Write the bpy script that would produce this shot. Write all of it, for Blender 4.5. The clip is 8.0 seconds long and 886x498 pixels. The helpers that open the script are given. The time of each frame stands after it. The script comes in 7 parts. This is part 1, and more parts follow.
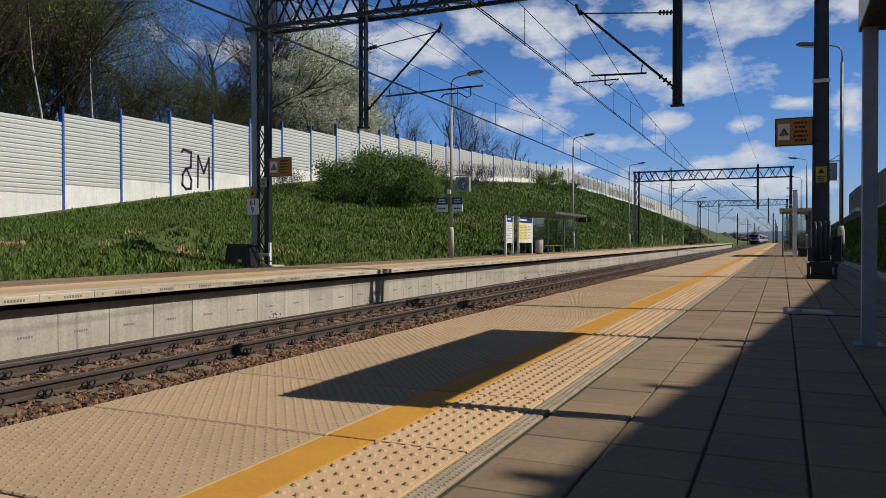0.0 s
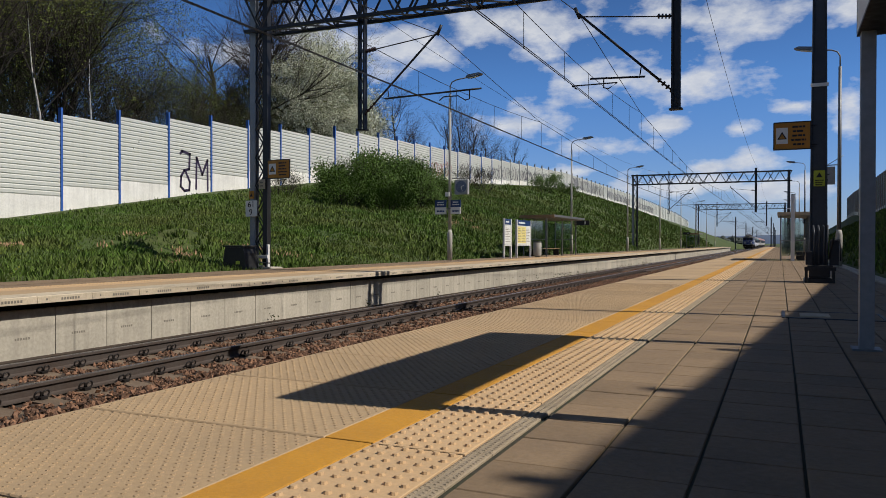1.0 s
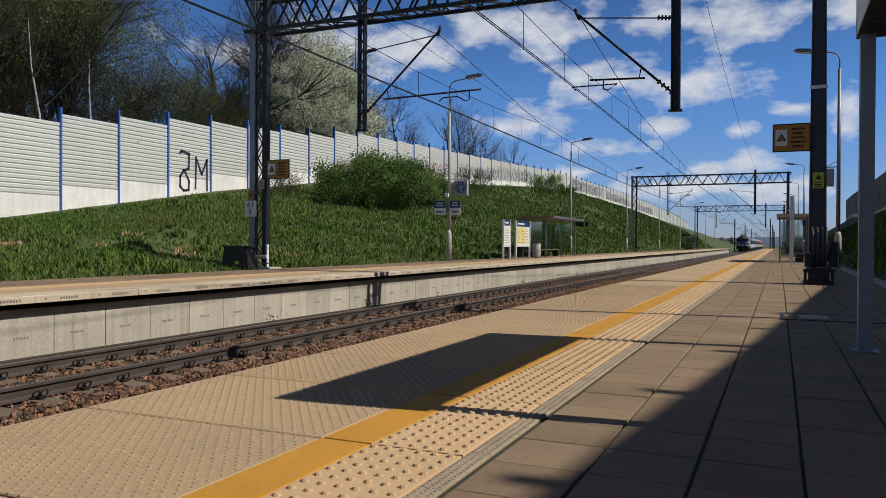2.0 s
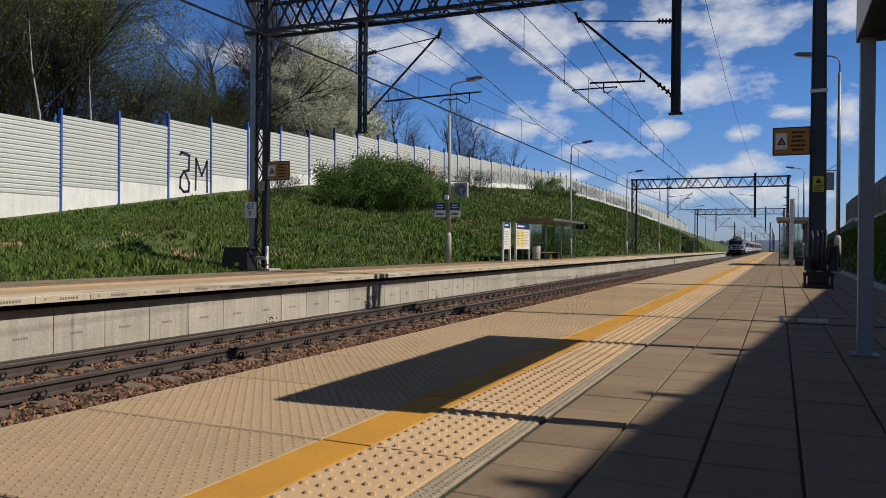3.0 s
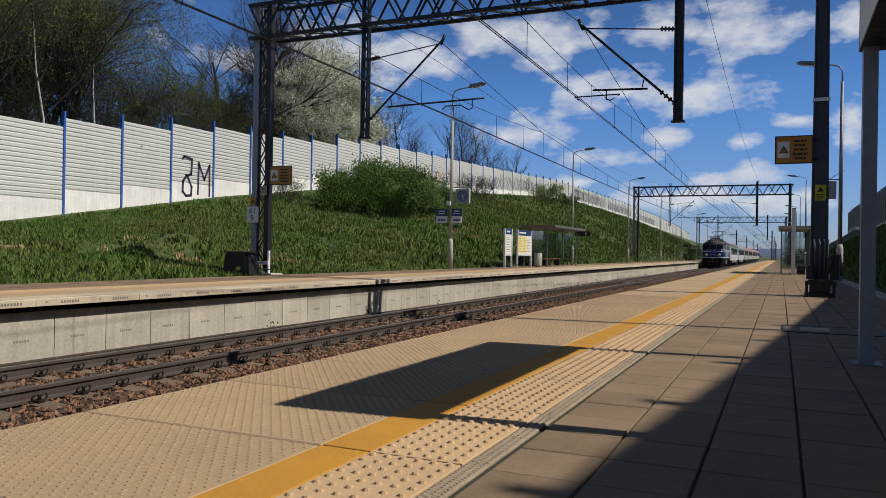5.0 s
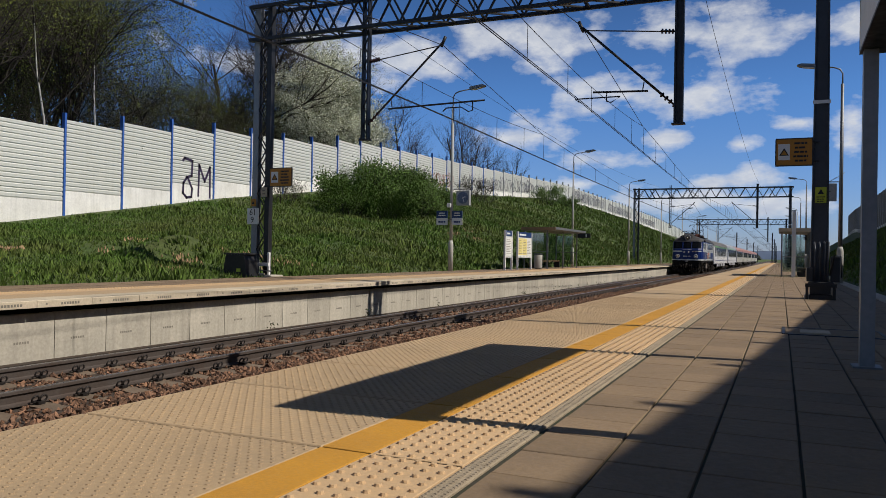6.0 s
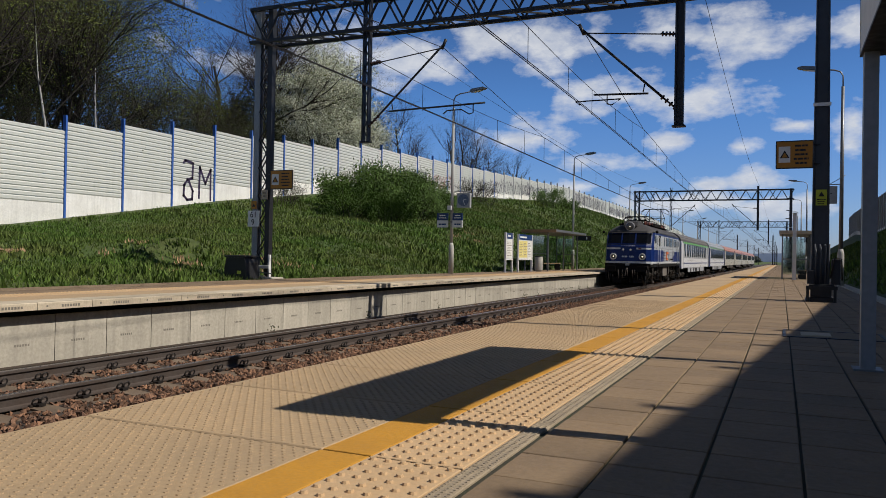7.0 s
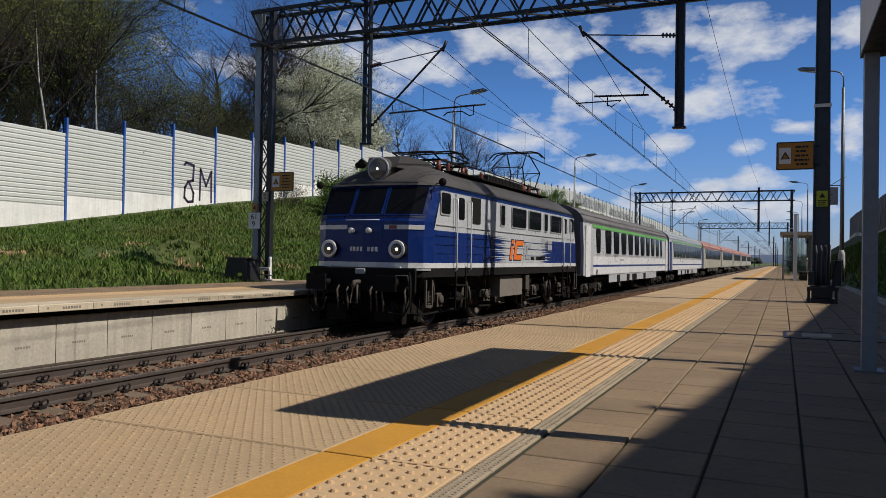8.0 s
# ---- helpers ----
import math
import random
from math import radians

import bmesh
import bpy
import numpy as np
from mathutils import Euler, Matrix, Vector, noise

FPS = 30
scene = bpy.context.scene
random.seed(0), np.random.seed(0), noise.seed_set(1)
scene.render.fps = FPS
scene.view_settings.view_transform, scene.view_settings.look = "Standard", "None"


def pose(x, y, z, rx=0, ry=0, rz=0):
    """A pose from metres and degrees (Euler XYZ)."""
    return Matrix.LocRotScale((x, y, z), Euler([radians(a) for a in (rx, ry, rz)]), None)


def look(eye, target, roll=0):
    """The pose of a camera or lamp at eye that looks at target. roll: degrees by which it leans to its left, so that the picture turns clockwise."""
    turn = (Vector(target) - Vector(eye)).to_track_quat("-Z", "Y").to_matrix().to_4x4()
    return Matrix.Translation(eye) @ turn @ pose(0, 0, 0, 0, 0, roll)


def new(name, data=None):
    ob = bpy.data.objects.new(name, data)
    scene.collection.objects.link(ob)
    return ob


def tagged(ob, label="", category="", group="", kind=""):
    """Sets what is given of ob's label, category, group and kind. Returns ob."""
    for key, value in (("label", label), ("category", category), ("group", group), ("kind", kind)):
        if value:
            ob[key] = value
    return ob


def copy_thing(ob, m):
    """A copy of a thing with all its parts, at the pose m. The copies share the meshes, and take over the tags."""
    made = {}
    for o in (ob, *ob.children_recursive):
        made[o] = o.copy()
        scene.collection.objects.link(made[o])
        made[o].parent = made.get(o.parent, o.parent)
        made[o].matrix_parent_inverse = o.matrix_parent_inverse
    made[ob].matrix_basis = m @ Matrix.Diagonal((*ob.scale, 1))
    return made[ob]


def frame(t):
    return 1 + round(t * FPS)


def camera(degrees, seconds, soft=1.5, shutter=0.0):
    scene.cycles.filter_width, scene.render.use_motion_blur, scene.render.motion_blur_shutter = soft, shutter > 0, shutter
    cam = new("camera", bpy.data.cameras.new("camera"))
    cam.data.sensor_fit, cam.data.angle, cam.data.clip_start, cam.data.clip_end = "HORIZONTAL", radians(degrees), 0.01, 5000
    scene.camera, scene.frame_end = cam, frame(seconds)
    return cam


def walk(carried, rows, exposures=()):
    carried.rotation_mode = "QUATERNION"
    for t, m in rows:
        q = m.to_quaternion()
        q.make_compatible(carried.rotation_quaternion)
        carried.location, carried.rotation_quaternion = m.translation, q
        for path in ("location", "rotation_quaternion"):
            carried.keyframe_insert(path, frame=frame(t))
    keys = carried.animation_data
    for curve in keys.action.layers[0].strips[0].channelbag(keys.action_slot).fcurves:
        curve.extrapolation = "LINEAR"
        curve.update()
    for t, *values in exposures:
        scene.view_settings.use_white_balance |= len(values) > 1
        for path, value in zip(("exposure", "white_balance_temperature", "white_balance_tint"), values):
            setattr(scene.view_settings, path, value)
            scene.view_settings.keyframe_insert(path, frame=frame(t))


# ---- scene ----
# Metres. x = 0 is the edge of the near platform, y runs along the line, z = 0 is the near platform's top.
EYE = (3.396, 0.0, 0.889)


def aim(turn, tilt, lean):
    a, b = radians(turn), radians(tilt)
    way = Vector((-math.sin(a) * math.cos(b), math.cos(a) * math.cos(b), math.sin(b)))
    return look(EYE, Vector(EYE) + way * 10, lean)


cam = camera(60.65, 8.0, soft=0.75, shutter=0.0)
walk(cam, [(0.0, aim(24.124, -0.671, -0.067)), (0.5, aim(24.03, -0.566, -0.028)), (1.0, aim(23.994, -0.477, 0.134)),
           (1.5, aim(23.964, -0.453, 0.244)), (3.0, aim(23.918, -0.256, 0.531)), (3.5, aim(23.942, -0.108, 0.69)),
           (4.0, aim(23.949, 0.041, 0.815)), (4.5, aim(24.005, 0.12, 0.908)), (6.0, aim(24.064, 0.331, 1.038)),
           (6.5, aim(24.083, 0.411, 1.06)), (7.0, aim(24.106, 0.511, 1.05)), (7.5, aim(24.128, 0.596, 1.0)),
           (8.0, aim(24.161, 0.641, 0.96))])

# ---- light ----
SUN_WAY = Vector((1.0, 0.09, 1.05)).normalized()
scene.view_settings.exposure = -0.14
world = bpy.data.worlds.new("sky")
scene.world = world
world.use_nodes = True
wn, wl = world.node_tree.nodes, world.node_tree.links
wn.clear()
w_out, w_bg = wn.new("ShaderNodeOutputWorld"), wn.new("ShaderNodeBackground")
w_sky, w_tc, w_sep = wn.new("ShaderNodeTexSky"), wn.new("ShaderNodeTexCoord"), wn.new("ShaderNodeSeparateXYZ")
w_sky.sky_type, w_sky.sun_disc = "NISHITA", False
w_sky.sun_elevation, w_sky.sun_rotation = math.asin(SUN_WAY.z), math.atan2(SUN_WAY.x, SUN_WAY.y)
w_sky.air_density, w_sky.dust_density, w_sky.ozone_density = 1.0, 0.3, 2.5
w_bg.inputs["Strength"].default_value = 0.05
wl.new(w_tc.outputs["Generated"], w_sep.inputs[0])


def w_math(op, a, b=None, clamp=False):
    n = wn.new("ShaderNodeMath")
    n.operation, n.use_clamp = op, clamp
    for k, v in enumerate((a, b)):
        if v is None:
            continue
        if isinstance(v, (int, float)):
            n.inputs[k].default_value = v
        else:
            wl.new(v, n.inputs[k])
    return n.outputs[0]


def w_ramp(fac, stops):
    r = wn.new("ShaderNodeValToRGB")
    wl.new(fac, r.inputs[0])
    for k, (p, c) in enumerate(stops):
        e = r.color_ramp.elements[k] if k < 2 else r.color_ramp.elements.new(p)
        e.position, e.color = p, (c, c, c, 1) if isinstance(c, (int, float)) else (*c, 1)
    return r.outputs["Color"]


def w_noise(vec, scale, detail, rough, shift=(0, 0, 0), stretch=(1, 1, 1)):
    m, n = wn.new("ShaderNodeMapping"), wn.new("ShaderNodeTexNoise")
    m.inputs["Location"].default_value, m.inputs["Scale"].default_value = shift, stretch
    wl.new(vec, m.inputs[0])
    wl.new(m.outputs[0], n.inputs["Vector"])
    n.inputs["Scale"].default_value, n.inputs["Detail"].default_value, n.inputs["Roughness"].default_value = scale, detail, rough
    return n.outputs["Fac"]


def w_vector(x, y):
    c = wn.new("ShaderNodeCombineXYZ")
    wl.new(x, c.inputs[0])
    wl.new(y, c.inputs[1])
    return c.outputs[0]


# fair-weather cumulus: bearing and elevation of each heap, with its half width and half height (radians)
HEAPS = [(-0.483, 0.254, 0.110, 0.036), (-0.309, 0.272, 0.110, 0.036), (-0.208, 0.208, 0.085, 0.027), (-0.097, 0.197, 0.068, 0.027),
         (-0.048, 0.275, 0.066, 0.034), (-0.131, 0.280, 0.060, 0.022), (-0.131, 0.149, 0.030, 0.010), (-0.316, 0.152, 0.060, 0.021),
         (-0.207, 0.124, 0.046, 0.013), (-0.049, 0.139, 0.025, 0.012), (0.018, 0.163, 0.030, 0.008), (0.075, 0.160, 0.020, 0.026),
         (-0.092, 0.096, 0.034, 0.010), (-0.028, 0.101, 0.040, 0.016), (-0.127, 0.073, 0.096, 0.016), (0.074, 0.262, 0.034, 0.018),
         (-0.678, 0.234, 0.045, 0.022), (-0.586, 0.262, 0.050, 0.036), (-0.005, 0.062, 0.050, 0.020), (-0.269, 0.090, 0.046, 0.010)]
w_z = w_math("MAXIMUM", w_sep.outputs["Z"], 0.0)
w_az, w_el = w_math("ARCTAN2", w_sep.outputs["X"], w_sep.outputs["Y"]), w_math("ARCSINE", w_z)
w_pos = w_vector(w_az, w_el)
w_near = None
for a, e, ra, re in HEAPS:
    mp, ln = wn.new("ShaderNodeMapping"), wn.new("ShaderNodeVectorMath")
    mp.inputs["Scale"].default_value, mp.inputs["Location"].default_value = (1 / ra, 1 / re, 0), (-a / ra, -e / re, 0)
    ln.operation = "LENGTH"
    wl.new(w_pos, mp.inputs[0])
    wl.new(mp.outputs[0], ln.inputs[0])
    w_near = ln.outputs["Value"] if w_near is None else w_math("MINIMUM", w_near, ln.outputs["Value"])
w_puff = w_noise(w_pos, 15.0, 7.0, 0.58, (0.3, 0.7, 0.0), (1.0, 1.9, 1.0))
w_heap = w_math("SUBTRACT", w_math("ADD", 1.12, w_math("MULTIPLY", w_math("SUBTRACT", w_puff, 0.5), 3.8)), w_near)
# the same broken cover on a flat layer over the rest of the sky
w_den = w_math("ADD", w_z, 0.24)
w_flat = w_vector(w_math("DIVIDE", w_sep.outputs["X"], w_den), w_math("DIVIDE", w_sep.outputs["Y"], w_den))
w_layer = w_math("MULTIPLY", w_math("SUBTRACT", w_noise(w_flat, 3.3, 8.0, 0.5, (0.37, 0.62, 3.7)), 0.535), 9.0)
w_off = wn.new("ShaderNodeMapping")
w_off.inputs["Scale"].default_value, w_off.inputs["Location"].default_value = (1.35, 2.7, 0), (0.42, -0.2, 0)
w_len = wn.new("ShaderNodeVectorMath")
w_len.operation = "LENGTH"
wl.new(w_pos, w_off.inputs[0])
wl.new(w_off.outputs[0], w_len.inputs[0])
w_rest = w_math("ADD", w_layer, w_math("MINIMUM", w_math("MULTIPLY", w_math("SUBTRACT", w_len.outputs["Value"], 1.0), 4.0), 0.0))
w_dense = w_math("MAXIMUM", w_heap, w_rest)
w_cover = w_ramp(w_dense, [(0.0, 0.0), (0.9, 0.92)])
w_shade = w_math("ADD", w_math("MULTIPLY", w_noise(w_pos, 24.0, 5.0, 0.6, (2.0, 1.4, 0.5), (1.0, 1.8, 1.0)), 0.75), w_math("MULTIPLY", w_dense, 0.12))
w_cloud = w_ramp(w_shade, [(0.3, (16.6, 16.8, 17.2)), (0.62, (11.0, 12.0, 14.2))])
# upper sky is dimmed on purpose to cut fill; overhead heaps show grey bases
w_dim, w_tint, w_mix = wn.new("ShaderNodeMix"), wn.new("ShaderNodeMix"), wn.new("ShaderNodeMix")
for n in (w_dim, w_tint, w_mix):
    n.data_type = "RGBA"
for n in (w_dim, w_tint):
    n.blend_type = "MULTIPLY"
    n.inputs["Factor"].default_value = 1.0
wl.new(w_cloud, w_dim.inputs["A"])
wl.new(w_ramp(w_z, [(0.25, 1.0), (0.8, 0.38)]), w_dim.inputs["B"])
wl.new(w_ramp(w_z, [(0.0, (1.2, 1.45, 2.4)), (0.2, (0.86, 1.45, 2.35)), (0.42, (0.48, 0.78, 1.2)), (0.85, (0.30, 0.43, 0.62))]), w_tint.inputs["B"])
wl.new(w_sky.outputs[0], w_tint.inputs["A"])
wl.new(w_math("MULTIPLY", w_cover, w_math("MULTIPLY", w_z, 40.0, True)), w_mix.inputs["Factor"])
wl.new(w_tint.outputs["Result"], w_mix.inputs["A"])
wl.new(w_dim.outputs["Result"], w_mix.inputs["B"])
wl.new(w_mix.outputs["Result"], w_bg.inputs["Color"])
wl.new(w_bg.outputs[0], w_out.inputs[0])

sun = new("sun", bpy.data.lights.new("sun", "SUN"))
sun.data.energy, sun.data.angle, sun.data.color = 5.0, radians(0.4), (1.0, 0.93, 0.84)
sun.matrix_world = look(SUN_WAY * 50, (0, 0, 0))


# ---- materials ----
def material(name, col, rough=0.7, metal=0.0, vary=0.25, coarse=1.5, fine=25.0, bump=0.0, bump_scale=60.0, tint=None,
             each=0.0, fixed=True, island=0.0, spec=0.4, streak=0.0):
    """A worn surface: broad stains towards tint, fine grain, relief, and a small difference from piece to piece."""
    m = bpy.data.materials.new(name)
    m.use_nodes = True
    n, l = m.node_tree.nodes, m.node_tree.links
    p = n["Principled BSDF"]
    geo, tc = n.new("ShaderNodeNewGeometry"), n.new("ShaderNodeTexCoord")
    at = geo.outputs["Position"] if fixed else tc.outputs["Object"]

    def nz(scale, detail=4.0, r=0.6, vec=None):
        t = n.new("ShaderNodeTexNoise")
        t.inputs["Scale"].default_value, t.inputs["Detail"].default_value, t.inputs["Roughness"].default_value = scale, detail, r
        l.new(vec or at, t.inputs["Vector"])
        return t.outputs["Fac"]

    def mix(fac, a, b, blend="MIX"):
        x = n.new("ShaderNodeMix")
        x.data_type, x.blend_type = "RGBA", blend
        for key, v in (("Factor", fac), ("A", a), ("B", b)):
            if isinstance(v, (int, float)):
                x.inputs[key].default_value = v
            elif isinstance(v, tuple):
                x.inputs[key].default_value = (*v, 1)
            else:
                l.new(v, x.inputs[key])
        return x.outputs["Result"]

    def ramp(fac, a, b, lo, hi):
        x = n.new("ShaderNodeMapRange")
        l.new(fac, x.inputs["Value"])
        for key, v in (("From Min", a), ("From Max", b), ("To Min", lo), ("To Max", hi)):
            x.inputs[key].default_value = v
        return x.outputs["Result"]

    def grey(val):
        c = n.new("ShaderNodeCombineColor")
        for k in range(3):
            l.new(val, c.inputs[k])
        return c.outputs[0]

    tint = tint or tuple(c * 0.6 for c in col)
    c = mix(ramp(nz(coarse), 0.38, 0.72, 0.0, min(1.0, vary * 2.2)), col, tint)
    c = mix(1.0, c, grey(ramp(nz(fine, 3.0), 0.25, 0.75, 1 - vary * 0.7, 1 + vary * 0.5)), "MULTIPLY")
    if streak:
        mp = n.new("ShaderNodeMapping")
        mp.inputs["Scale"].default_value = (6.0, 6.0, 0.25)
        l.new(at, mp.inputs[0])
        c = mix(1.0, c, grey(ramp(nz(1.0, 3.0, 0.6, mp.outputs[0]), 0.4, 0.75, 1.0, 1 - streak)), "MULTIPLY")
    if each:
        oi = n.new("ShaderNodeObjectInfo")
        c = mix(1.0, c, grey(ramp(oi.outputs["Random"], 0, 1, 1 - each, 1 + each)), "MULTIPLY")
    if island:
        c = mix(1.0, c, grey(ramp(geo.outputs["Random Per Island"], 0, 1, 1 - island, 1 + island)), "MULTIPLY")
    l.new(c, p.inputs["Base Color"])
    l.new(ramp(nz(fine * 0.5, 2.0), 0.3, 0.7, max(0.02, rough - 0.12), min(1.0, rough + 0.1)), p.inputs["Roughness"])
    p.inputs["Metallic"].default_value = metal
    p.inputs["Specular IOR Level"].default_value = spec
    if bump:
        b = n.new("ShaderNodeBump")
        b.inputs["Strength"].default_value, b.inputs["Distance"].default_value = min(1.0, bump), 0.01
        l.new(nz(bump_scale, 4.0), b.inputs["Height"])
        l.new(b.outputs[0], p.inputs["Normal"])
    return m


def glass(name, col, alpha_rough=0.03, clear=0.85):
    m = bpy.data.materials.new(name)
    m.use_nodes = True
    n, l = m.node_tree.nodes, m.node_tree.links
    n.clear()
    out, mixn, tr, gl = (n.new("ShaderNode" + k) for k in ("OutputMaterial", "MixShader", "BsdfTransparent", "BsdfGlossy"))
    tr.inputs[0].default_value = (*col, 1)
    gl.inputs["Roughness"].default_value = alpha_rough
    mixn.inputs[0].default_value = 1 - clear
    l.new(tr.outputs[0], mixn.inputs[1])
    l.new(gl.outputs[0], mixn.inputs[2])
    l.new(mixn.outputs[0], out.inputs[0])
    return m


def glow(name, col, power):
    m = bpy.data.materials.new(name)
    m.use_nodes = True
    p = m.node_tree.nodes["Principled BSDF"]
    p.inputs["Base Color"].default_value = (*col, 1)
    p.inputs["Emission Color"].default_value, p.inputs["Emission Strength"].default_value = (*col, 1), power
    return m


M_SLAB = material("stud_slab_concrete", (0.43, 0.305, 0.175), 0.85, vary=0.22, coarse=1.2, fine=30, bump=0.35, bump_scale=220, tint=(0.31, 0.235, 0.15), each=0.12)
M_YELLOW = material("yellow_strip", (0.52, 0.255, 0.028), 0.8, vary=0.22, coarse=2.5, fine=60, bump=0.4, bump_scale=300, tint=(0.38, 0.19, 0.035), each=0.05)
M_TACTILE = material("tactile_tile", (0.54, 0.37, 0.205), 0.8, vary=0.16, coarse=2.0, fine=50, bump=0.25, bump_scale=200, tint=(0.45, 0.31, 0.175), each=0.05)
M_RIB = material("grey_rib_strip", (0.34, 0.275, 0.19), 0.85, vary=0.25, coarse=3.0, fine=60, bump=0.5, bump_scale=150)
M_PAVER = material("paver", (0.235, 0.165, 0.098), 0.82, vary=0.30, coarse=1.7, fine=45, bump=0.35, bump_scale=240, tint=(0.165, 0.118, 0.076), each=0.10, island=0.09)
M_JOINT = material("joint_soil", (0.045, 0.04, 0.03), 0.95, vary=0.5, coarse=6, fine=60, bump=0.8, bump_scale=90, tint=(0.04, 0.05, 0.02))
M_CONC = material("platform_wall_concrete", (0.48, 0.44, 0.36), 0.9, vary=0.28, coarse=0.9, fine=18, bump=0.3, bump_scale=70, tint=(0.33, 0.305, 0.25), each=0.10, streak=0.22)
M_COPE = material("coping_concrete", (0.53, 0.45, 0.33), 0.9, vary=0.25, coarse=1.6, fine=30, bump=0.3, bump_scale=90, each=0.08)
M_STAMP = material("stamp_grey", (0.21, 0.19, 0.155), 0.9, vary=0.3, fine=80)
M_BALLAST = material("ballast_bed", (0.06, 0.042, 0.03), 0.95, vary=0.6, coarse=5, fine=28, bump=1.0, bump_scale=28, tint=(0.05, 0.04, 0.032))
M_STONE = material("ballast_stone", (0.21, 0.11, 0.062), 0.9, vary=0.4, coarse=8, fine=60, bump=0.5, bump_scale=120, tint=(0.075, 0.048, 0.036), island=0.65)
M_RAIL = material("rail_rust", (0.095, 0.078, 0.068), 0.6, 0.35, vary=0.3, coarse=3, fine=50, bump=0.2, bump_scale=150, tint=(0.075, 0.05, 0.038))
M_RAILTOP = material("rail_head_steel", (0.42, 0.40, 0.38), 0.32, 0.9, vary=0.2, coarse=3, fine=40)
M_SLEEPER = material("sleeper_concrete", (0.17, 0.125, 0.085), 0.9, vary=0.35, coarse=3, fine=30, bump=0.4, bump_scale=80, tint=(0.12, 0.085, 0.06), each=0.15)
M_CLIP = material("clip_steel", (0.035, 0.03, 0.028), 0.55, 0.5, vary=0.4, fine=60)
M_GRASSG = material("grass_ground", (0.045, 0.075, 0.016), 0.95, vary=0.55, coarse=0.35, fine=9, bump=1.0, bump_scale=12, tint=(0.075, 0.09, 0.025))
M_GRASS = material("grass_blade", (0.062, 0.118, 0.015), 0.7, vary=0.5, coarse=0.22, fine=3, tint=(0.10, 0.12, 0.028), island=0.5, spec=0.25)
M_BARRIER = material("barrier_aluminium", (0.52, 0.53, 0.48), 0.55, 0.0, vary=0.10, coarse=0.5, fine=20, tint=(0.48, 0.49, 0.44), each=0.05, streak=0.08)
# darker and browner than the left barrier's skin
M_BARRIER_BROWN = material("barrier_grey_brown", (0.17, 0.15, 0.125), 0.85, vary=0.3, coarse=0.6, fine=16, bump=0.3, bump_scale=30, tint=(0.10, 0.09, 0.075), each=0.12, streak=0.25)
M_PLINTH = material("barrier_concrete_plinth", (0.80, 0.79, 0.73), 0.9, vary=0.18, coarse=0.8, fine=14, bump=0.3, bump_scale=40, tint=(0.42, 0.40, 0.34), each=0.06, streak=0.15)
M_BLUE = material("blue_post_paint", (0.035, 0.12, 0.42), 0.5, 0.1, vary=0.2, coarse=2, fine=20, each=0.08)
M_GREYPOST = material("grey_post_paint", (0.33, 0.34, 0.34), 0.5, 0.1, vary=0.2, coarse=2, fine=20, each=0.08)
M_GALV = material("galvanised_steel", (0.20, 0.205, 0.21), 0.5, 0.55, vary=0.25, coarse=1.5, fine=20, bump=0.1, bump_scale=60)
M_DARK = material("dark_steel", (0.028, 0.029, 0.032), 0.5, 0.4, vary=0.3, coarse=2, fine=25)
M_MAST = material("mast_paint", (0.05, 0.057, 0.068), 0.55, 0.2, vary=0.25, coarse=1.2, fine=18, bump=0.15, bump_scale=40)
M_MASTL = material("mast_grey_pale", (0.24, 0.255, 0.275), 0.5, 0.2, vary=0.2, coarse=1.2, fine=18)
M_WIRE = material("wire", (0.02, 0.018, 0.016), 0.5, 0.6, vary=0.2)
M_INSUL = material("insulator_brown", (0.045, 0.022, 0.014), 0.25, vary=0.2)
M_SIGNY = material("warning_yellow", (0.40, 0.175, 0.01), 0.5, vary=0.12, coarse=2, fine=30)
M_BLACK = material("black_paint", (0.012, 0.012, 0.013), 0.55, vary=0.3)
M_WHITE = material("white_paint", (0.72, 0.72, 0.70), 0.5, vary=0.1, coarse=2, fine=25)
M_NAVY = material("navy_sign", (0.012, 0.04, 0.14), 0.4, vary=0.12)
M_LAMPC = material("lamp_pole_concrete", (0.42, 0.41, 0.38), 0.8, vary=0.2, coarse=1.5, fine=25, bump=0.2, bump_scale=80)
M_GLASS = glass("shelter_glass", (0.72, 0.80, 0.76), 0.04, 0.80)
M_WOODP = material("shelter_timber", (0.30, 0.185, 0.10), 0.7, vary=0.3, coarse=3, fine=30)
M_POSTER = material("poster_yellow", (0.72, 0.62, 0.22), 0.6, vary=0.12, coarse=4, fine=40)
M_PAPER = material("poster_white", (0.68, 0.69, 0.66), 0.6, vary=0.1, coarse=4, fine=40)


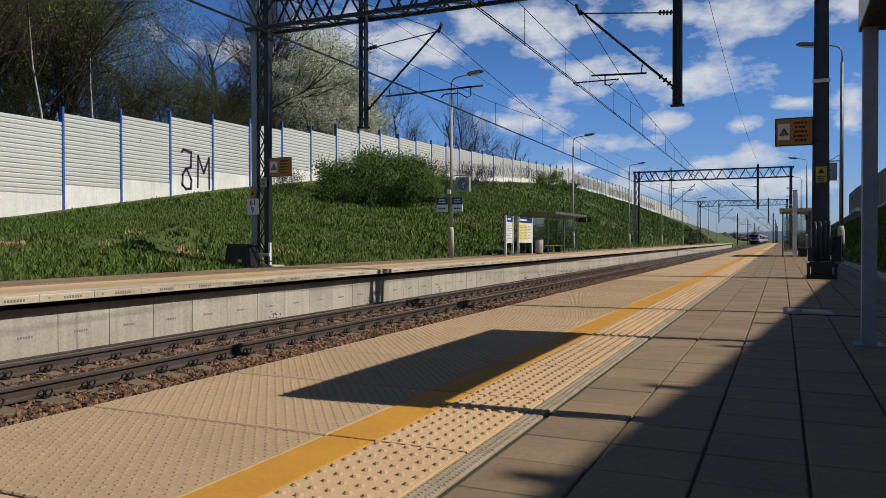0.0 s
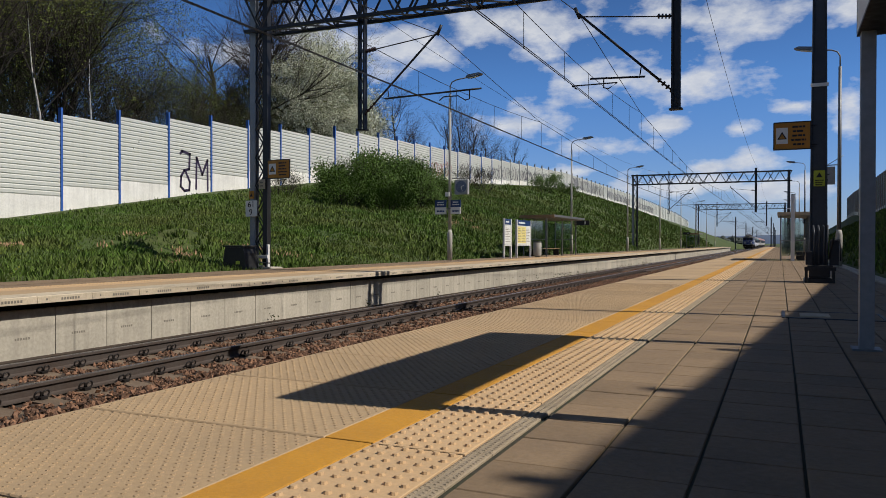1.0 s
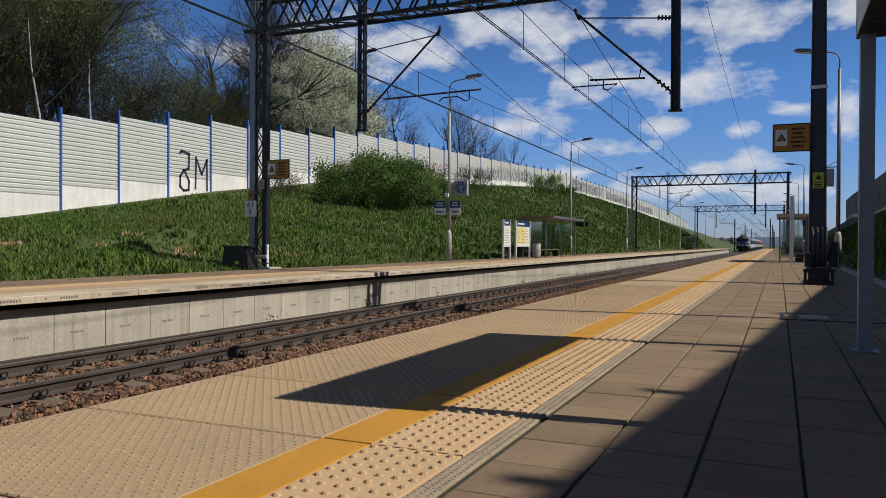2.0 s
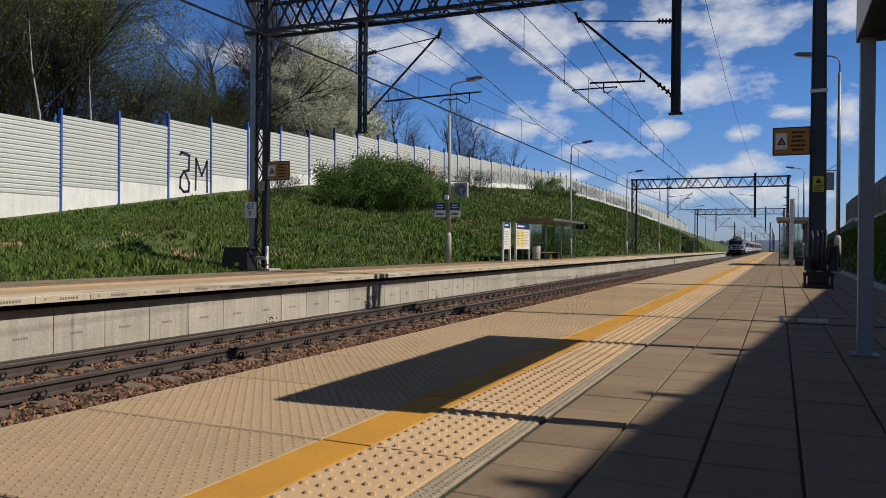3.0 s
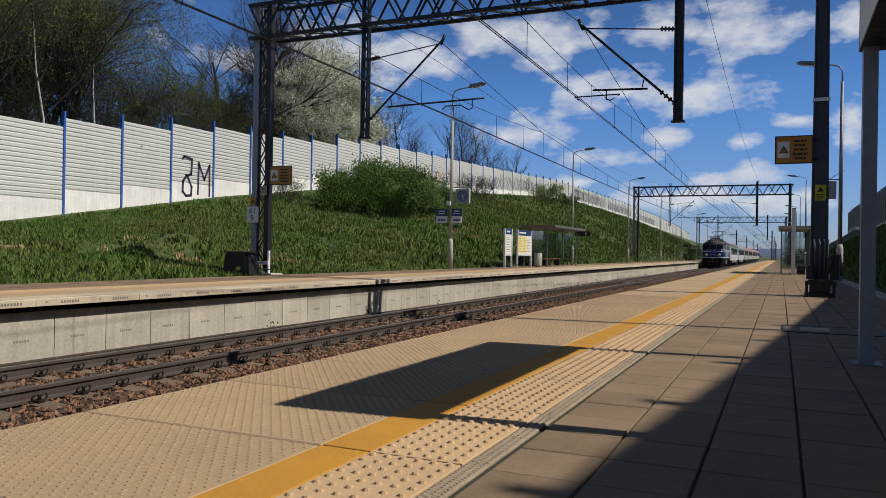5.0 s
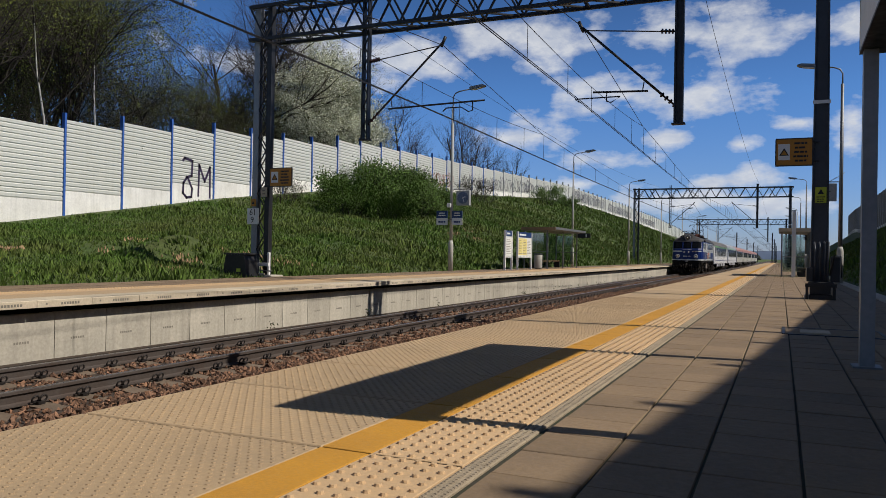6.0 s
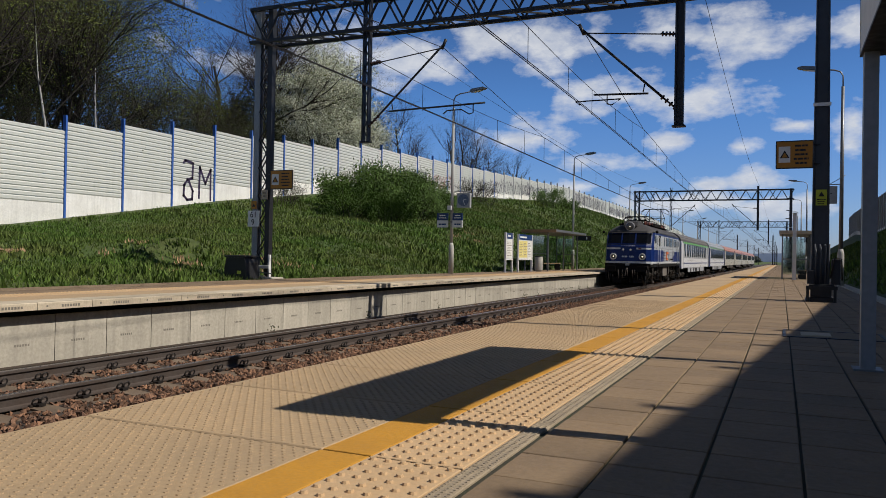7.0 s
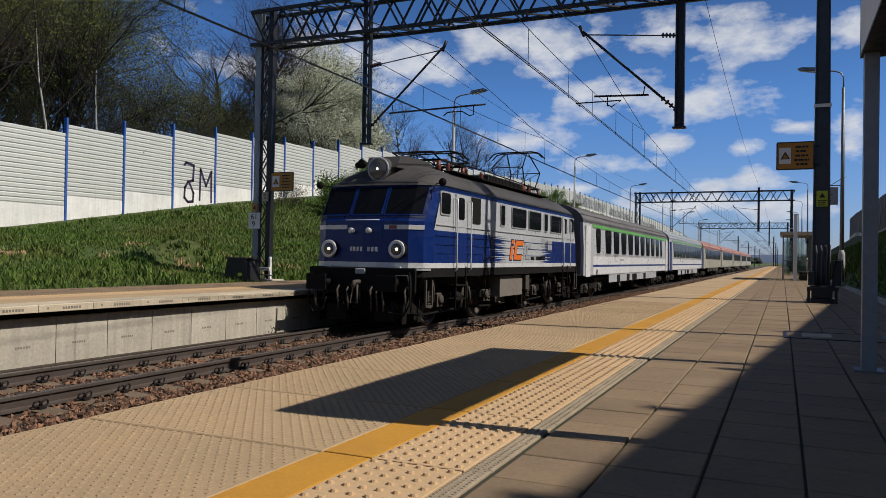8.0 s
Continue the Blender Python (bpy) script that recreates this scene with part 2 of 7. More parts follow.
# ---- mesh building ----
class Mesh:
    """Vertices and faces of one mesh, gathered piece by piece."""

    def __init__(self):
        self.v, self.f, self.s = [], [], []

    def add(self, verts, faces, smooth=False):
        k = len(self.v)
        self.v.extend(verts)
        self.f.extend([tuple(i + k for i in q) for q in faces])
        self.s.extend([smooth] * len(faces))
        return self

    def box(self, x0, x1, y0, y1, z0, z1, bev=0.0):
        if bev <= 0:
            v = [(x, y, z) for z in (z0, z1) for y in (y0, y1) for x in (x0, x1)]
            return self.add(v, [(0, 2, 3, 1), (4, 5, 7, 6), (0, 1, 5, 4), (2, 6, 7, 3), (0, 4, 6, 2), (1, 3, 7, 5)])
        b, ring = bev, []
        for z, i in ((z0, 0), (z1 - b, 0), (z1, b)):
            ring.append([(x0 + i, y0 + i, z), (x1 - i, y0 + i, z), (x1 - i, y1 - i, z), (x0 + i, y1 - i, z)])
        v = [p for r in ring for p in r]
        f = [(3, 2, 1, 0), (8, 9, 10, 11)]
        for r in (0, 4):
            f += [(r + k, r + (k + 1) % 4, r + 4 + (k + 1) % 4, r + 4 + k) for k in range(4)]
        return self.add(v, f)

    def tube(self, pts, r, seg=6, r1=None, caps=True):
        pts = [Vector(p) for p in pts]
        n, v, f = len(pts), [], []
        side = None
        for i, p in enumerate(pts):
            d = (pts[min(i + 1, n - 1)] - pts[max(i - 1, 0)]).normalized()
            if side is None or abs(side.dot(d)) > 0.95:
                side = d.orthogonal().normalized()
            side = (side - d * side.dot(d)).normalized()
            up = d.cross(side)
            q = r if r1 is None else r + (r1 - r) * i / (n - 1)
            v += [tuple(p + (side * math.cos(6.2832 * k / seg) + up * math.sin(6.2832 * k / seg)) * q) for k in range(seg)]
        for i in range(n - 1):
            f += [(i * seg + k, i * seg + (k + 1) % seg, (i + 1) * seg + (k + 1) % seg, (i + 1) * seg + k) for k in range(seg)]
        self.add(v, f, seg > 4)
        if caps:
            k = len(self.v) - len(v)
            self.f += [tuple(k + j for j in reversed(range(seg))), tuple(k + (n - 1) * seg + j for j in range(seg))]
            self.s += [False, False]
        return self

    def bar(self, a, b, w, h=None):
        """A square bar from a to b."""
        return self.tube([a, b], w * 0.7071, 4)

    def prism(self, poly, y0, y1, axis="y"):
        """A profile of (a, b) swept along an axis: y sweeps (x, z), x sweeps (y, z), z sweeps (x, y)."""
        n = len(poly)
        put = {"y": lambda a, b, c: (a, c, b), "x": lambda a, b, c: (c, a, b), "z": lambda a, b, c: (a, b, c)}[axis]
        v = [put(a, b, c) for c in (y0, y1) for a, b in poly]
        f = [tuple(range(n)), tuple(reversed(range(n, 2 * n)))]
        f += [(k, n + k, n + (k + 1) % n, (k + 1) % n) for k in range(n)]
        return self.add(v, f)

    def pill(self, x0, x1, y0, y1, z0, z1, r):
        """An upright plate across x with rounded corners."""
        r = min(r, (y1 - y0) / 2.01, (z1 - z0) / 2.01)
        poly = []
        for cy, cz, q in ((y1 - r, z1 - r, 0), (y0 + r, z1 - r, 1), (y0 + r, z0 + r, 2), (y1 - r, z0 + r, 3)):
            poly += [(cy + r * math.cos((q + k / 4) * math.pi / 2), cz + r * math.sin((q + k / 4) * math.pi / 2)) for k in range(5)]
        return self.prism(poly, x0, x1, "x")

    def lathe(self, prof, at=(0, 0, 0), axis="z", seg=16):
        """A profile of (radius, height) turned round an axis through at."""
        v, f, n = [], [], len(prof)
        for r, h in prof:
            for k in range(seg):
                c, s = r * math.cos(6.2832 * k / seg), r * math.sin(6.2832 * k / seg)
                p = {"z": (c, s, h), "y": (c, h, s), "x": (h, c, s)}[axis]
                v.append((p[0] + at[0], p[1] + at[1], p[2] + at[2]))
        for i in range(n - 1):
            f += [(i * seg + k, i * seg + (k + 1) % seg, (i + 1) * seg + (k + 1) % seg, (i + 1) * seg + k) for k in range(seg)]
        f += [tuple(reversed(range(seg))), tuple((n - 1) * seg + k for k in range(seg))]
        return self.add(v, f, True)

    def data(self, name, mat):
        me = bpy.data.meshes.new(name)
        me.from_pydata(self.v, [], self.f)
        me.polygons.foreach_set("use_smooth", self.s)
        me.materials.append(mat)
        bm = bmesh.new()
        bm.from_mesh(me)
        bmesh.ops.delete(bm, geom=[q for q in bm.verts if not q.link_faces], context="VERTS")
        bmesh.ops.recalc_face_normals(bm, faces=bm.faces)
        bm.to_mesh(me)
        bm.free()
        return me


def part(name, mesh, mat, parent=None, label="", at=None, kind=""):
    """One mesh object, under a thing or a part if parent is given."""
    me = mesh if isinstance(mesh, bpy.types.Mesh) else mesh.data(name, mat)
    ob = new(name, me)
    ob.parent = parent
    if at is not None:
        ob.matrix_basis = at if isinstance(at, Matrix) else Matrix.Translation(at)
    return tagged(ob, label, "", "", kind)


def thing(name, label, category, at=(0, 0, 0), group="", kind=""):
    ob = new(name)
    ob.matrix_basis = at if isinstance(at, Matrix) else Matrix.Translation(at)
    return tagged(ob, label, category, group, kind)


def raw(name, verts, faces, mat, smooth=False):
    """A large mesh straight from arrays."""
    me = bpy.data.meshes.new(name)
    me.from_pydata(verts, [], faces)
    me.materials.append(mat)
    if smooth:
        me.polygons.foreach_set("use_smooth", [True] * len(faces))
    me.update()
    return me


def lerp(table, y):
    return float(np.interp(y, [a for a, b in table], [b for a, b in table]))


# ---- the plan ----
TRACKS = (-5.19, -1.66)           # far and near track
RAIL = -0.74                      # top of the rails
OPP_EDGE, OPP_TOP, OPP_BACK = -6.84, 0.07, -11.0
OPP_END, NEAR_END = 186.0, 215.0
NEAR_BACK = 5.45
WALL_X, WALL_R = -32.6, 14.0
WALL_FOOT = [(-60, 1.6), (18, 1.7), (26, 2.1), (42, 4.5), (60, 6.7), (88, 8.4), (117, 10.1), (135, 10.8), (187, 10.4), (242, 9.4), (300, 7.8), (360, 5.0)]
WALL_TOP = [(-60, 6.6), (18, 6.8), (26, 7.2), (42, 9.2), (57, 10.2), (60, 11.0), (77, 11.7), (101, 12.5), (135, 13.7), (187, 13.7), (242, 13.2), (300, 12.0), (360, 9.0)]
RIGHT_FOOT = [(-60, 6.6), (10, 6.3), (60, 5.4), (110, 4.4), (136, 5.5), (200, 3.2), (300, 1.5)]
# near heights are chosen so the unseen stretch casts the platform's shadow edge
RIGHT_TOP = [(-60, 12.6), (2, 12.10), (4, 11.92), (7, 11.52), (11, 11.08), (21, 9.98), (40, 9.4), (108, 8.93), (136, 9.0), (200, 7.5), (300, 5.0)]


def ground_z(x, y):
    wav = 0.35 * noise.noise((x * 0.08, y * 0.08, 0)) + 0.12 * noise.noise((x * 0.4, y * 0.4, 5))
    far = min(1.0, max(0.0, (y - 330) / 120))
    if x < OPP_BACK:
        k = (OPP_BACK - x) / (OPP_BACK - WALL_X)
        foot = lerp(WALL_FOOT, y) * (1 - far)
        if k <= 1:
            s = k ** 0.8
            hollow = 2.3 * math.exp(-((x + 18.3) / 1.0) ** 2 - ((y - 21.0) / 1.7) ** 2) - 1.0 * math.exp(-((x + 16.6) / 0.9) ** 2 - ((y - 21.0) / 2.0) ** 2)
            wav -= hollow
            return -0.02 + s * foot + wav * min(1, k * 4) * min(1, max(0.15, (1 - k) * 4))
        return foot + min(3.0, (k - 1) * 3.0) * (1 - far) + wav
    if x > NEAR_BACK + 0.45:
        k = (x - NEAR_BACK - 0.45) / (WALL_R - NEAR_BACK - 0.45)
        foot = lerp(RIGHT_FOOT, y) * (1 - far)
        if k <= 1:
            return -0.03 + k * foot + wav * min(1, k * 4) * min(1, max(0.1, (1 - k) * 3))
        return foot + min(1.0, (k - 1)) * (1 - far) + wav
    return -1.25


# ---- ground ----
def build_ground():
    xs = [-3000, -1500, -700, -350, -200, -130, -95, -75, -62, -52, -45, -40, -36.5]
    xs += [WALL_X - 0.5] + list(np.linspace(WALL_X, -21, 16)) + list(np.linspace(-20.5, OPP_BACK - 0.02, 26))
    xs += [OPP_BACK + 0.25, -4, 0, 3, NEAR_BACK + 0.42] + list(np.linspace(NEAR_BACK + 0.46, WALL_R, 14))
    xs += [15.5, 18, 22, 28, 40, 60, 100, 180, 350, 700, 1500, 3000]
    ys = [-600, -300, -150, -80, -50, -30, -15] + list(np.linspace(-6, 14, 14)) + list(np.linspace(14.8, 28, 22)) + list(np.linspace(29, 120, 72)) + list(np.linspace(123, 330, 60))
    ys += [350, 380, 420, 480, 560, 700, 1000, 1500, 2500, 4200]
    v = [(x, y, ground_z(x, y)) for y in ys for x in xs]
    n = len(xs)
    f = [(j * n + i, j * n + i + 1, (j + 1) * n + i + 1, (j + 1) * n + i) for j in range(len(ys) - 1) for i in range(n - 1)]
    ob = new("ground", raw("ground", v, f, M_GRASSG, True))
    tagged(ob, "grassy railway cutting with sloping banks on both sides", "ground", kind="structure")


build_ground()


# ---- tracks ----
def rail_profile():
    half = [(0.0, 0.0), (0.030, 0.0), (0.036, -0.006), (0.036, -0.038), (0.010, -0.05), (0.009, -0.135), (0.03, -0.15), (0.075, -0.16), (0.075, -0.172)]
    return half[1:] + [(-x, z) for x, z in reversed(half[1:])]


def sleeper_mesh():
    m = Mesh()
    m.prism([(-1.25, -0.2), (1.25, -0.2), (1.25, -0.02), (0.95, 0.0), (0.55, 0.0), (0.3, -0.04), (-0.3, -0.04), (-0.55, 0.0), (-0.95, 0.0), (-1.25, -0.02)], -0.13, 0.13)
    return m.data("sleeper", M_SLEEPER)


def clip_mesh():
    """A bent spring clip on its shoulder, seen as two loops."""
    m = Mesh()
    for s in (-1, 1):
        loop = [(0.035 + 0.012 * math.sin(a), s * (0.052 - 0.044 * math.cos(a)), 0.052 + 0.04 * math.sin(a)) for a in np.linspace(-0.6, 5.2, 10)]
        m.tube(loop, 0.0115, 5)
    m.box(-0.05, 0.08, -0.045, 0.045, -0.005, 0.022)
    return m.data("clip", M_CLIP)


def build_tracks():
    sleeper, clip = sleeper_mesh(), clip_mesh()
    prof = rail_profile()
    for t, cx in enumerate(TRACKS):
        tr = thing("railway_track", "rusty steel rails on concrete sleepers in stone ballast", "railway track", (cx, 0, RAIL), "parallel tracks", "structure")
        for s in (-0.753, 0.753):
            r = part("rail", Mesh().prism([(x + s, z) for x, z in prof], -40, 900), M_RAIL, tr)
            part("running_surface", Mesh().prism([(s - 0.03, 0.0005), (s - 0.026, 0.003), (s + 0.026, 0.003), (s + 0.03, 0.0005)], -40, 900), M_RAILTOP, r, "polished rail head")
        rest = Mesh()
        first, spacing = 6.043 - 0.6 * 20, 0.6
        for k in range(1100):
            y = first + k * spacing
            if t == 0 and k < 290:
                sl = part("sleeper", sleeper, M_SLEEPER, tr, at=(0, y, -0.178))
                if 15 < k < 92:
                    for s in (-0.753, 0.753):
                        part("clip", clip, M_CLIP, sl, at=pose(s + 0.085, 0, 0.012))
                        part("clip", clip, M_CLIP, sl, at=pose(s - 0.085, 0, 0.012, 0, 0, 180))
            else:
                rest.box(-1.25, 1.25, y - 0.12, y + 0.12, -0.37, -0.185)
                if y < 190:
                    for s in (-0.753, 0.753):
                        for e in (-0.09, 0.09):
                            rest.box(s + e - 0.04, s + e + 0.04, y - 0.07, y + 0.07, -0.19, -0.12)
        part("far_sleepers", rest, M_SLEEPER, tr, kind="stuff")
    prof = [(OPP_EDGE - 0.3, -1.25), (OPP_EDGE - 0.3, RAIL - 0.13), (TRACKS[0] - 1.3, RAIL - 0.2), (TRACKS[0] + 1.3, RAIL - 0.2), (-3.4, RAIL - 0.24),
            (TRACKS[1] - 1.3, RAIL - 0.2), (TRACKS[1] + 1.3, RAIL - 0.2), (0.1, RAIL - 0.18), (0.1, -1.25)]
    part("ballast_bed", Mesh().prism(prof, -40, 905), M_BALLAST, None, "brown crushed stone ballast bed under both tracks", kind="structure")


build_tracks()


def build_stones():
    rng = np.random.default_rng(5)
    base = np.array([(1, 0, 0), (-1, 0, 0), (0, 1, 0), (0, -1, 0), (0, 0, 1), (0, 0, -1)], float)
    tri = np.array([(0, 2, 4), (2, 1, 4), (1, 3, 4), (3, 0, 4), (2, 0, 5), (1, 2, 5), (3, 1, 5), (0, 3, 5)])
    vs, fs, k = [], [], 0
    for count, y0, y1 in ((24000, 1.0, 16.0), (20000, 16.0, 45.0), (6000, 45.0, 90.0)):
        for _ in range(count):
            x, y = rng.uniform(-6.85, -2.2), rng.uniform(y0, y1)
            dx = x - TRACKS[0]
            on_tie = abs(((y - 6.043) / 0.6 + 0.5) % 1 - 0.5) * 0.6 < 0.14 and abs(dx) < 1.27
            if on_tie and rng.random() < 0.93:
                continue
            if min(abs(dx - 0.753), abs(dx + 0.753)) < 0.09:
                continue
            r = rng.uniform(0.018, 0.042) * (1.0 if y < 16 else 1.25 if y < 45 else 1.7)
            z = RAIL - 0.205 + rng.uniform(-0.012, 0.04) + (0.05 if dx > 1.6 else 0) * rng.random()
            q = base * r * rng.uniform(0.6, 1.25, 3) + rng.normal(0, r * 0.22, (6, 3))
            a = rng.uniform(0, 6.28)
            c, s = math.cos(a), math.sin(a)
            q = np.stack([q[:, 0] * c - q[:, 2] * s, q[:, 1], q[:, 0] * s + q[:, 2] * c], 1)
            c, s = math.cos(a * 3), math.sin(a * 3)
            q = np.stack([q[:, 0] * c - q[:, 1] * s, q[:, 0] * s + q[:, 1] * c, q[:, 2]], 1) + (x, y, z)
            vs.append(q)
            fs.append(tri + k)
            k += 6
    ob = new("ballast_stones", raw("ballast_stones", np.concatenate(vs).tolist(), np.concatenate(fs).tolist(), M_STONE))
    tagged(ob, "loose brown and grey crushed ballast stones between the rails", "ballast", kind="stuff")


build_stones()


# ---- platforms ----
def stud(m, x, y, z, r, h, seg=6):
    v = [(x + r * math.cos(6.2832 * k / seg), y + r * math.sin(6.2832 * k / seg), z) for k in range(seg)]
    v += [(x + r * 0.74 * math.cos(6.2832 * k / seg), y + r * 0.74 * math.sin(6.2832 * k / seg), z + h) for k in range(seg)]
    f = [(k, (k + 1) % seg, seg + (k + 1) % seg, seg + k) for k in range(seg)] + [tuple(range(seg, 2 * seg))]
    m.add(v, f, False)


SLAB_L, SLAB_0 = 1.132, 2.93


def build_near_platform():
    p = thing("platform_near", "paved station platform with studded edge slabs and yellow line", "platform", kind="structure")
    part("platform_core", Mesh().box(0.16, NEAR_BACK, -40, NEAR_END, -1.3, -0.014), M_JOINT, p, "soil showing in the paving joints")
    part("retaining_wall", Mesh().box(0.10, 0.157, -40, NEAR_END, -1.3, -0.14), M_CONC, p, "concrete platform wall")
    slab = Mesh()
    slab.box(0.0, 1.493, 0.010, SLAB_L - 0.010, -0.13, 0.0, 0.006)
    slab = slab.data("edge_slab", M_SLAB)
    strip = Mesh().box(1.50, 1.752, 0.009, SLAB_L - 0.009, -0.05, 0.002, 0.003).data("yellow_strip", M_YELLOW)
    tact = Mesh()
    tact.box(1.756, 2.19, 0.009, SLAB_L - 0.009, -0.05, 0.001, 0.003)
    rows = 13
    for j in range(rows):
        for i in range(6):
            stud(tact, 1.791 + i * 0.073, (j + 0.5) * SLAB_L / rows, 0.0, 0.018, 0.012, 8)
    tact = tact.data("tactile_tile", M_TACTILE)
    far_tact = Mesh()
    for k in range(-10, int((NEAR_END - SLAB_0) / SLAB_L)):
        y = SLAB_0 + k * SLAB_L
        part("edge_slab", slab, M_SLAB, p, at=(0, y, 0))
        part("yellow_strip", strip, M_YELLOW, p, at=(0, y, 0))
        if k < 60:
            part("tactile_tile", tact, M_TACTILE, p, at=(0, y, 0))
        else:
            far_tact.box(1.756, 2.19, y + 0.003, y + SLAB_L - 0.003, -0.05, 0.001)
    part("far_tactile_tiles", far_tact, M_TACTILE, p, kind="stuff")
    studs = Mesh()
    for j in range(int((17 - 0.5) / 0.04)):
        y = 0.5 + j * 0.04
        if min((y - SLAB_0) % SLAB_L, -(y - SLAB_0) % SLAB_L) < 0.02:
            continue
        for i in range(24):
            x = 0.05 + i * 0.06 + (0.03 if j % 2 else 0.0)
            stud(studs, x, y, -0.001, 0.0125, 0.005, 6 if y < 6 else 4)
    part("slab_studs", studs, M_SLAB, p, "small raised anti-slip studs", kind="stuff")
    rib = Mesh().box(2.195, 2.292, 0.002, 0.498, -0.05, -0.002, 0.004)
    for j in range(17):
        for i in range(3):
            stud(rib, 2.211 + i * 0.033, 0.02 + (j + (i % 2) * 0.5) * 0.0285, -0.002, 0.0125, 0.0035, 5)
    rib = rib.data("rib_strip", M_RIB)
    for k in range(0, 120):
        part("rib_strip", rib, M_RIB, p, at=(0, -1.0 + k * 0.5, 0))
    far = Mesh().box(2.195, 2.292, 59.0, NEAR_END, -0.05, -0.002)
    part("far_rib_strip", far, M_RIB, p, kind="stuff")
    # pavers, the nearest one by one
    tx, ty, cols = 0.391, 0.4, 8
    rng = random.Random(3)
    paver = Mesh().box(0.0065, tx - 0.0065, 0.005, ty - 0.005, -0.05, 0.0, 0.004).data("paver", M_PAVER)
    rest = Mesh()
    for j in range(-90, int(NEAR_END / ty)):
        for i in range(cols):
            x, y = 2.318 + i * tx, 0.515 + j * ty
            if 3 <= j < 41:
                part("paver", paver, M_PAVER, p, at=pose(x, y, rng.uniform(-0.0025, 0.0015), rng.uniform(-0.15, 0.15), rng.uniform(-0.15, 0.15)))
            elif y > -25:
                rest.box(x + 0.007, x + tx - 0.007, y + 0.005, y + ty - 0.005, -0.05, rng.uniform(-0.002, 0.001))
    part("far_pavers", rest, M_PAVER, p, kind="stuff")
    part("kerb", Mesh().box(NEAR_BACK + 0.005, NEAR_BACK + 0.12, -40, NEAR_END, -0.4, 0.03, 0.01), M_CONC, p, "concrete back kerb")
    part("drain_channel", Mesh().prism([(NEAR_BACK + 0.125, -0.3), (NEAR_BACK + 0.125, 0.0), (NEAR_BACK + 0.27, -0.06), (NEAR_BACK + 0.42, 0.0), (NEAR_BACK + 0.45, -0.3)], -40, NEAR_END), M_CONC, p, "concrete drain channel behind the paving")


build_near_platform()


def build_opposite_platform():
    p = thing("platform_opposite", "concrete station platform across the tracks with weathered coping", "platform", kind="structure")
    e, t = OPP_EDGE, OPP_TOP
    part("platform_core", Mesh().box(OPP_BACK, e - 0.625, -40, OPP_END, -1.3, t - 0.105), M_JOINT, p)
    part("end_wall", Mesh().box(OPP_BACK, e - 0.1, OPP_END, OPP_END + 0.2, -1.3, t - 0.02), M_CONC, p)
    panel = Mesh().box(e - 0.31, e - 0.22, 0.006, 0.994, -1.2, -0.145, 0.01).data("wall_panel", M_CONC)
    stamp = Mesh()
    for k in range(6):
        stamp.box(e - 0.2195, e - 0.2185, 0.30 + k * 0.045, 0.33 + k * 0.045, -0.60, -0.565)
    stamp = stamp.data("stamp", M_STAMP)
    cope = Mesh().box(e - 0.62, e, 0.004, 0.996, t - 0.115, t, 0.012).data("coping_slab", M_COPE)
    mark = Mesh()
    for k in range(7):
        mark.box(e - 0.001, e + 0.0015, 0.42 + k * 0.05, 0.455 + k * 0.05, t - 0.085, t - 0.045)
    mark.box(e - 0.001, e + 0.0015, 0.15, 0.18, t - 0.075, t - 0.045)
    mark = mark.data("stamp", M_STAMP)
    for k in range(-30, int(OPP_END - 7.385)):
        y = 7.435 + k
        w = part("wall_panel", panel, M_CONC, p, at=(0, y, 0))
        c = part("coping_slab", cope, M_COPE, p, at=(0, y - 0.49, 0))
        if -3 < k < 30:
            part("stamp", stamp, M_STAMP, w, "faded stamped lettering as dark bars")
            part("stamp", mark, M_STAMP, c, "faded stamped lettering as dark bars")
    part("edge_studs", Mesh().box(e - 1.5, e - 0.625, -40, OPP_END, t - 0.1, t - 0.002), M_SLAB, p)
    part("pale_strip", Mesh().box(e - 1.63, e - 1.505, -40, OPP_END, t - 0.1, t + 0.002), M_TACTILE, p)
    tact = Mesh().box(e - 2.2, e - 1.635, -40, OPP_END, t - 0.1, t)
    for j in range(600):
        for i in range(5):
            stud(tact, e - 2.15 + i * 0.086, 4 + j * 0.086, t, 0.018, 0.009, 4)
    part("tactile_strip", tact, M_TACTILE, p)
    rest, rng = Mesh(), random.Random(4)
    for j in range(-60, int(OPP_END / 0.4) - 1):
        for i in range(5):
            x, y = OPP_BACK + i * 0.39, j * 0.4
            rest.box(x + 0.006, x + 0.384, y + 0.004, y + 0.396, t - 0.06, t + rng.uniform(-0.003, 0.001))
    part("pavers", rest, M_PAVER, p, kind="stuff")


build_opposite_platform()


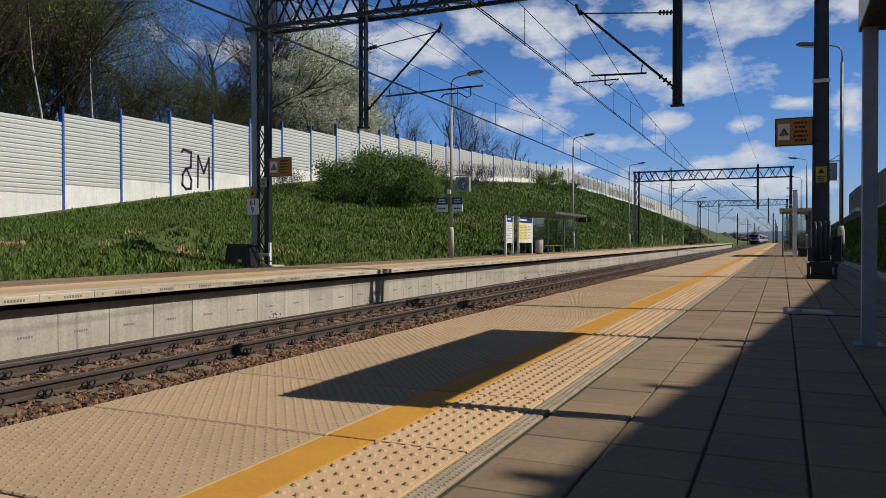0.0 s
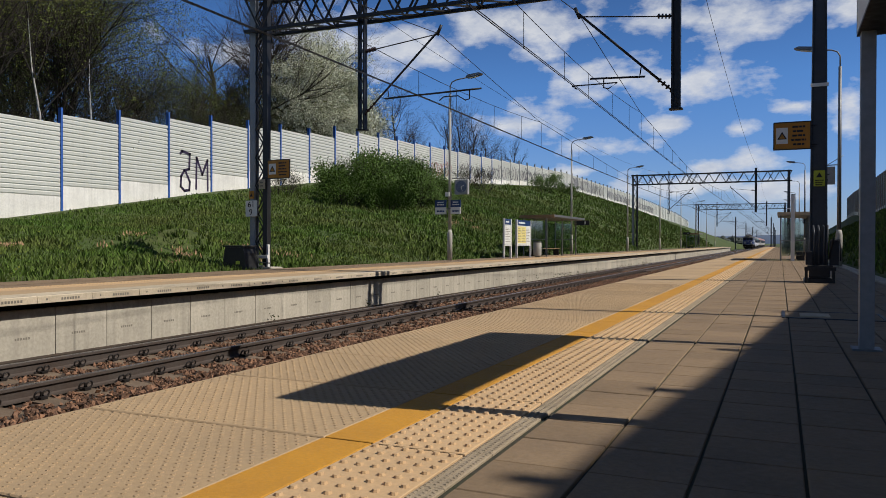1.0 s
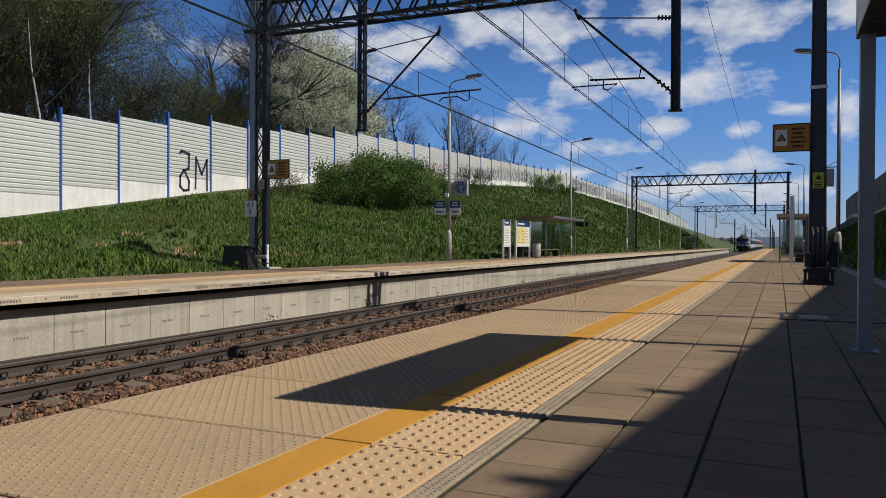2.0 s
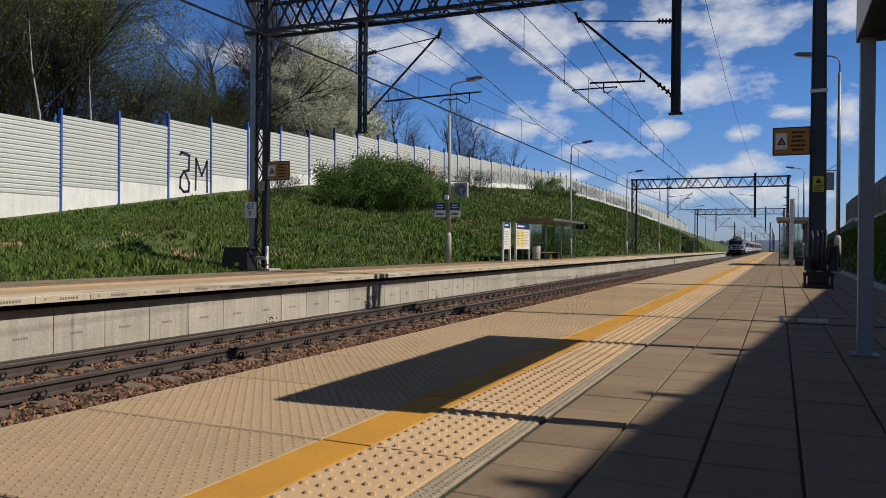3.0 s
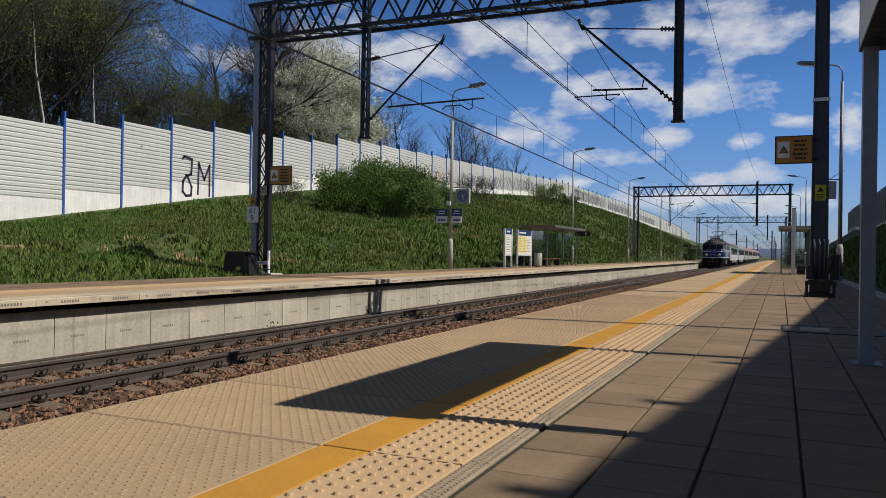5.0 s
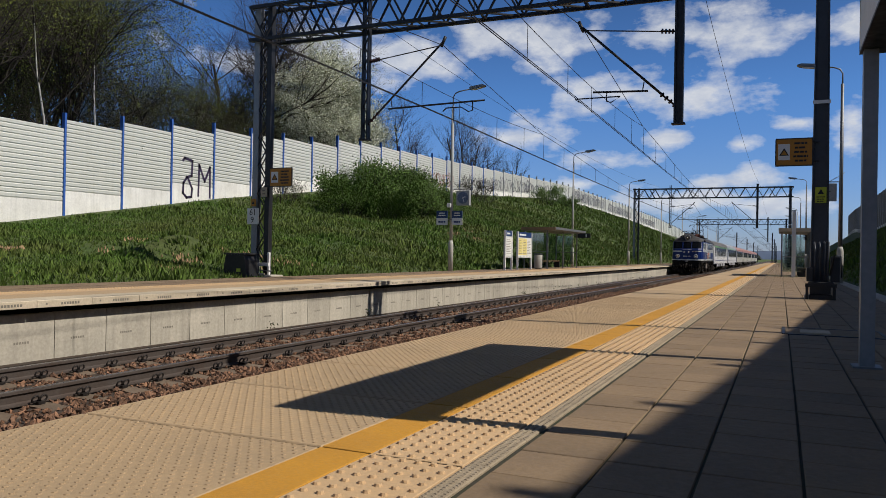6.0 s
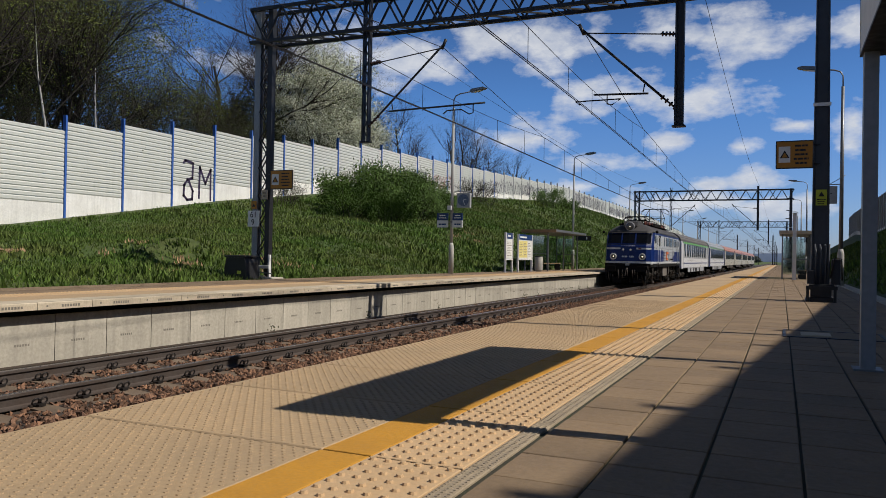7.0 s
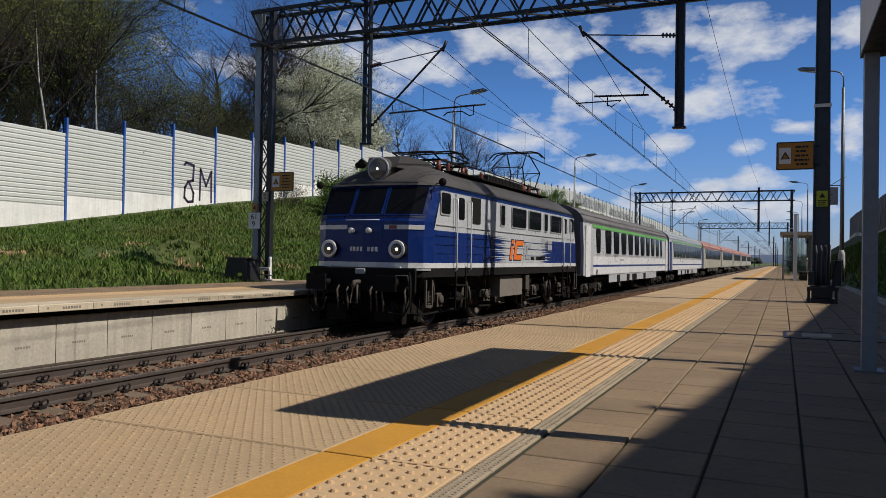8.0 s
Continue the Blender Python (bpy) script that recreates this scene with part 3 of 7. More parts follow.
# ---- noise barriers ----
def barrier(name, x, face, y0, y1, foot, top, bay, near_blue, label, over=0.35, sloped=False, skin=None):
    th = thing(name, label, "noise barrier", kind="structure")
    n = int((y1 - y0) / bay)
    for k in range(n):
        y = y0 + k * bay
        if y + bay > y1:
            break
        za, zb = lerp(foot, y), lerp(foot, y + bay)
        zt = lerp(top, y + bay * 0.5)
        low = min(za, zb) - 0.5
        ph = max(za, zb) + (0.75 if y < 60 else 0.45)
        m = Mesh()
        prof, z, i = [], ph, 0
        step = 0.25
        cnt = max(2, int(round((zt - ph) / step)))
        step = (zt - ph) / cnt
        for i in range(cnt):
            z = ph + i * step
            prof += [(0.0, z + 0.01), (face * 0.045, z + 0.06), (face * 0.05, z + step - 0.045), (face * 0.012, z + step - 0.012)]
        prof = [(x + a, b) for a, b in prof] + [(x - face * 0.08, zt), (x - face * 0.08, ph)]
        m.prism(prof, y + 0.07, y + bay - 0.07)
        if sloped:
            rise = (lerp(top, y + bay) - lerp(top, y)) / bay
            m.v = [(q[0], q[1], q[2] + rise * (q[1] - y - bay * 0.5)) for q in m.v]
        part("acoustic_panel", m, skin or M_BARRIER, th)
        part("plinth", Mesh().box(min(x - face * 0.06, x + face * 0.05), max(x - face * 0.06, x + face * 0.05), y + 0.07, y + bay - 0.07, low, ph), M_PLINTH, th, "pale concrete plinth panel")
        part("post", Mesh().box(x - 0.11, x + 0.11, y - 0.06, y + 0.06, low, max(zt, lerp(top, y - bay * 0.5)) + over), M_BLUE if y < near_blue else M_GREYPOST, th, "blue painted steel post" if y < near_blue else "grey steel post")
    return th


barrier("noise_barrier_left", WALL_X, 1, 25.65 - 4 * 12, 340, WALL_FOOT, WALL_TOP, 3.98, 100, "tall ribbed pale aluminium noise barrier with posts on concrete plinth")
barrier("noise_barrier_right", WALL_R, -1, -46, 150, RIGHT_FOOT, RIGHT_TOP, 1.99, -100, "tall ribbed grey-brown noise barrier on the shaded bank", 0.0, True, M_BARRIER_BROWN)


PORTALS = [-48.0, 19.5, 87.0, 157.0, 227.0, 297.0, 367.0, 437.0]


# ---- overhead line ----
def lattice(m, a, b, w, h, step, r, axis):
    """Zigzag bars between two chords that run from a to b and lie w apart along an axis."""
    a, b = Vector(a), Vector(b)
    n = max(2, int((b - a).length / step))
    off = Vector(axis) * w
    for k in range(n):
        p, q = a.lerp(b, k / n), a.lerp(b, (k + 1) / n)
        m.bar(p if k % 2 else p + off, q + off if k % 2 else q, r)


def insulator(m, a, b, r=0.065, n=4):
    a, b = Vector(a), Vector(b)
    m.tube([a, b], 0.025, 6)
    d = (b - a).normalized() * 0.018
    for k in range(n):
        c = a.lerp(b, (k + 0.5) / n)
        m.tube([c - d, c + d], r, 8)


def cantilever(portal, px, s, reach, y):
    """The hinged bracket of one track: strut, tie, registration tube and steady arm."""
    br = part("cantilever", Mesh().tube([(px + s * 0.42, y, 4.98), (px + s * 2.5, y, 6.9)], 0.032, 8).tube([(px + s * 2.42, y, 6.74), (px + s * 2.55, y, 7.02)], 0.045, 8), M_DARK, portal, "sloping steel bracket tube")
    ins = Mesh()
    insulator(ins, (px + s * 0.05, y, 4.64), (px + s * 0.45, y, 5.0))
    ins2 = Mesh()
    insulator(ins2, (px + s * 0.12, y, 6.52), (px + s * 0.46, y, 6.56))
    part("insulator", ins2, M_INSUL, br, "brown ribbed insulator")
    part("insulator", ins, M_INSUL, br, "brown ribbed insulator")
    part("tie_rod", Mesh().tube([(px, y, 6.5), (px + s * 2.45, y, 6.78)], 0.016, 6), M_DARK, br)
    part("registration_tube", Mesh().tube([(px + s * 0.85, y, 5.32), (px + s * 0.88, y, 5.12)], 0.016, 6).tube([(px + s * 0.75, y, 5.08), (px + s * reach, y, 5.14)], 0.026, 8), M_DARK, br)
    x1 = px + s * (reach - 0.35)
    part("steady_arm", Mesh().tube([(x1, y, 5.14), (x1, y, 4.88), (x1 - s * 0.12, y, 4.85), (x1 - s * 0.35, y, 4.99), (px + s * 2.62, y, 4.99), (px + s * 2.5, y, 4.9)], 0.018, 6), M_DARK, br)


def portal(y, k):
    p = thing("catenary_portal", "dark steel lattice gantry over both tracks carrying wires", "gantry", group="gantries over the line")
    top = OPP_TOP
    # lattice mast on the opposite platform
    # two tones on one mast: left leg pale grey, right leg dark
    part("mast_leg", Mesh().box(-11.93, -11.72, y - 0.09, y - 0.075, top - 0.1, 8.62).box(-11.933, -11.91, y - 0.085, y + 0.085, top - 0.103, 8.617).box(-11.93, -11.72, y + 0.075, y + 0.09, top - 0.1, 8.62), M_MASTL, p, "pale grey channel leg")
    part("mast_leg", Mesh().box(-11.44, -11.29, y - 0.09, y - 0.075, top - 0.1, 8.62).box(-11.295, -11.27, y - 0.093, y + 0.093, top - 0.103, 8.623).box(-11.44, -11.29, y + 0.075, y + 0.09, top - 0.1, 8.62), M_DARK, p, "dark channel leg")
    lace = Mesh()
    for e in (-0.08, 0.08):
        lattice(lace, (-11.72, y + e, top + 0.4), (-11.72, y + e, 8.4), 0.28, 0, 0.42, 0.03, (1, 0, 0))
    part("mast_lacing", lace, M_DARK, p, kind="stuff")
    part("mast_foot", Mesh().box(-12.1, -11.0, y - 0.35, y + 0.35, -0.6, top + 0.05, 0.03), M_CONC, p, "concrete footing")
    # mast on the near platform: two flanges, web and lacing plates
    for s in (-1, 1):
        m = Mesh()
        m.add([(4.2 + s * 0.19, y - 0.16, 0), (4.2 + s * 0.13, y - 0.16, 8.6), (4.2 + s * 0.13, y + 0.16, 8.6), (4.2 + s * 0.19, y + 0.16, 0),
               (4.2 + s * 0.165, y - 0.16, 0), (4.2 + s * 0.105, y - 0.16, 8.6), (4.2 + s * 0.105, y + 0.16, 8.6), (4.2 + s * 0.165, y + 0.16, 0)],
              [(0, 1, 2, 3), (7, 6, 5, 4), (0, 4, 5, 1), (2, 6, 7, 3), (1, 5, 6, 2), (0, 3, 7, 4)])
        part("mast_flange", m, M_MAST, p, "blue-grey steel flange")
    m = Mesh()
    m.add([(4.04, y - 0.12, 0), (4.36, y - 0.12, 0), (4.3, y - 0.12, 8.6), (4.1, y - 0.12, 8.6), (4.04, y + 0.12, 0), (4.36, y + 0.12, 0), (4.3, y + 0.12, 8.6), (4.1, y + 0.12, 8.6)],
          [(0, 1, 2, 3), (7, 6, 5, 4), (0, 3, 7, 4), (1, 5, 6, 2), (3, 2, 6, 7), (0, 4, 5, 1)])
    part("near_mast", m, M_MAST, p, "tapered blue-grey steel mast")
    part("white_band", Mesh().box(4.015, 4.385, y - 0.169, y - 0.163, 4.48, 4.56), M_WHITE, p, "white painted band")
    part("mast_foot", Mesh().box(3.9, 4.5, y - 0.3, y + 0.3, -0.5, 0.1, 0.03), M_CONC, p, "concrete footing")
    # box beam with lattice faces
    x0, x1, zb, zt = -11.95, 4.5, 7.47, 8.5
    for e in (-0.32, 0.32):
        for z in (zb, zt):
            part("beam_chord", Mesh().box(x0, x1, y + e - 0.045, y + e + 0.045, z - 0.05, z + 0.05), M_DARK, p)
        w = Mesh()
        n = 28
        for i in range(n):
            if k == 1:
                w = Mesh()
            a, b = x0 + (x1 - x0) * i / n, x0 + (x1 - x0) * (i + 1) / n
            w.bar((a, y + e, zb if i % 2 else zt), (b, y + e, zt if i % 2 else zb), 0.05)
            if i % 7 == 3:
                w.bar((a, y + e, zt if i % 2 else zb), (b, y + e, zb if i % 2 else zt), 0.05)
            if k == 1:
                part("lacing_bar", w, M_DARK, p)
        if k != 1:
            part("beam_lacing", w, M_DARK, p, kind="stuff")
    w = Mesh()
    for z in (zb, zt):
        for i in range(17):
            a, b = x0 + (x1 - x0) * i / 17, x0 + (x1 - x0) * (i + 1) / 17
            w.bar((a, y - 0.32, z), (b, y + 0.32, z), 0.04)
            w.bar((a, y - 0.32, z), (a, y + 0.32, z), 0.04)
    part("cross_lacing", w, M_DARK, p, kind="stuff")
    for px, s, reach in ((-7.9, 1, 3.76), (1.02, -1, 2.14)):
        d = Mesh().box(px - 0.11, px - 0.065, y - 0.09, y + 0.09, 4.22, 8.9).box(px + 0.065, px + 0.11, y - 0.09, y + 0.09, 4.22, 8.9)
        if px < 0:
            lattice(d, (px - 0.07, y, 4.3), (px - 0.07, y, 8.8), 0.14, 0, 0.3, 0.03, (1, 0, 0))
        else:
            d.box(px - 0.065, px + 0.065, y - 0.03, y + 0.03, 4.22, 8.9)
        d.box(px - 0.16, px + 0.16, y - 0.1, y + 0.1, 4.19, 4.23)
        part("drop_post", d, M_DARK, p, "drop post hanging from the beam")
        cantilever(p, px, s, reach, y)
    return p


for k, y in enumerate(PORTALS[:4]):
    portal(y, k)


def line_mast(y, px, s, reach):
    """A single mast with one bracket, beyond the end of the station."""
    p = thing("catenary_mast", "slim dark steel mast with one bracket beside the open line", "mast", group="masts of the open line")
    part("mast", Mesh().box(px - 0.15, px + 0.15, y - 0.12, y + 0.12, -1.3, 8.2, 0.01), M_DARK, p)
    part("mast_foot", Mesh().box(px - 0.35, px + 0.35, y - 0.35, y + 0.35, -1.6, -0.7, 0.03), M_CONC, p, "concrete footing")
    cantilever(p, px, s, reach, y)


for y in PORTALS[4:]:
    line_mast(y, -8.0, 1, 3.76)
    line_mast(y + 3.0, 1.1, -1, 2.14)


SAG = [(0, 6.9), (10, 5.88), (14, 5.78), (17, 5.64), (20, 5.53), (23, 5.43), (26, 5.36), (30, 5.31), (36, 5.28)]


def wires():
    """Stitched catenary: a messenger with a short lower wire across each gantry, droppers, and two contact wires."""
    for t in (0, 1):
        o = thing("overhead_line", "twin contact wires hung by droppers from a sagging messenger wire", "overhead wire", group="overhead lines")
        x0, low = (-5.43, 0.12) if t == 0 else (-1.46, 0.0)
        dr = Mesh()
        for k in range(len(PORTALS) - 1):
            ya, yb = PORTALS[k], PORTALS[k + 1]
            r = 0.0105 if k < 2 else 0.014
            swing = -0.14 if k % 2 else 0.18

            def run(y):
                return x0 + swing * (1 - abs(2 * (y - ya) / (yb - ya) - 1))

            def hang(y):
                return lerp(SAG, min(y - ya, yb - y)) - low

            def stitch(d):
                return 5.56 + 0.32 * (d / 10) ** 2 - low

            for e in (-0.025, 0.025):
                ys = np.linspace(ya, yb, 5)
                part("contact_wire", Mesh().tube([(run(y) + e, y, 4.93 - low - (0.06 if ya < y < yb else 0)) for y in ys], r, 5), M_WIRE, o)
            part("messenger_wire", Mesh().tube([(run(y), y, hang(y)) for y in np.linspace(ya, yb, 28)], r, 5), M_WIRE, o)
            for y0, y1 in ((ya, ya + 10), (yb - 10, yb)):
                part("stitch_wire", Mesh().tube([(run(y), y, stitch(min(y - ya, yb - y))) for y in np.linspace(y0, y1, 6)], r * 0.8, 5), M_WIRE, o)
            for d in (1.3, 4.6, 7.6, 10.2, 13.4, 16.6, 19.8, 23.0, 26.2, 29.4, 32.6):
                for y in (ya + d, yb - d):
                    dr.tube([(run(y), y, 4.87 - low), (run(y), y, stitch(d) if d < 10 else hang(y))], 0.0075, 4)
        part("dropper", dr, M_WIRE, o, kind="stuff")
    for x, z in ((1.25, 8.75), (-9.1, 8.75)):
        o = thing("feeder_wire", "thin dark cable strung along the gantry tops", "cable", group="feeder cables")
        for k in range(len(PORTALS) - 2):
            ya, yb = PORTALS[k], PORTALS[k + 1]
            m = Mesh().tube([(x, ya + (yb - ya) * i / 10, z - 0.9 * (1 - (2 * i / 10 - 1) ** 2)) for i in range(11)], 0.008, 5)
            part("cable", m, M_WIRE, o)


wires()


def bars(m, x0, x1, y, z0, z1, rows, seed, thick=0.004, gap=0.45):
    """Rows of plain bars in place of lettering, on a board that faces -y."""
    rng = random.Random(seed)
    h = (z1 - z0) / rows
    for r in range(rows):
        z = z1 - (r + 0.5) * h
        w = (x1 - x0) * rng.uniform(0.6, 0.98)
        x = (x0 + x1) / 2 - w / 2
        end = x + w
        while x < end - 0.02:
            b = min(end - x, rng.uniform(0.08, 0.2) * (x1 - x0) / 0.6)
            m.box(x, x + b, y - thick, y, z - h * gap / 2, z + h * gap / 2)
            x += b + (x1 - x0) * 0.035
    return m


def triangle(m, cx, y, cz, r, t=0.004):
    v = [(cx + r * math.sin(a), cz + r * math.cos(a)) for a in (0, 2.094, 4.189)]
    return m.prism(v, y - t, y)


def warning_board(x0, x1, y, z0, z1):
    s = thing("warning_sign", "orange-yellow high voltage warning board bolted to a mast", "sign", group="warning boards")
    b = part("board", Mesh().box(x0, x1, y - 0.012, y + 0.012, z0, z1, 0.002), M_SIGNY, s)
    part("frame", Mesh().box(x0 - 0.02, x1 + 0.02, y - 0.018, y + 0.018, z1, z1 + 0.025).box(x0 - 0.02, x1 + 0.02, y - 0.018, y + 0.018, z0 - 0.025, z0).box(x0 - 0.025, x0, y - 0.018, y + 0.018, z0, z1).box(x1, x1 + 0.02, y - 0.018, y + 0.018, z0, z1), M_DARK, s)
    w, h = x1 - x0, z1 - z0
    part("lettering", bars(Mesh(), x0 + w * 0.42, x1 - w * 0.05, y - 0.013, z0 + h * 0.08, z1 - h * 0.08, 5, 8), M_BLACK, s, "dark bars of warning text")
    part("pictogram", triangle(Mesh(), x0 + w * 0.22, y - 0.018, z0 + h * 0.47, w * 0.16), M_BLACK, s, "black triangle on white square")
    part("pictogram", triangle(Mesh(), x0 + w * 0.22, y - 0.023, z0 + h * 0.46, w * 0.10), M_SIGNY, s)
    part("pictogram_ground", Mesh().box(x0 + w * 0.05, x0 + w * 0.38, y - 0.0165, y - 0.0125, z0 + h * 0.2, z0 + h * 0.82), M_PAPER, s)
    part("bracket", Mesh().bar((x1 - 0.01, y + 0.03, z0 + 0.08), (x1 + 0.15, y + 0.06, z0 + 0.08), 0.03).bar((x1 - 0.01, y + 0.03, z1 - 0.08), (x1 + 0.15, y + 0.06, z1 - 0.08), 0.03) if x0 > 0 else
         Mesh().bar((x0 - 0.15, y + 0.06, z0 + 0.08), (x0 + 0.01, y + 0.03, z0 + 0.08), 0.03).bar((x0 - 0.15, y + 0.06, z1 - 0.08), (x0 + 0.01, y + 0.03, z1 - 0.08), 0.03), M_DARK, s)


warning_board(3.26, 4.01, 19.3, 3.08, 3.68)
warning_board(-11.15, -10.35, 19.3, 2.88, 3.42)


def lettering(text, size, mat, at, name="lettering", parent=None):
    c = bpy.data.curves.new(name, "FONT")
    c.body, c.size, c.align_x, c.align_y, c.extrude = text, size, "CENTER", "CENTER", 0.002
    me = bpy.data.meshes.new_from_object(new("text_tmp", c))
    bpy.data.objects.remove(bpy.data.objects["text_tmp"])
    me.materials.clear()
    me.materials.append(mat)
    ob = new(name, me)
    ob.parent, ob.matrix_basis = parent, at
    return ob


def distance_plate():
    s = thing("distance_plate", "white line distance plate with black figures on the mast", "sign")
    part("plate", Mesh().box(-12.02, -11.58, 19.31, 19.325, 1.70, 2.20, 0.003), M_WHITE, s)
    lettering("61", 0.27, M_BLACK, pose(-11.80, 19.306, 2.07, 90), parent=s)
    lettering("9", 0.27, M_BLACK, pose(-11.82, 19.306, 1.83, 90), parent=s)
    w = thing("electric_warning_plate", "small yellow triangle plate on the mast leg", "sign", group="small warning plates")
    part("plate", Mesh().box(-11.9, -11.7, 19.315, 19.325, 2.26, 2.50), M_SIGNY, w)
    part("pictogram", triangle(Mesh(), -11.8, 19.313, 2.36, 0.07), M_BLACK, w)
    n = thing("mast_plate", "small cream plate with dark marks on the mast", "sign")
    part("plate", Mesh().box(-11.5, -11.27, 19.30, 19.315, 2.55, 2.85), M_COPE, n)
    part("marks", bars(Mesh(), -11.47, -11.3, 19.298, 2.6, 2.8, 2, 4), M_STAMP, n)
    y = thing("electric_warning_plate", "yellow-green warning plate with dark triangle on the near mast", "sign", group="small warning plates")
    part("plate", Mesh().box(4.09, 4.32, 19.312, 19.33, 2.2, 2.56), material("plate_lime", (0.45, 0.5, 0.03), 0.5), y)
    part("pictogram", triangle(Mesh(), 4.205, 19.31, 2.44, 0.075), M_BLACK, y)
    part("lettering", bars(Mesh(), 4.11, 4.3, 19.31, 2.21, 2.36, 3, 2), M_BLACK, y)


distance_plate()


def salt_bin(x, y):
    s = thing("equipment_case", "black moulded box standing at the foot of the mast", "box")
    part("case", Mesh().prism([(x - 0.42, OPP_TOP), (x + 0.42, OPP_TOP), (x + 0.36, OPP_TOP + 0.5), (x + 0.3, OPP_TOP + 0.66), (x - 0.36, OPP_TOP + 0.66), (x - 0.44, OPP_TOP + 0.3)], y - 0.3, y + 0.3), M_BLACK, s)
    part("lid", Mesh().box(x - 0.4, x + 0.36, y - 0.33, y + 0.33, OPP_TOP + 0.662, OPP_TOP + 0.72, 0.02), M_BLACK, s)
    part("sticker", Mesh().box(x + 0.05, x + 0.2, y - 0.305, y - 0.301, OPP_TOP + 0.15, OPP_TOP + 0.25), material("sticker_lime", (0.5, 0.55, 0.05), 0.5), s, "yellow sticker")


salt_bin(-11.75, 18.75)


def mast_shoe():
    """Pale steel shoes and a timber packer at the foot of the lattice mast."""
    g = thing("mast_shoe", "pale galvanised steel bracket at the foot of the lattice mast", "bracket")
    t = OPP_TOP
    part("side_plate", Mesh().box(-11.25, -11.19, 19.36, 19.44, t + 0.05, t + 0.75, 0.008), M_WHITE, g, "pale side plate")
    part("cross_bar", Mesh().box(-11.66, -11.19, 19.32, 19.36, t + 0.32, t + 0.42, 0.006), M_WHITE, g)
    part("tie_bar", Mesh().bar((-11.6, 19.3, t + 0.2), (-11.05, 19.3, t + 0.17), 0.035), M_GALV, g)
    part("packer", Mesh().box(-11.62, -11.25, 19.05, 19.25, t, t + 0.10, 0.01), M_COPE, g, "cream concrete packer")


mast_shoe()


def mast_gear():
    """Tensioning gear and rods round the foot of the near mast."""
    g = thing("mast_foot_gear", "black steel rods, weights and boxes at the mast foot", "equipment")
    y = 19.2
    for x0, x1, z0, z1 in ((3.98, 4.46, 0.0, 0.12), (4.0, 4.42, 0.125, 0.32), (3.96, 4.48, 0.325, 0.40)):
        part("weight", Mesh().box(x0, x1, y - 0.2, y + 0.02, z0, z1, 0.02), M_BLACK, g)
    part("control_box", Mesh().box(4.42, 4.6, y - 0.12, y + 0.12, 0.4, 0.98, 0.02), M_DARK, g)
    part("control_box", Mesh().box(3.93, 4.06, y - 0.15, y + 0.1, 0.405, 0.72, 0.02), M_DARK, g)
    for x in (4.1, 4.2, 4.3, 4.36):
        part("rod", Mesh().tube([(x, y - 0.1, 0.4), (x + 0.01, y - 0.08, 1.05 + (x - 4.1)), (x - 0.02, y + 0.0, 1.3)], 0.022, 6), M_MAST, g)
    part("handle", Mesh().tube([(4.4, y - 0.14, 0.55), (4.48, y - 0.2, 1.0), (4.62, y - 0.2, 0.98), (4.63, y - 0.16, 0.5)], 0.018, 6), M_DARK, g)
    part("foot_beam", Mesh().box(3.9, 4.54, y - 0.26, y - 0.22, 0.28, 0.36), M_BLACK, g)
    part("leg", Mesh().box(4.46, 4.52, y - 0.24, y - 0.18, 0.0, 0.3).box(3.91, 3.97, y - 0.24, y - 0.18, 0.0, 0.3), M_BLACK, g)


mast_gear()


# ---- street furniture ----
def lamp(x, y, z, s, label):
    l = thing("platform_lamp", label, "lamp post", (x, y, z), "platform lamps")
    part("sleeve", Mesh().lathe([(0.12, 0.0), (0.12, 1.25), (0.08, 1.42)], seg=12), M_LAMPC, l, "wider foot sleeve")
    part("pole", Mesh().lathe([(0.078, 1.42), (0.055, 7.65)], seg=10), M_LAMPC if s > 0 else M_GALV, l)
    part("arm", Mesh().tube([(0, 0, 7.6), (0, 0, 8.05), (s * 0.1, 0, 8.22), (s * 0.3, 0, 8.3), (s * 0.95, 0, 8.38)], 0.028, 7), M_GALV, l)
    part("luminaire", Mesh().prism([(s * 0.85, 8.33), (s * 1.5, 8.42), (s * 1.6, 8.48), (s * 1.45, 8.53), (s * 0.9, 8.47), (s * 0.82, 8.4)], -0.13, 0.13), M_GALV, l, "flat grey luminaire")
    part("lens", Mesh().prism([(s * 0.95, 8.33), (s * 1.4, 8.395), (s * 1.38, 8.375), (s * 1.0, 8.315)], -0.1, 0.1), M_PAPER, l)
    return l


for k in range(8):
    lamp(-10.55, 32.1 + 22.3 * k, OPP_TOP, 1, "slim pale lamp post with one arm on the far platform")
for k in range(-1, 8):
    lamp(5.45, 32.6 + 22.3 * k, 0.0, -1, "slim grey lamp post with one arm behind the paving")


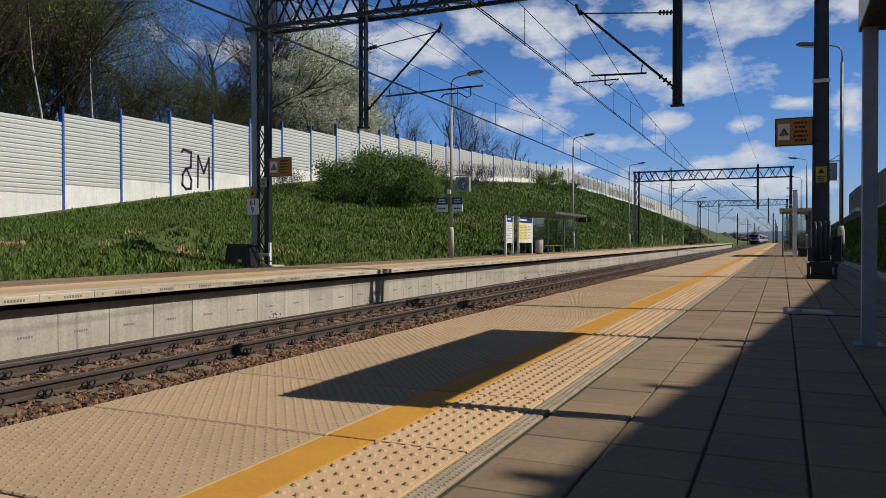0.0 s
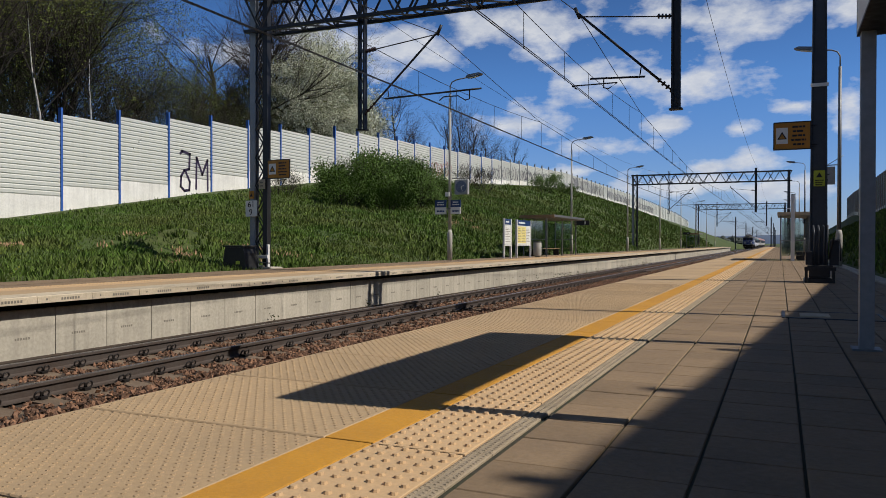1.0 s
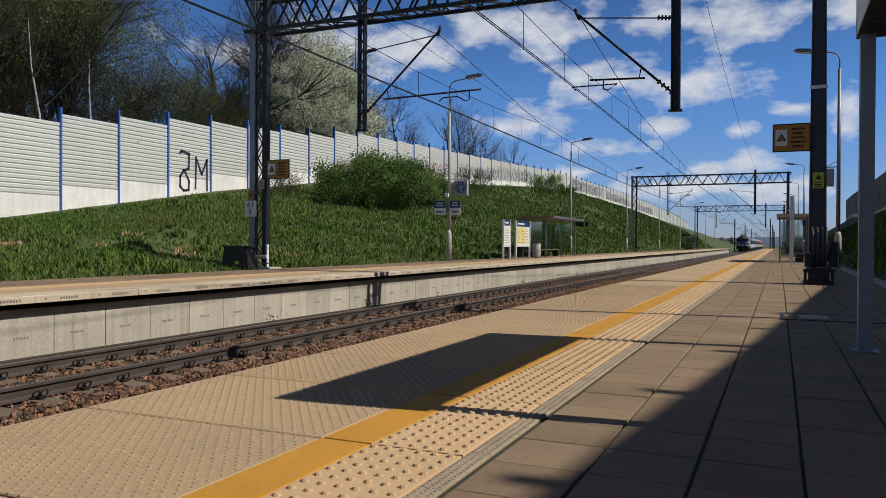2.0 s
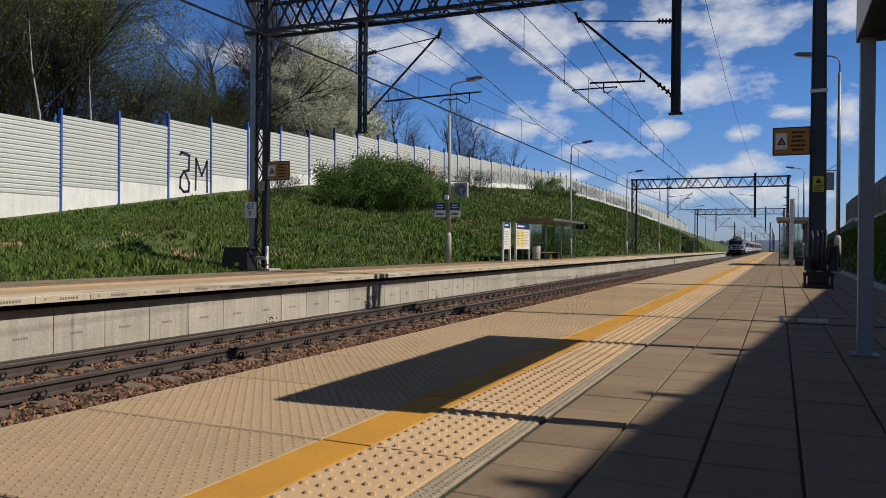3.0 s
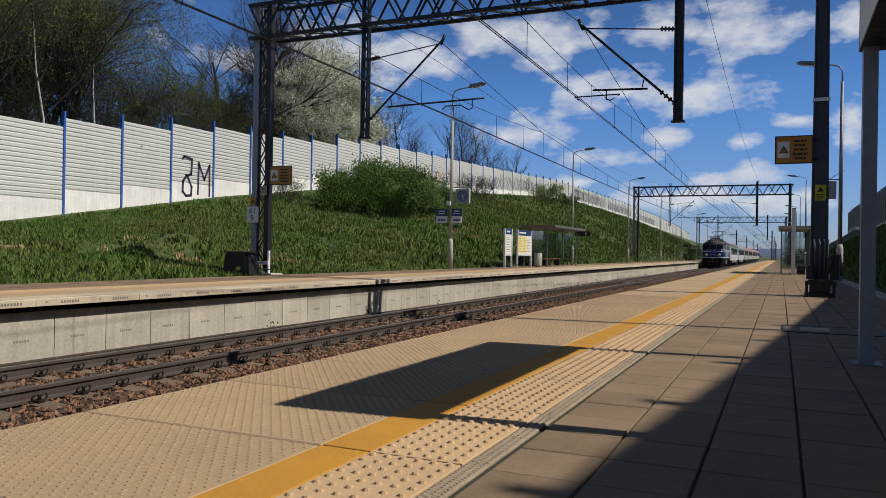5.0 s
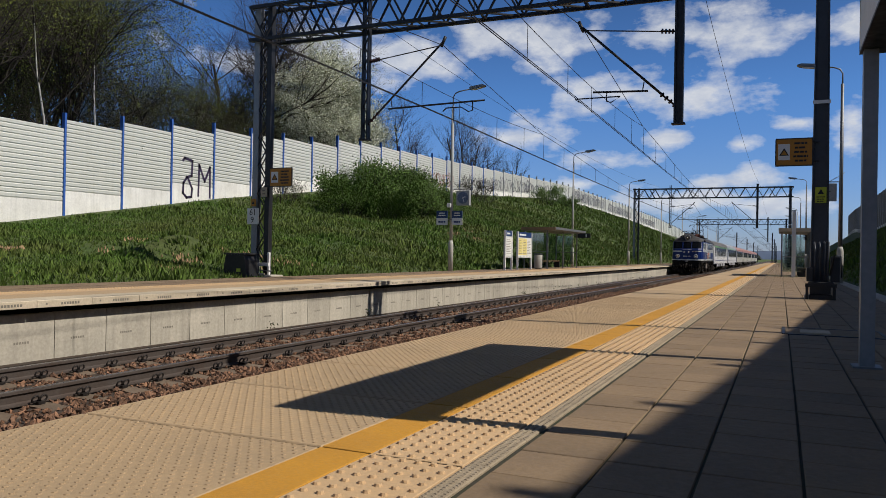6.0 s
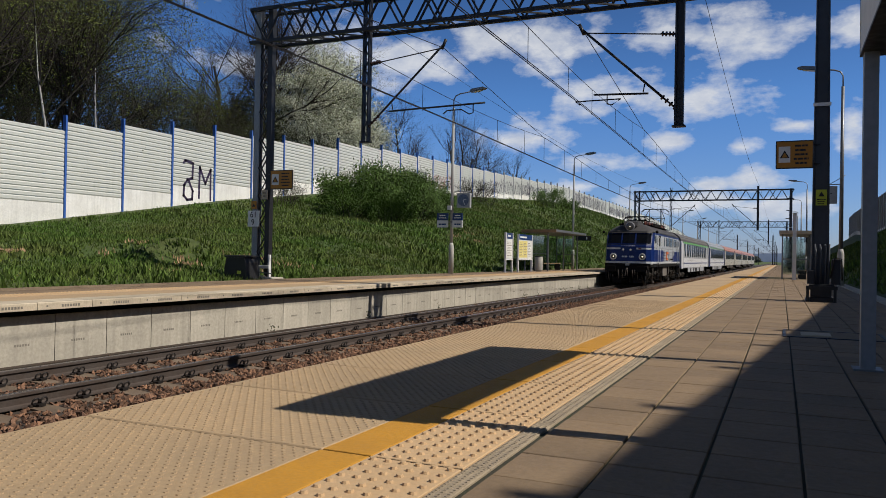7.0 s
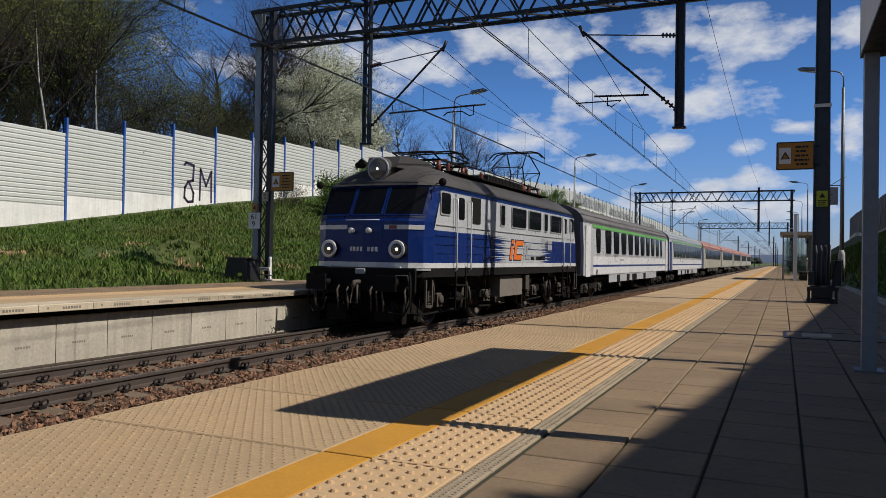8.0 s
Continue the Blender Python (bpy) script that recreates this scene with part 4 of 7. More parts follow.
def clock(x, y, z, s):
    c = thing("station_clock", "square grey station clock on a bracket from the lamp post", "clock", group="platform clocks")
    part("housing", Mesh().box(x - 0.32, x + 0.32, y - 0.1, y + 0.1, z - 0.34, z + 0.34, 0.02), M_GREYPOST, c)
    part("dial", Mesh().tube([(x, y - 0.101, z), (x, y - 0.109, z)], 0.27, 24), material("dial_grey", (0.10, 0.13, 0.2), 0.3) if x < 0 else M_GREYPOST, c)
    part("hand_pointer", Mesh().bar((x, y - 0.114, z), (x + 0.13, y - 0.114, z + 0.05), 0.025), M_BLACK if x > 0 else M_PAPER, c)
    part("minute_pointer", Mesh().bar((x, y - 0.118, z), (x + 0.07, y - 0.118, z - 0.2), 0.018), M_BLACK if x > 0 else M_PAPER, c)
    part("bracket", Mesh().tube([(x - s * 0.3, y, z + 0.4), (x + s * 0.5, y, z + 0.4)], 0.02, 6).tube([(x, y, z + 0.34), (x, y, z + 0.41)], 0.015, 6).tube([(x + s * 0.05, y, z + 0.4), (x + s * 0.6, y, z + 0.75)], 0.012, 6), M_GALV, c)


clock(-9.95, 32.1, 3.45, -1)
clock(4.98, 32.6, 3.5, 1)


def name_plate():
    n = thing("direction_sign", "pair of navy and white direction panels on a lamp post", "sign")
    for x0, x1 in ((-11.2, -10.65), (-10.42, -9.92)):
        part("header", Mesh().box(x0, x1, 31.88, 31.93, 2.52, 2.85), M_NAVY, n, "navy upper panel")
        part("panel", Mesh().box(x0, x1, 31.88, 31.93, 2.2, 2.517), M_WHITE, n, "white lower panel")
        part("lettering", bars(Mesh(), x0 + 0.06, x1 - 0.06, 31.879, 2.58, 2.8, 2, 3), M_PAPER, n)
        part("lettering", bars(Mesh(), x0 + 0.06, x1 - 0.06, 31.879, 2.26, 2.42, 1, 5), M_NAVY, n)
    part("clamp", Mesh().box(-10.66, -10.4, 31.94, 32.03, 2.42, 2.48), M_GALV, n)
    m = thing("post_meter", "small white meter box and ring on the lamp post", "box")
    part("box", Mesh().box(-10.68, -10.5, 31.86, 31.99, 3.02, 3.2, 0.01), M_WHITE, m)


name_plate()


def info_board(y0, y1, label, posters):
    b = thing("notice_board", label, "notice board", group="timetable boards")
    x, t = -9.95, OPP_TOP
    for y in (y0, y1):
        part("leg", Mesh().box(x - 0.05, x + 0.05, y - 0.04, y + 0.04, t, t + 2.12), M_WHITE, b)
    part("panel", Mesh().box(x - 0.03, x + 0.02, y0 + 0.045, y1 - 0.045, t + 0.72, t + 2.1), M_PAPER, b)
    part("rail", Mesh().box(x - 0.035, x + 0.035, y0 + 0.045, y1 - 0.045, t + 0.66, t + 0.715), M_WHITE, b)
    part("header", Mesh().box(x + 0.022, x + 0.035, y0 + 0.05, y1 - 0.05, t + 1.8, t + 2.1), M_NAVY, b, "navy header strip")
    n = len(posters)
    w = (y1 - y0 - 0.2) / n
    for k, mat in enumerate(posters):
        a = y0 + 0.1 + k * w
        po = part("poster", Mesh().box(x + 0.022, x + 0.027, a + 0.03, a + w - 0.03, t + 0.8, t + 1.74), mat, b)
        tx = Mesh()
        for i in range(9):
            tx.box(x + 0.0272, x + 0.0285, a + 0.07, a + w - 0.07 - 0.1 * (i % 3), t + 0.88 + i * 0.09, t + 0.905 + i * 0.09)
        part("print", tx, M_STAMP, po, "rows of small grey print")
    hd = Mesh()
    hd.box(x + 0.0352, x + 0.037, y0 + 0.25, (y0 + y1) / 2 + 0.2, t + 1.9, t + 1.99)
    part("lettering", hd, M_PAPER, b)


info_board(37.9, 39.0, "white framed notice board with a white poster", [M_PAPER])
info_board(40.0, 42.5, "white framed timetable board with yellow posters and navy header", [M_POSTER, M_POSTER, M_PAPER])


def shelter(x0, x1, y0, y1, z, label, open_side):
    s = thing("platform_shelter", label, "shelter", (0, 0, z), "waiting shelters")
    h = 2.36
    rf = part("roof", Mesh().prism([(x0 - 0.15, h + 0.14), (x0 - 0.15, h + 0.02), (x1 + 0.15, h - 0.04), (x1 + 0.15, h + 0.14)] if open_side < 0 else
                                   [(x0 - 0.15, h + 0.14), (x0 - 0.15, h - 0.04), (x1 + 0.55, h + 0.02), (x1 + 0.55, h + 0.16)], y0 - 0.3, y1 + 0.3), M_GALV, s, "flat roof with pale fascia")
    part("fascia", Mesh().box(x0 - 0.16, x1 + (0.17 if open_side < 0 else 0.57), y0 - 0.325, y0 - 0.303, h - 0.03, h + 0.15), M_WOODP if open_side > 0 else M_COPE, rf, "timber-coloured fascia board")
    front, back = (x1, x0) if open_side > 0 else (x0, x1)
    for x in (x0, x1):
        for y in np.linspace(y0, y1, 4 if x == back else 3):
            part("post", Mesh().box(x - 0.035, x + 0.035, y - 0.035, y + 0.035, 0, h - 0.03), M_GALV, s)
    ys = np.linspace(y0, y1, 4)
    for k in range(3):
        part("pane", Mesh().box(back - 0.006, back + 0.006, ys[k] + 0.05, ys[k + 1] - 0.05, 0.25, 2.15), M_GLASS, s, "glass back pane")
    for y in (y0, y1):
        part("pane", Mesh().box(x0 + 0.05, x1 - 0.25, y - 0.006, y + 0.006, 0.25, 2.15), M_GLASS, s, "glass side pane")
        part("rail", Mesh().box(x0 + 0.04, x1 - 0.04, y - 0.02, y + 0.02, 1.02, 1.07), M_GALV, s)
    b = thing("bench", "slatted brown bench inside the shelter", "bench", group="shelter benches")
    bx = back + (0.35 if open_side > 0 else -0.35)
    for k in range(3):
        part("slat", Mesh().box(bx - 0.2 + k * 0.14, bx - 0.08 + k * 0.14, y0 + 0.8, y1 - 0.8, z + 0.43, z + 0.46), M_WOODP, b)
    for y in (y0 + 1.0, y1 - 1.0):
        part("leg", Mesh().box(bx - 0.18, bx + 0.18, y - 0.03, y + 0.03, z, z + 0.428), M_DARK, b)


shelter(-10.9, -9.45, 44.2, 51.3, OPP_TOP, "glass and steel shelter with flat timber-edged roof on the far platform", 1)
shelter(-10.9, -9.45, 132.0, 139.0, OPP_TOP, "small glass shelter further along the far platform", 1)
shelter(3.42, 4.75, 43.0, 48.0, 0.0, "glass and steel shelter with pale fascia on the near platform", -1)


def bin_(x, y, z):
    b = thing("litter_bin", "round pale grey litter bin beside the shelter", "litter bin")
    part("body", Mesh().lathe([(0.2, 0.03), (0.24, 0.1), (0.25, 0.8), (0.23, 0.85)], (x, y, z), seg=14), M_LAMPC, b)
    part("rim", Mesh().lathe([(0.26, 0.85), (0.27, 0.88), (0.22, 0.92)], (x, y, z), seg=14), M_DARK, b)
    part("foot", Mesh().lathe([(0.16, 0.0), (0.16, 0.035)], (x, y, z), seg=12), M_DARK, b)


bin_(-9.75, 43.3, OPP_TOP)


def platform_number(x, y, z):
    n = thing("platform_number_sign", "small black platform number board", "sign", group="platform number boards")
    part("board", Mesh().box(x - 0.55, x + 0.55, y - 0.03, y + 0.03, z - 0.17, z + 0.17), M_BLACK, n)
    part("figure", Mesh().box(x + 0.2, x + 0.28, y - 0.034, y - 0.031, z - 0.1, z + 0.1), M_PAPER, n)
    part("bracket", Mesh().box(x - 0.75, x - 0.55, y - 0.02, y + 0.02, z - 0.02, z + 0.02), M_GALV, n)


platform_number(-9.75, 54.3, 2.35)
platform_number(-9.75, 121.4, 2.4)
platform_number(5.15, 50.0, 2.25)


def sign_post(x, y, h):
    s = thing("marker_post", "thin white post beside the shelter", "post")
    part("pole", Mesh().box(x - 0.09, x + 0.09, y - 0.06, y + 0.06, 0.0, h, 0.01), M_WHITE, s)
    part("cap", Mesh().box(x - 0.1, x + 0.1, y - 0.07, y + 0.07, h + 0.001, h + 0.03), M_GALV, s)


sign_post(3.97, 42.0, 3.35)


def station_board():
    """The board on two posts whose shadow lies on the platform."""
    b = thing("station_board", "long station board on two grey steel posts", "sign")
    for y in (3.93, 7.24):
        part("post", Mesh().box(4.005, 4.115, y - 0.06, y + 0.06, 0.0, 3.35, 0.004), M_MASTL, b, "grey square steel post")
        part("base_plate", Mesh().box(3.95, 4.17, y - 0.12, y + 0.12, 0.0, 0.015), M_GALV, b)
    part("panel", Mesh().box(3.985, 4.004, 3.862, 7.338, 2.68, 3.36), M_PAPER, b, "pale panel")
    part("panel_back", Mesh().box(4.22, 4.235, 3.862, 7.338, 2.68, 3.36), M_MASTL, b)
    part("frame", Mesh().box(3.983, 4.237, 3.84, 3.86, 2.655, 3.385).box(3.983, 4.237, 7.34, 7.36, 2.655, 3.385).box(3.983, 4.237, 3.862, 7.338, 2.655, 2.678).box(3.983, 4.237, 3.862, 7.338, 3.362, 3.385), M_DARK, b)


station_board()


def hatch():
    h = thing("service_hatch", "flat steel-framed service hatch set into the paving", "hatch")
    z = 0.006
    part("cover", Mesh().box(3.46, 4.5, 9.95, 10.85, -0.02, z), M_PAVER, h)
    part("frame", Mesh().box(3.42, 3.455, 9.91, 10.89, -0.02, z + 0.004).box(4.505, 4.54, 9.91, 10.89, -0.02, z + 0.004).box(3.46, 4.5, 9.91, 9.945, -0.02, z + 0.004).box(3.46, 4.5, 10.855, 10.89, -0.02, z + 0.004), M_DARK, h, "dark steel frame")
    part("lid_plate", Mesh().box(3.62, 3.95, 10.1, 10.5, z + 0.001, z + 0.015, 0.004), M_COPE, h, "pale lid plate")


hatch()


# ---- graffiti ----
def stroke(m, pts, w):
    """A flat painted stroke on the barrier, in (y, z)."""
    x = WALL_X + 0.056
    for (a, b), (c, d) in zip(pts, pts[1:]):
        n = Vector((c - a, d - b))
        if n.length < 1e-6:
            continue
        n = n.normalized() * w * 0.5
        e = n
        p = [(a - e.x - n.y, b - e.y + n.x), (a - e.x + n.y, b - e.y - n.x), (c + e.x + n.y, d + e.y - n.x), (c + e.x - n.y, d + e.y + n.x)]
        m.add([(x, q[0], q[1]) for q in p] + [(x + 0.004, q[0], q[1]) for q in p], [(0, 1, 2, 3), (4, 7, 6, 5), (0, 4, 5, 1), (1, 5, 6, 2), (2, 6, 7, 3), (3, 7, 4, 0)])


def graffiti():
    wall = bpy.data.objects["noise_barrier_left"]
    ink = material("spray_paint_dark", (0.035, 0.022, 0.055), 0.6, vary=0.3, fine=20)
    worn = material("spray_paint_worn", (0.13, 0.12, 0.15), 0.6, vary=0.3, fine=20)
    red = material("spray_paint_red", (0.30, 0.10, 0.085), 0.6, vary=0.3, fine=20)
    m = Mesh()
    stroke(m, [(38.4, 6.72), (38.55, 6.86), (39.25, 6.75), (39.2, 5.75), (38.75, 5.62), (38.45, 5.2), (38.42, 4.55), (38.75, 4.28), (39.2, 4.35), (39.25, 4.9), (38.9, 5.5)], 0.17)
    stroke(m, [(39.85, 4.5), (39.9, 6.55), (40.45, 5.5), (40.95, 6.5), (40.98, 4.45)], 0.17)
    part("graffiti", m, ink, wall, "dark sprayed letters like a reversed five and an M")
    rng = random.Random(12)
    for y0, y1, tall, mat in ((67, 75, 2.2, ink), (76, 82, 1.8, red), (86, 97, 1.8, ink), (97, 112, 2.0, ink), (112, 124, 1.6, worn), (140, 168, 2.2, worn), (172, 200, 1.8, worn), (214, 240, 1.8, worn)):
        m, y = Mesh(), y0
        while y < y1:
            w = rng.uniform(1.0, 1.8)
            z0 = lerp(WALL_FOOT, y) + 0.7
            h = tall * rng.uniform(0.7, 1.0)
            ax, ph = rng.uniform(1.2, 3.2), rng.uniform(0, 6)
            pts = [(y + w * 0.5 * (1 + math.sin(ph + ax * t)) * 0.9, z0 + h * (0.5 + 0.5 * math.sin(1.7 + ph * 2 + (ax + 1.1) * t))) for t in np.linspace(0, 3.6, 14)]
            stroke(m, pts, 0.075 if y < 110 else 0.13)
            y += w * rng.uniform(0.75, 1.0)
        part("graffiti", m, mat, wall, "row of sprayed scribbled letters")


graffiti()


# ---- train ----
def paint(name, col, rough=0.35, **k):
    return material(name, col, rough, fixed=False, **{**dict(vary=0.14, coarse=0.8, fine=12, spec=0.5), **k})


T_BLUE = paint("loco_blue", (0.003, 0.020, 0.125), 0.4, spec=0.3)
T_GREY = paint("loco_grey", (0.42, 0.44, 0.46), vary=0.12)
T_LINE = paint("loco_pale_line", (0.55, 0.56, 0.56))
T_ROOF = paint("roof_grey", (0.05, 0.047, 0.046), 0.75, vary=0.3)
T_UNDER = paint("underframe", (0.011, 0.010, 0.009), 0.85, spec=0.15, vary=0.4, fine=30, bump=0.3, bump_scale=30)
T_MUD = paint("underframe_dust", (0.07, 0.058, 0.046), 0.85, vary=0.4, fine=30)
T_TANK = paint("tank_brown_grey", (0.19, 0.165, 0.14), 0.7, vary=0.3)
T_GLASS = material("dark_window", (0.006, 0.007, 0.009), 0.08, fixed=False, vary=0.1, spec=0.12)
T_CHROME = paint("lamp_rim", (0.55, 0.55, 0.54), 0.4, metal=0.3)
T_LENS = paint("lamp_glass", (0.10, 0.095, 0.085), 0.12)
T_LIT = glow("lamp_lit", (1.0, 0.82, 0.55), 2.0)
T_ORANGE = paint("logo_orange", (0.72, 0.16, 0.02))
T_RED = paint("insulator_red", (0.14, 0.035, 0.018), 0.4)
C_NAVY_EDGE = paint("emblem_edge", (0.015, 0.02, 0.06))
T_FRAME = paint("window_rubber", (0.30, 0.31, 0.32), 0.5)
T_WHEEL = paint("wheel_steel", (0.11, 0.095, 0.085), 0.5, metal=0.5, vary=0.4)
C_PALE = paint("coach_pale_grey", (0.43, 0.44, 0.46))
C_WHITE = paint("coach_white", (0.66, 0.66, 0.67))
C_GREEN = paint("coach_green", (0.14, 0.42, 0.10))
C_NAVY = paint("coach_navy", (0.02, 0.045, 0.17))
C_ROOF = paint("coach_roof", (0.13, 0.125, 0.12), 0.7, vary=0.25)
C_ROOFB = paint("coach_roof_pale", (0.30, 0.33, 0.36), 0.6, vary=0.2)
C_REDR = paint("coach_red", (0.38, 0.09, 0.07))
C_BEIGE = paint("coach_beige", (0.42, 0.40, 0.34))
C_ROOFC = paint("coach_roof_warm", (0.40, 0.21, 0.17), 0.6)

FRONT = [(0.0, 0.0), (1.08, 0.10), (1.36, 0.30), (1.47, 0.62)]
LOCO_L = 13.95


def rake(z):
    return float(np.interp(z, [1.3, 2.42, 3.3, 3.5, 3.74, 3.88], [0.0, 0.03, 0.5, 0.72, 1.15, 1.7]))


def narrow(z):
    return float(np.interp(z, [1.3, 3.3, 3.45, 3.66, 3.82, 3.9], [0.0, 0.03, 0.16, 0.42, 0.8, 1.2]))


def front_y(x, z):
    return float(np.interp(abs(x), [a for a, b in FRONT], [b for a, b in FRONT])) + rake(z)


def ring(z):
    """The body's outline at a height, nose to tail and back."""
    k = 1 - narrow(z) / 1.47
    half = [(x * k, y + rake(z)) for x, y in FRONT]
    tail = [(x, LOCO_L - y) for x, y in reversed(half)]
    right = half + tail
    return right + [(-x, y) for x, y in reversed(right[1:-1])]


def loft(m, zs, pick=None, out=0.0, close=False, smooth=False):
    """Walls through the outlines at the heights zs; pick says which of the outline's sides to build."""
    n = len(ring(zs[0]))
    v = [(x + (out if x > 0.5 else -out if x < -0.5 else 0), y, z) for z in zs for x, y in ring(z)]
    f = [(i * n + k, i * n + (k + 1) % n, (i + 1) * n + (k + 1) % n, (i + 1) * n + k) for i in range(len(zs) - 1) for k in range(n) if pick is None or k in pick]
    m.add(v, f, smooth)
    if close:
        m.f += [tuple(len(m.v) - n + k for k in range(n)), tuple(len(m.v) - len(v) + k for k in reversed(range(n)))]
        m.s += [False, False]
    return m


def front_pane(x0, x1, z0, z1, out, depth=0.02):
    m = Mesh()
    xs = sorted({x0, x1, *[s * a for a in (0.0, 1.08, 1.36) for s in (-1, 1) if x0 < s * a < x1]})
    v = []
    for o in (out, out - depth):
        for z in (z0, z1):
            for x in xs:
                v.append((x, front_y(x, z) - o, z))
    n = len(xs)
    f = []
    for k in range(n - 1):
        f += [(k, k + 1, n + k + 1, n + k), (2 * n + k, 3 * n + k, 3 * n + k + 1, 2 * n + k + 1)]
        f += [(k, 2 * n + k, 2 * n + k + 1, k + 1), (n + k, n + k + 1, 3 * n + k + 1, 3 * n + k)]
    f += [(0, n, 3 * n, 2 * n), (n - 1, 3 * n - 1, 4 * n - 1, 2 * n - 1)]
    return m.add(v, f)


def wheelset(parent, y, r):
    for s in (-1, 1):
        w = part("wheel", Mesh().lathe([(r * 0.2, s * 0.82), (r * 0.25, s * 0.78), (r * 0.8, s * 0.76), (r * 0.86, s * 0.81), (r * 0.985, s * 0.82), (r, s * 0.72), (r + 0.028, s * 0.69), (r * 0.9, s * 0.68)], (0, y, r), "x", 28), T_WHEEL, parent)
        part("axle_box", Mesh().box(s * 1.0 - 0.14, s * 1.0 + 0.14, y - 0.17, y + 0.17, r - 0.16, r + 0.16, 0.03).lathe([(0.11, s * 1.13), (0.11, s * 1.19), (0.06, s * 1.21)], (0, y, r), "x", 12), T_MUD, w)
    part("axle", Mesh().tube([(-0.72, y, r), (0.72, y, r)], 0.09, 10), T_UNDER, parent)


def bogie(thing_, yc, base, r, heavy):
    b = part("bogie", Mesh().box(-1.08, -0.92, yc - base / 2 - 0.75, yc + base / 2 + 0.75, r - 0.05, r + 0.2, 0.03).box(0.92, 1.08, yc - base / 2 - 0.75, yc + base / 2 + 0.75, r - 0.05, r + 0.2, 0.03)
             .box(-0.9, 0.9, yc - 0.3, yc + 0.3, r - 0.15, r + 0.3), T_UNDER, thing_, "dusty black bogie")
    wheelset(b, yc - base / 2, r)
    wheelset(b, yc + base / 2, r)
    rng = random.Random(int(yc * 10))
    for s in (-1, 1):
        for e in (-1, 1):
            for q in (-0.42, 0.42):
                y = yc + e * base / 2 + q
                sp = Mesh()
                for i in range(5):
                    sp.tube([(s * 1.02, y, r + 0.0 + i * 0.085 - 0.2), (s * 1.02, y, r + 0.045 + i * 0.085 - 0.2)], 0.085, 9)
                part("spring", sp, T_MUD, b)
            part("brake_gear", Mesh().box(s * 0.86, s * 0.98, yc + e * (base / 2 + 0.68), yc + e * (base / 2 + 0.8), 0.2, r + 0.1).tube([(s * 1.05, yc + e * 0.5, 0.35), (s * 1.05, yc + e * (base / 2 + 0.7), 0.3)], 0.03, 6), T_UNDER, b)
            if heavy:
                part("sand_pipe", Mesh().tube([(s * 1.15, yc + e * (base / 2 + 0.62), 1.2), (s * 1.14, yc + e * (base / 2 + 0.7), 0.6), (s * 0.9, yc + e * (base / 2 + 0.68), 0.12)], 0.025, 6), T_MUD, b)
        if heavy:
            part("damper", Mesh().tube([(s * 1.16, yc - 0.35, r - 0.25), (s * 1.16, yc - 0.1, r + 0.45)], 0.05, 8).tube([(s * 1.16, yc + 0.35, r - 0.2), (s * 1.16, yc + 0.15, r + 0.4)], 0.04, 8), T_MUD, b)
            part("brake_cylinder", Mesh().tube([(s * 1.12, yc - 0.75, r + 0.02), (s * 1.12, yc - 0.42, r + 0.02)], 0.14, 10), T_UNDER, b)
    return b


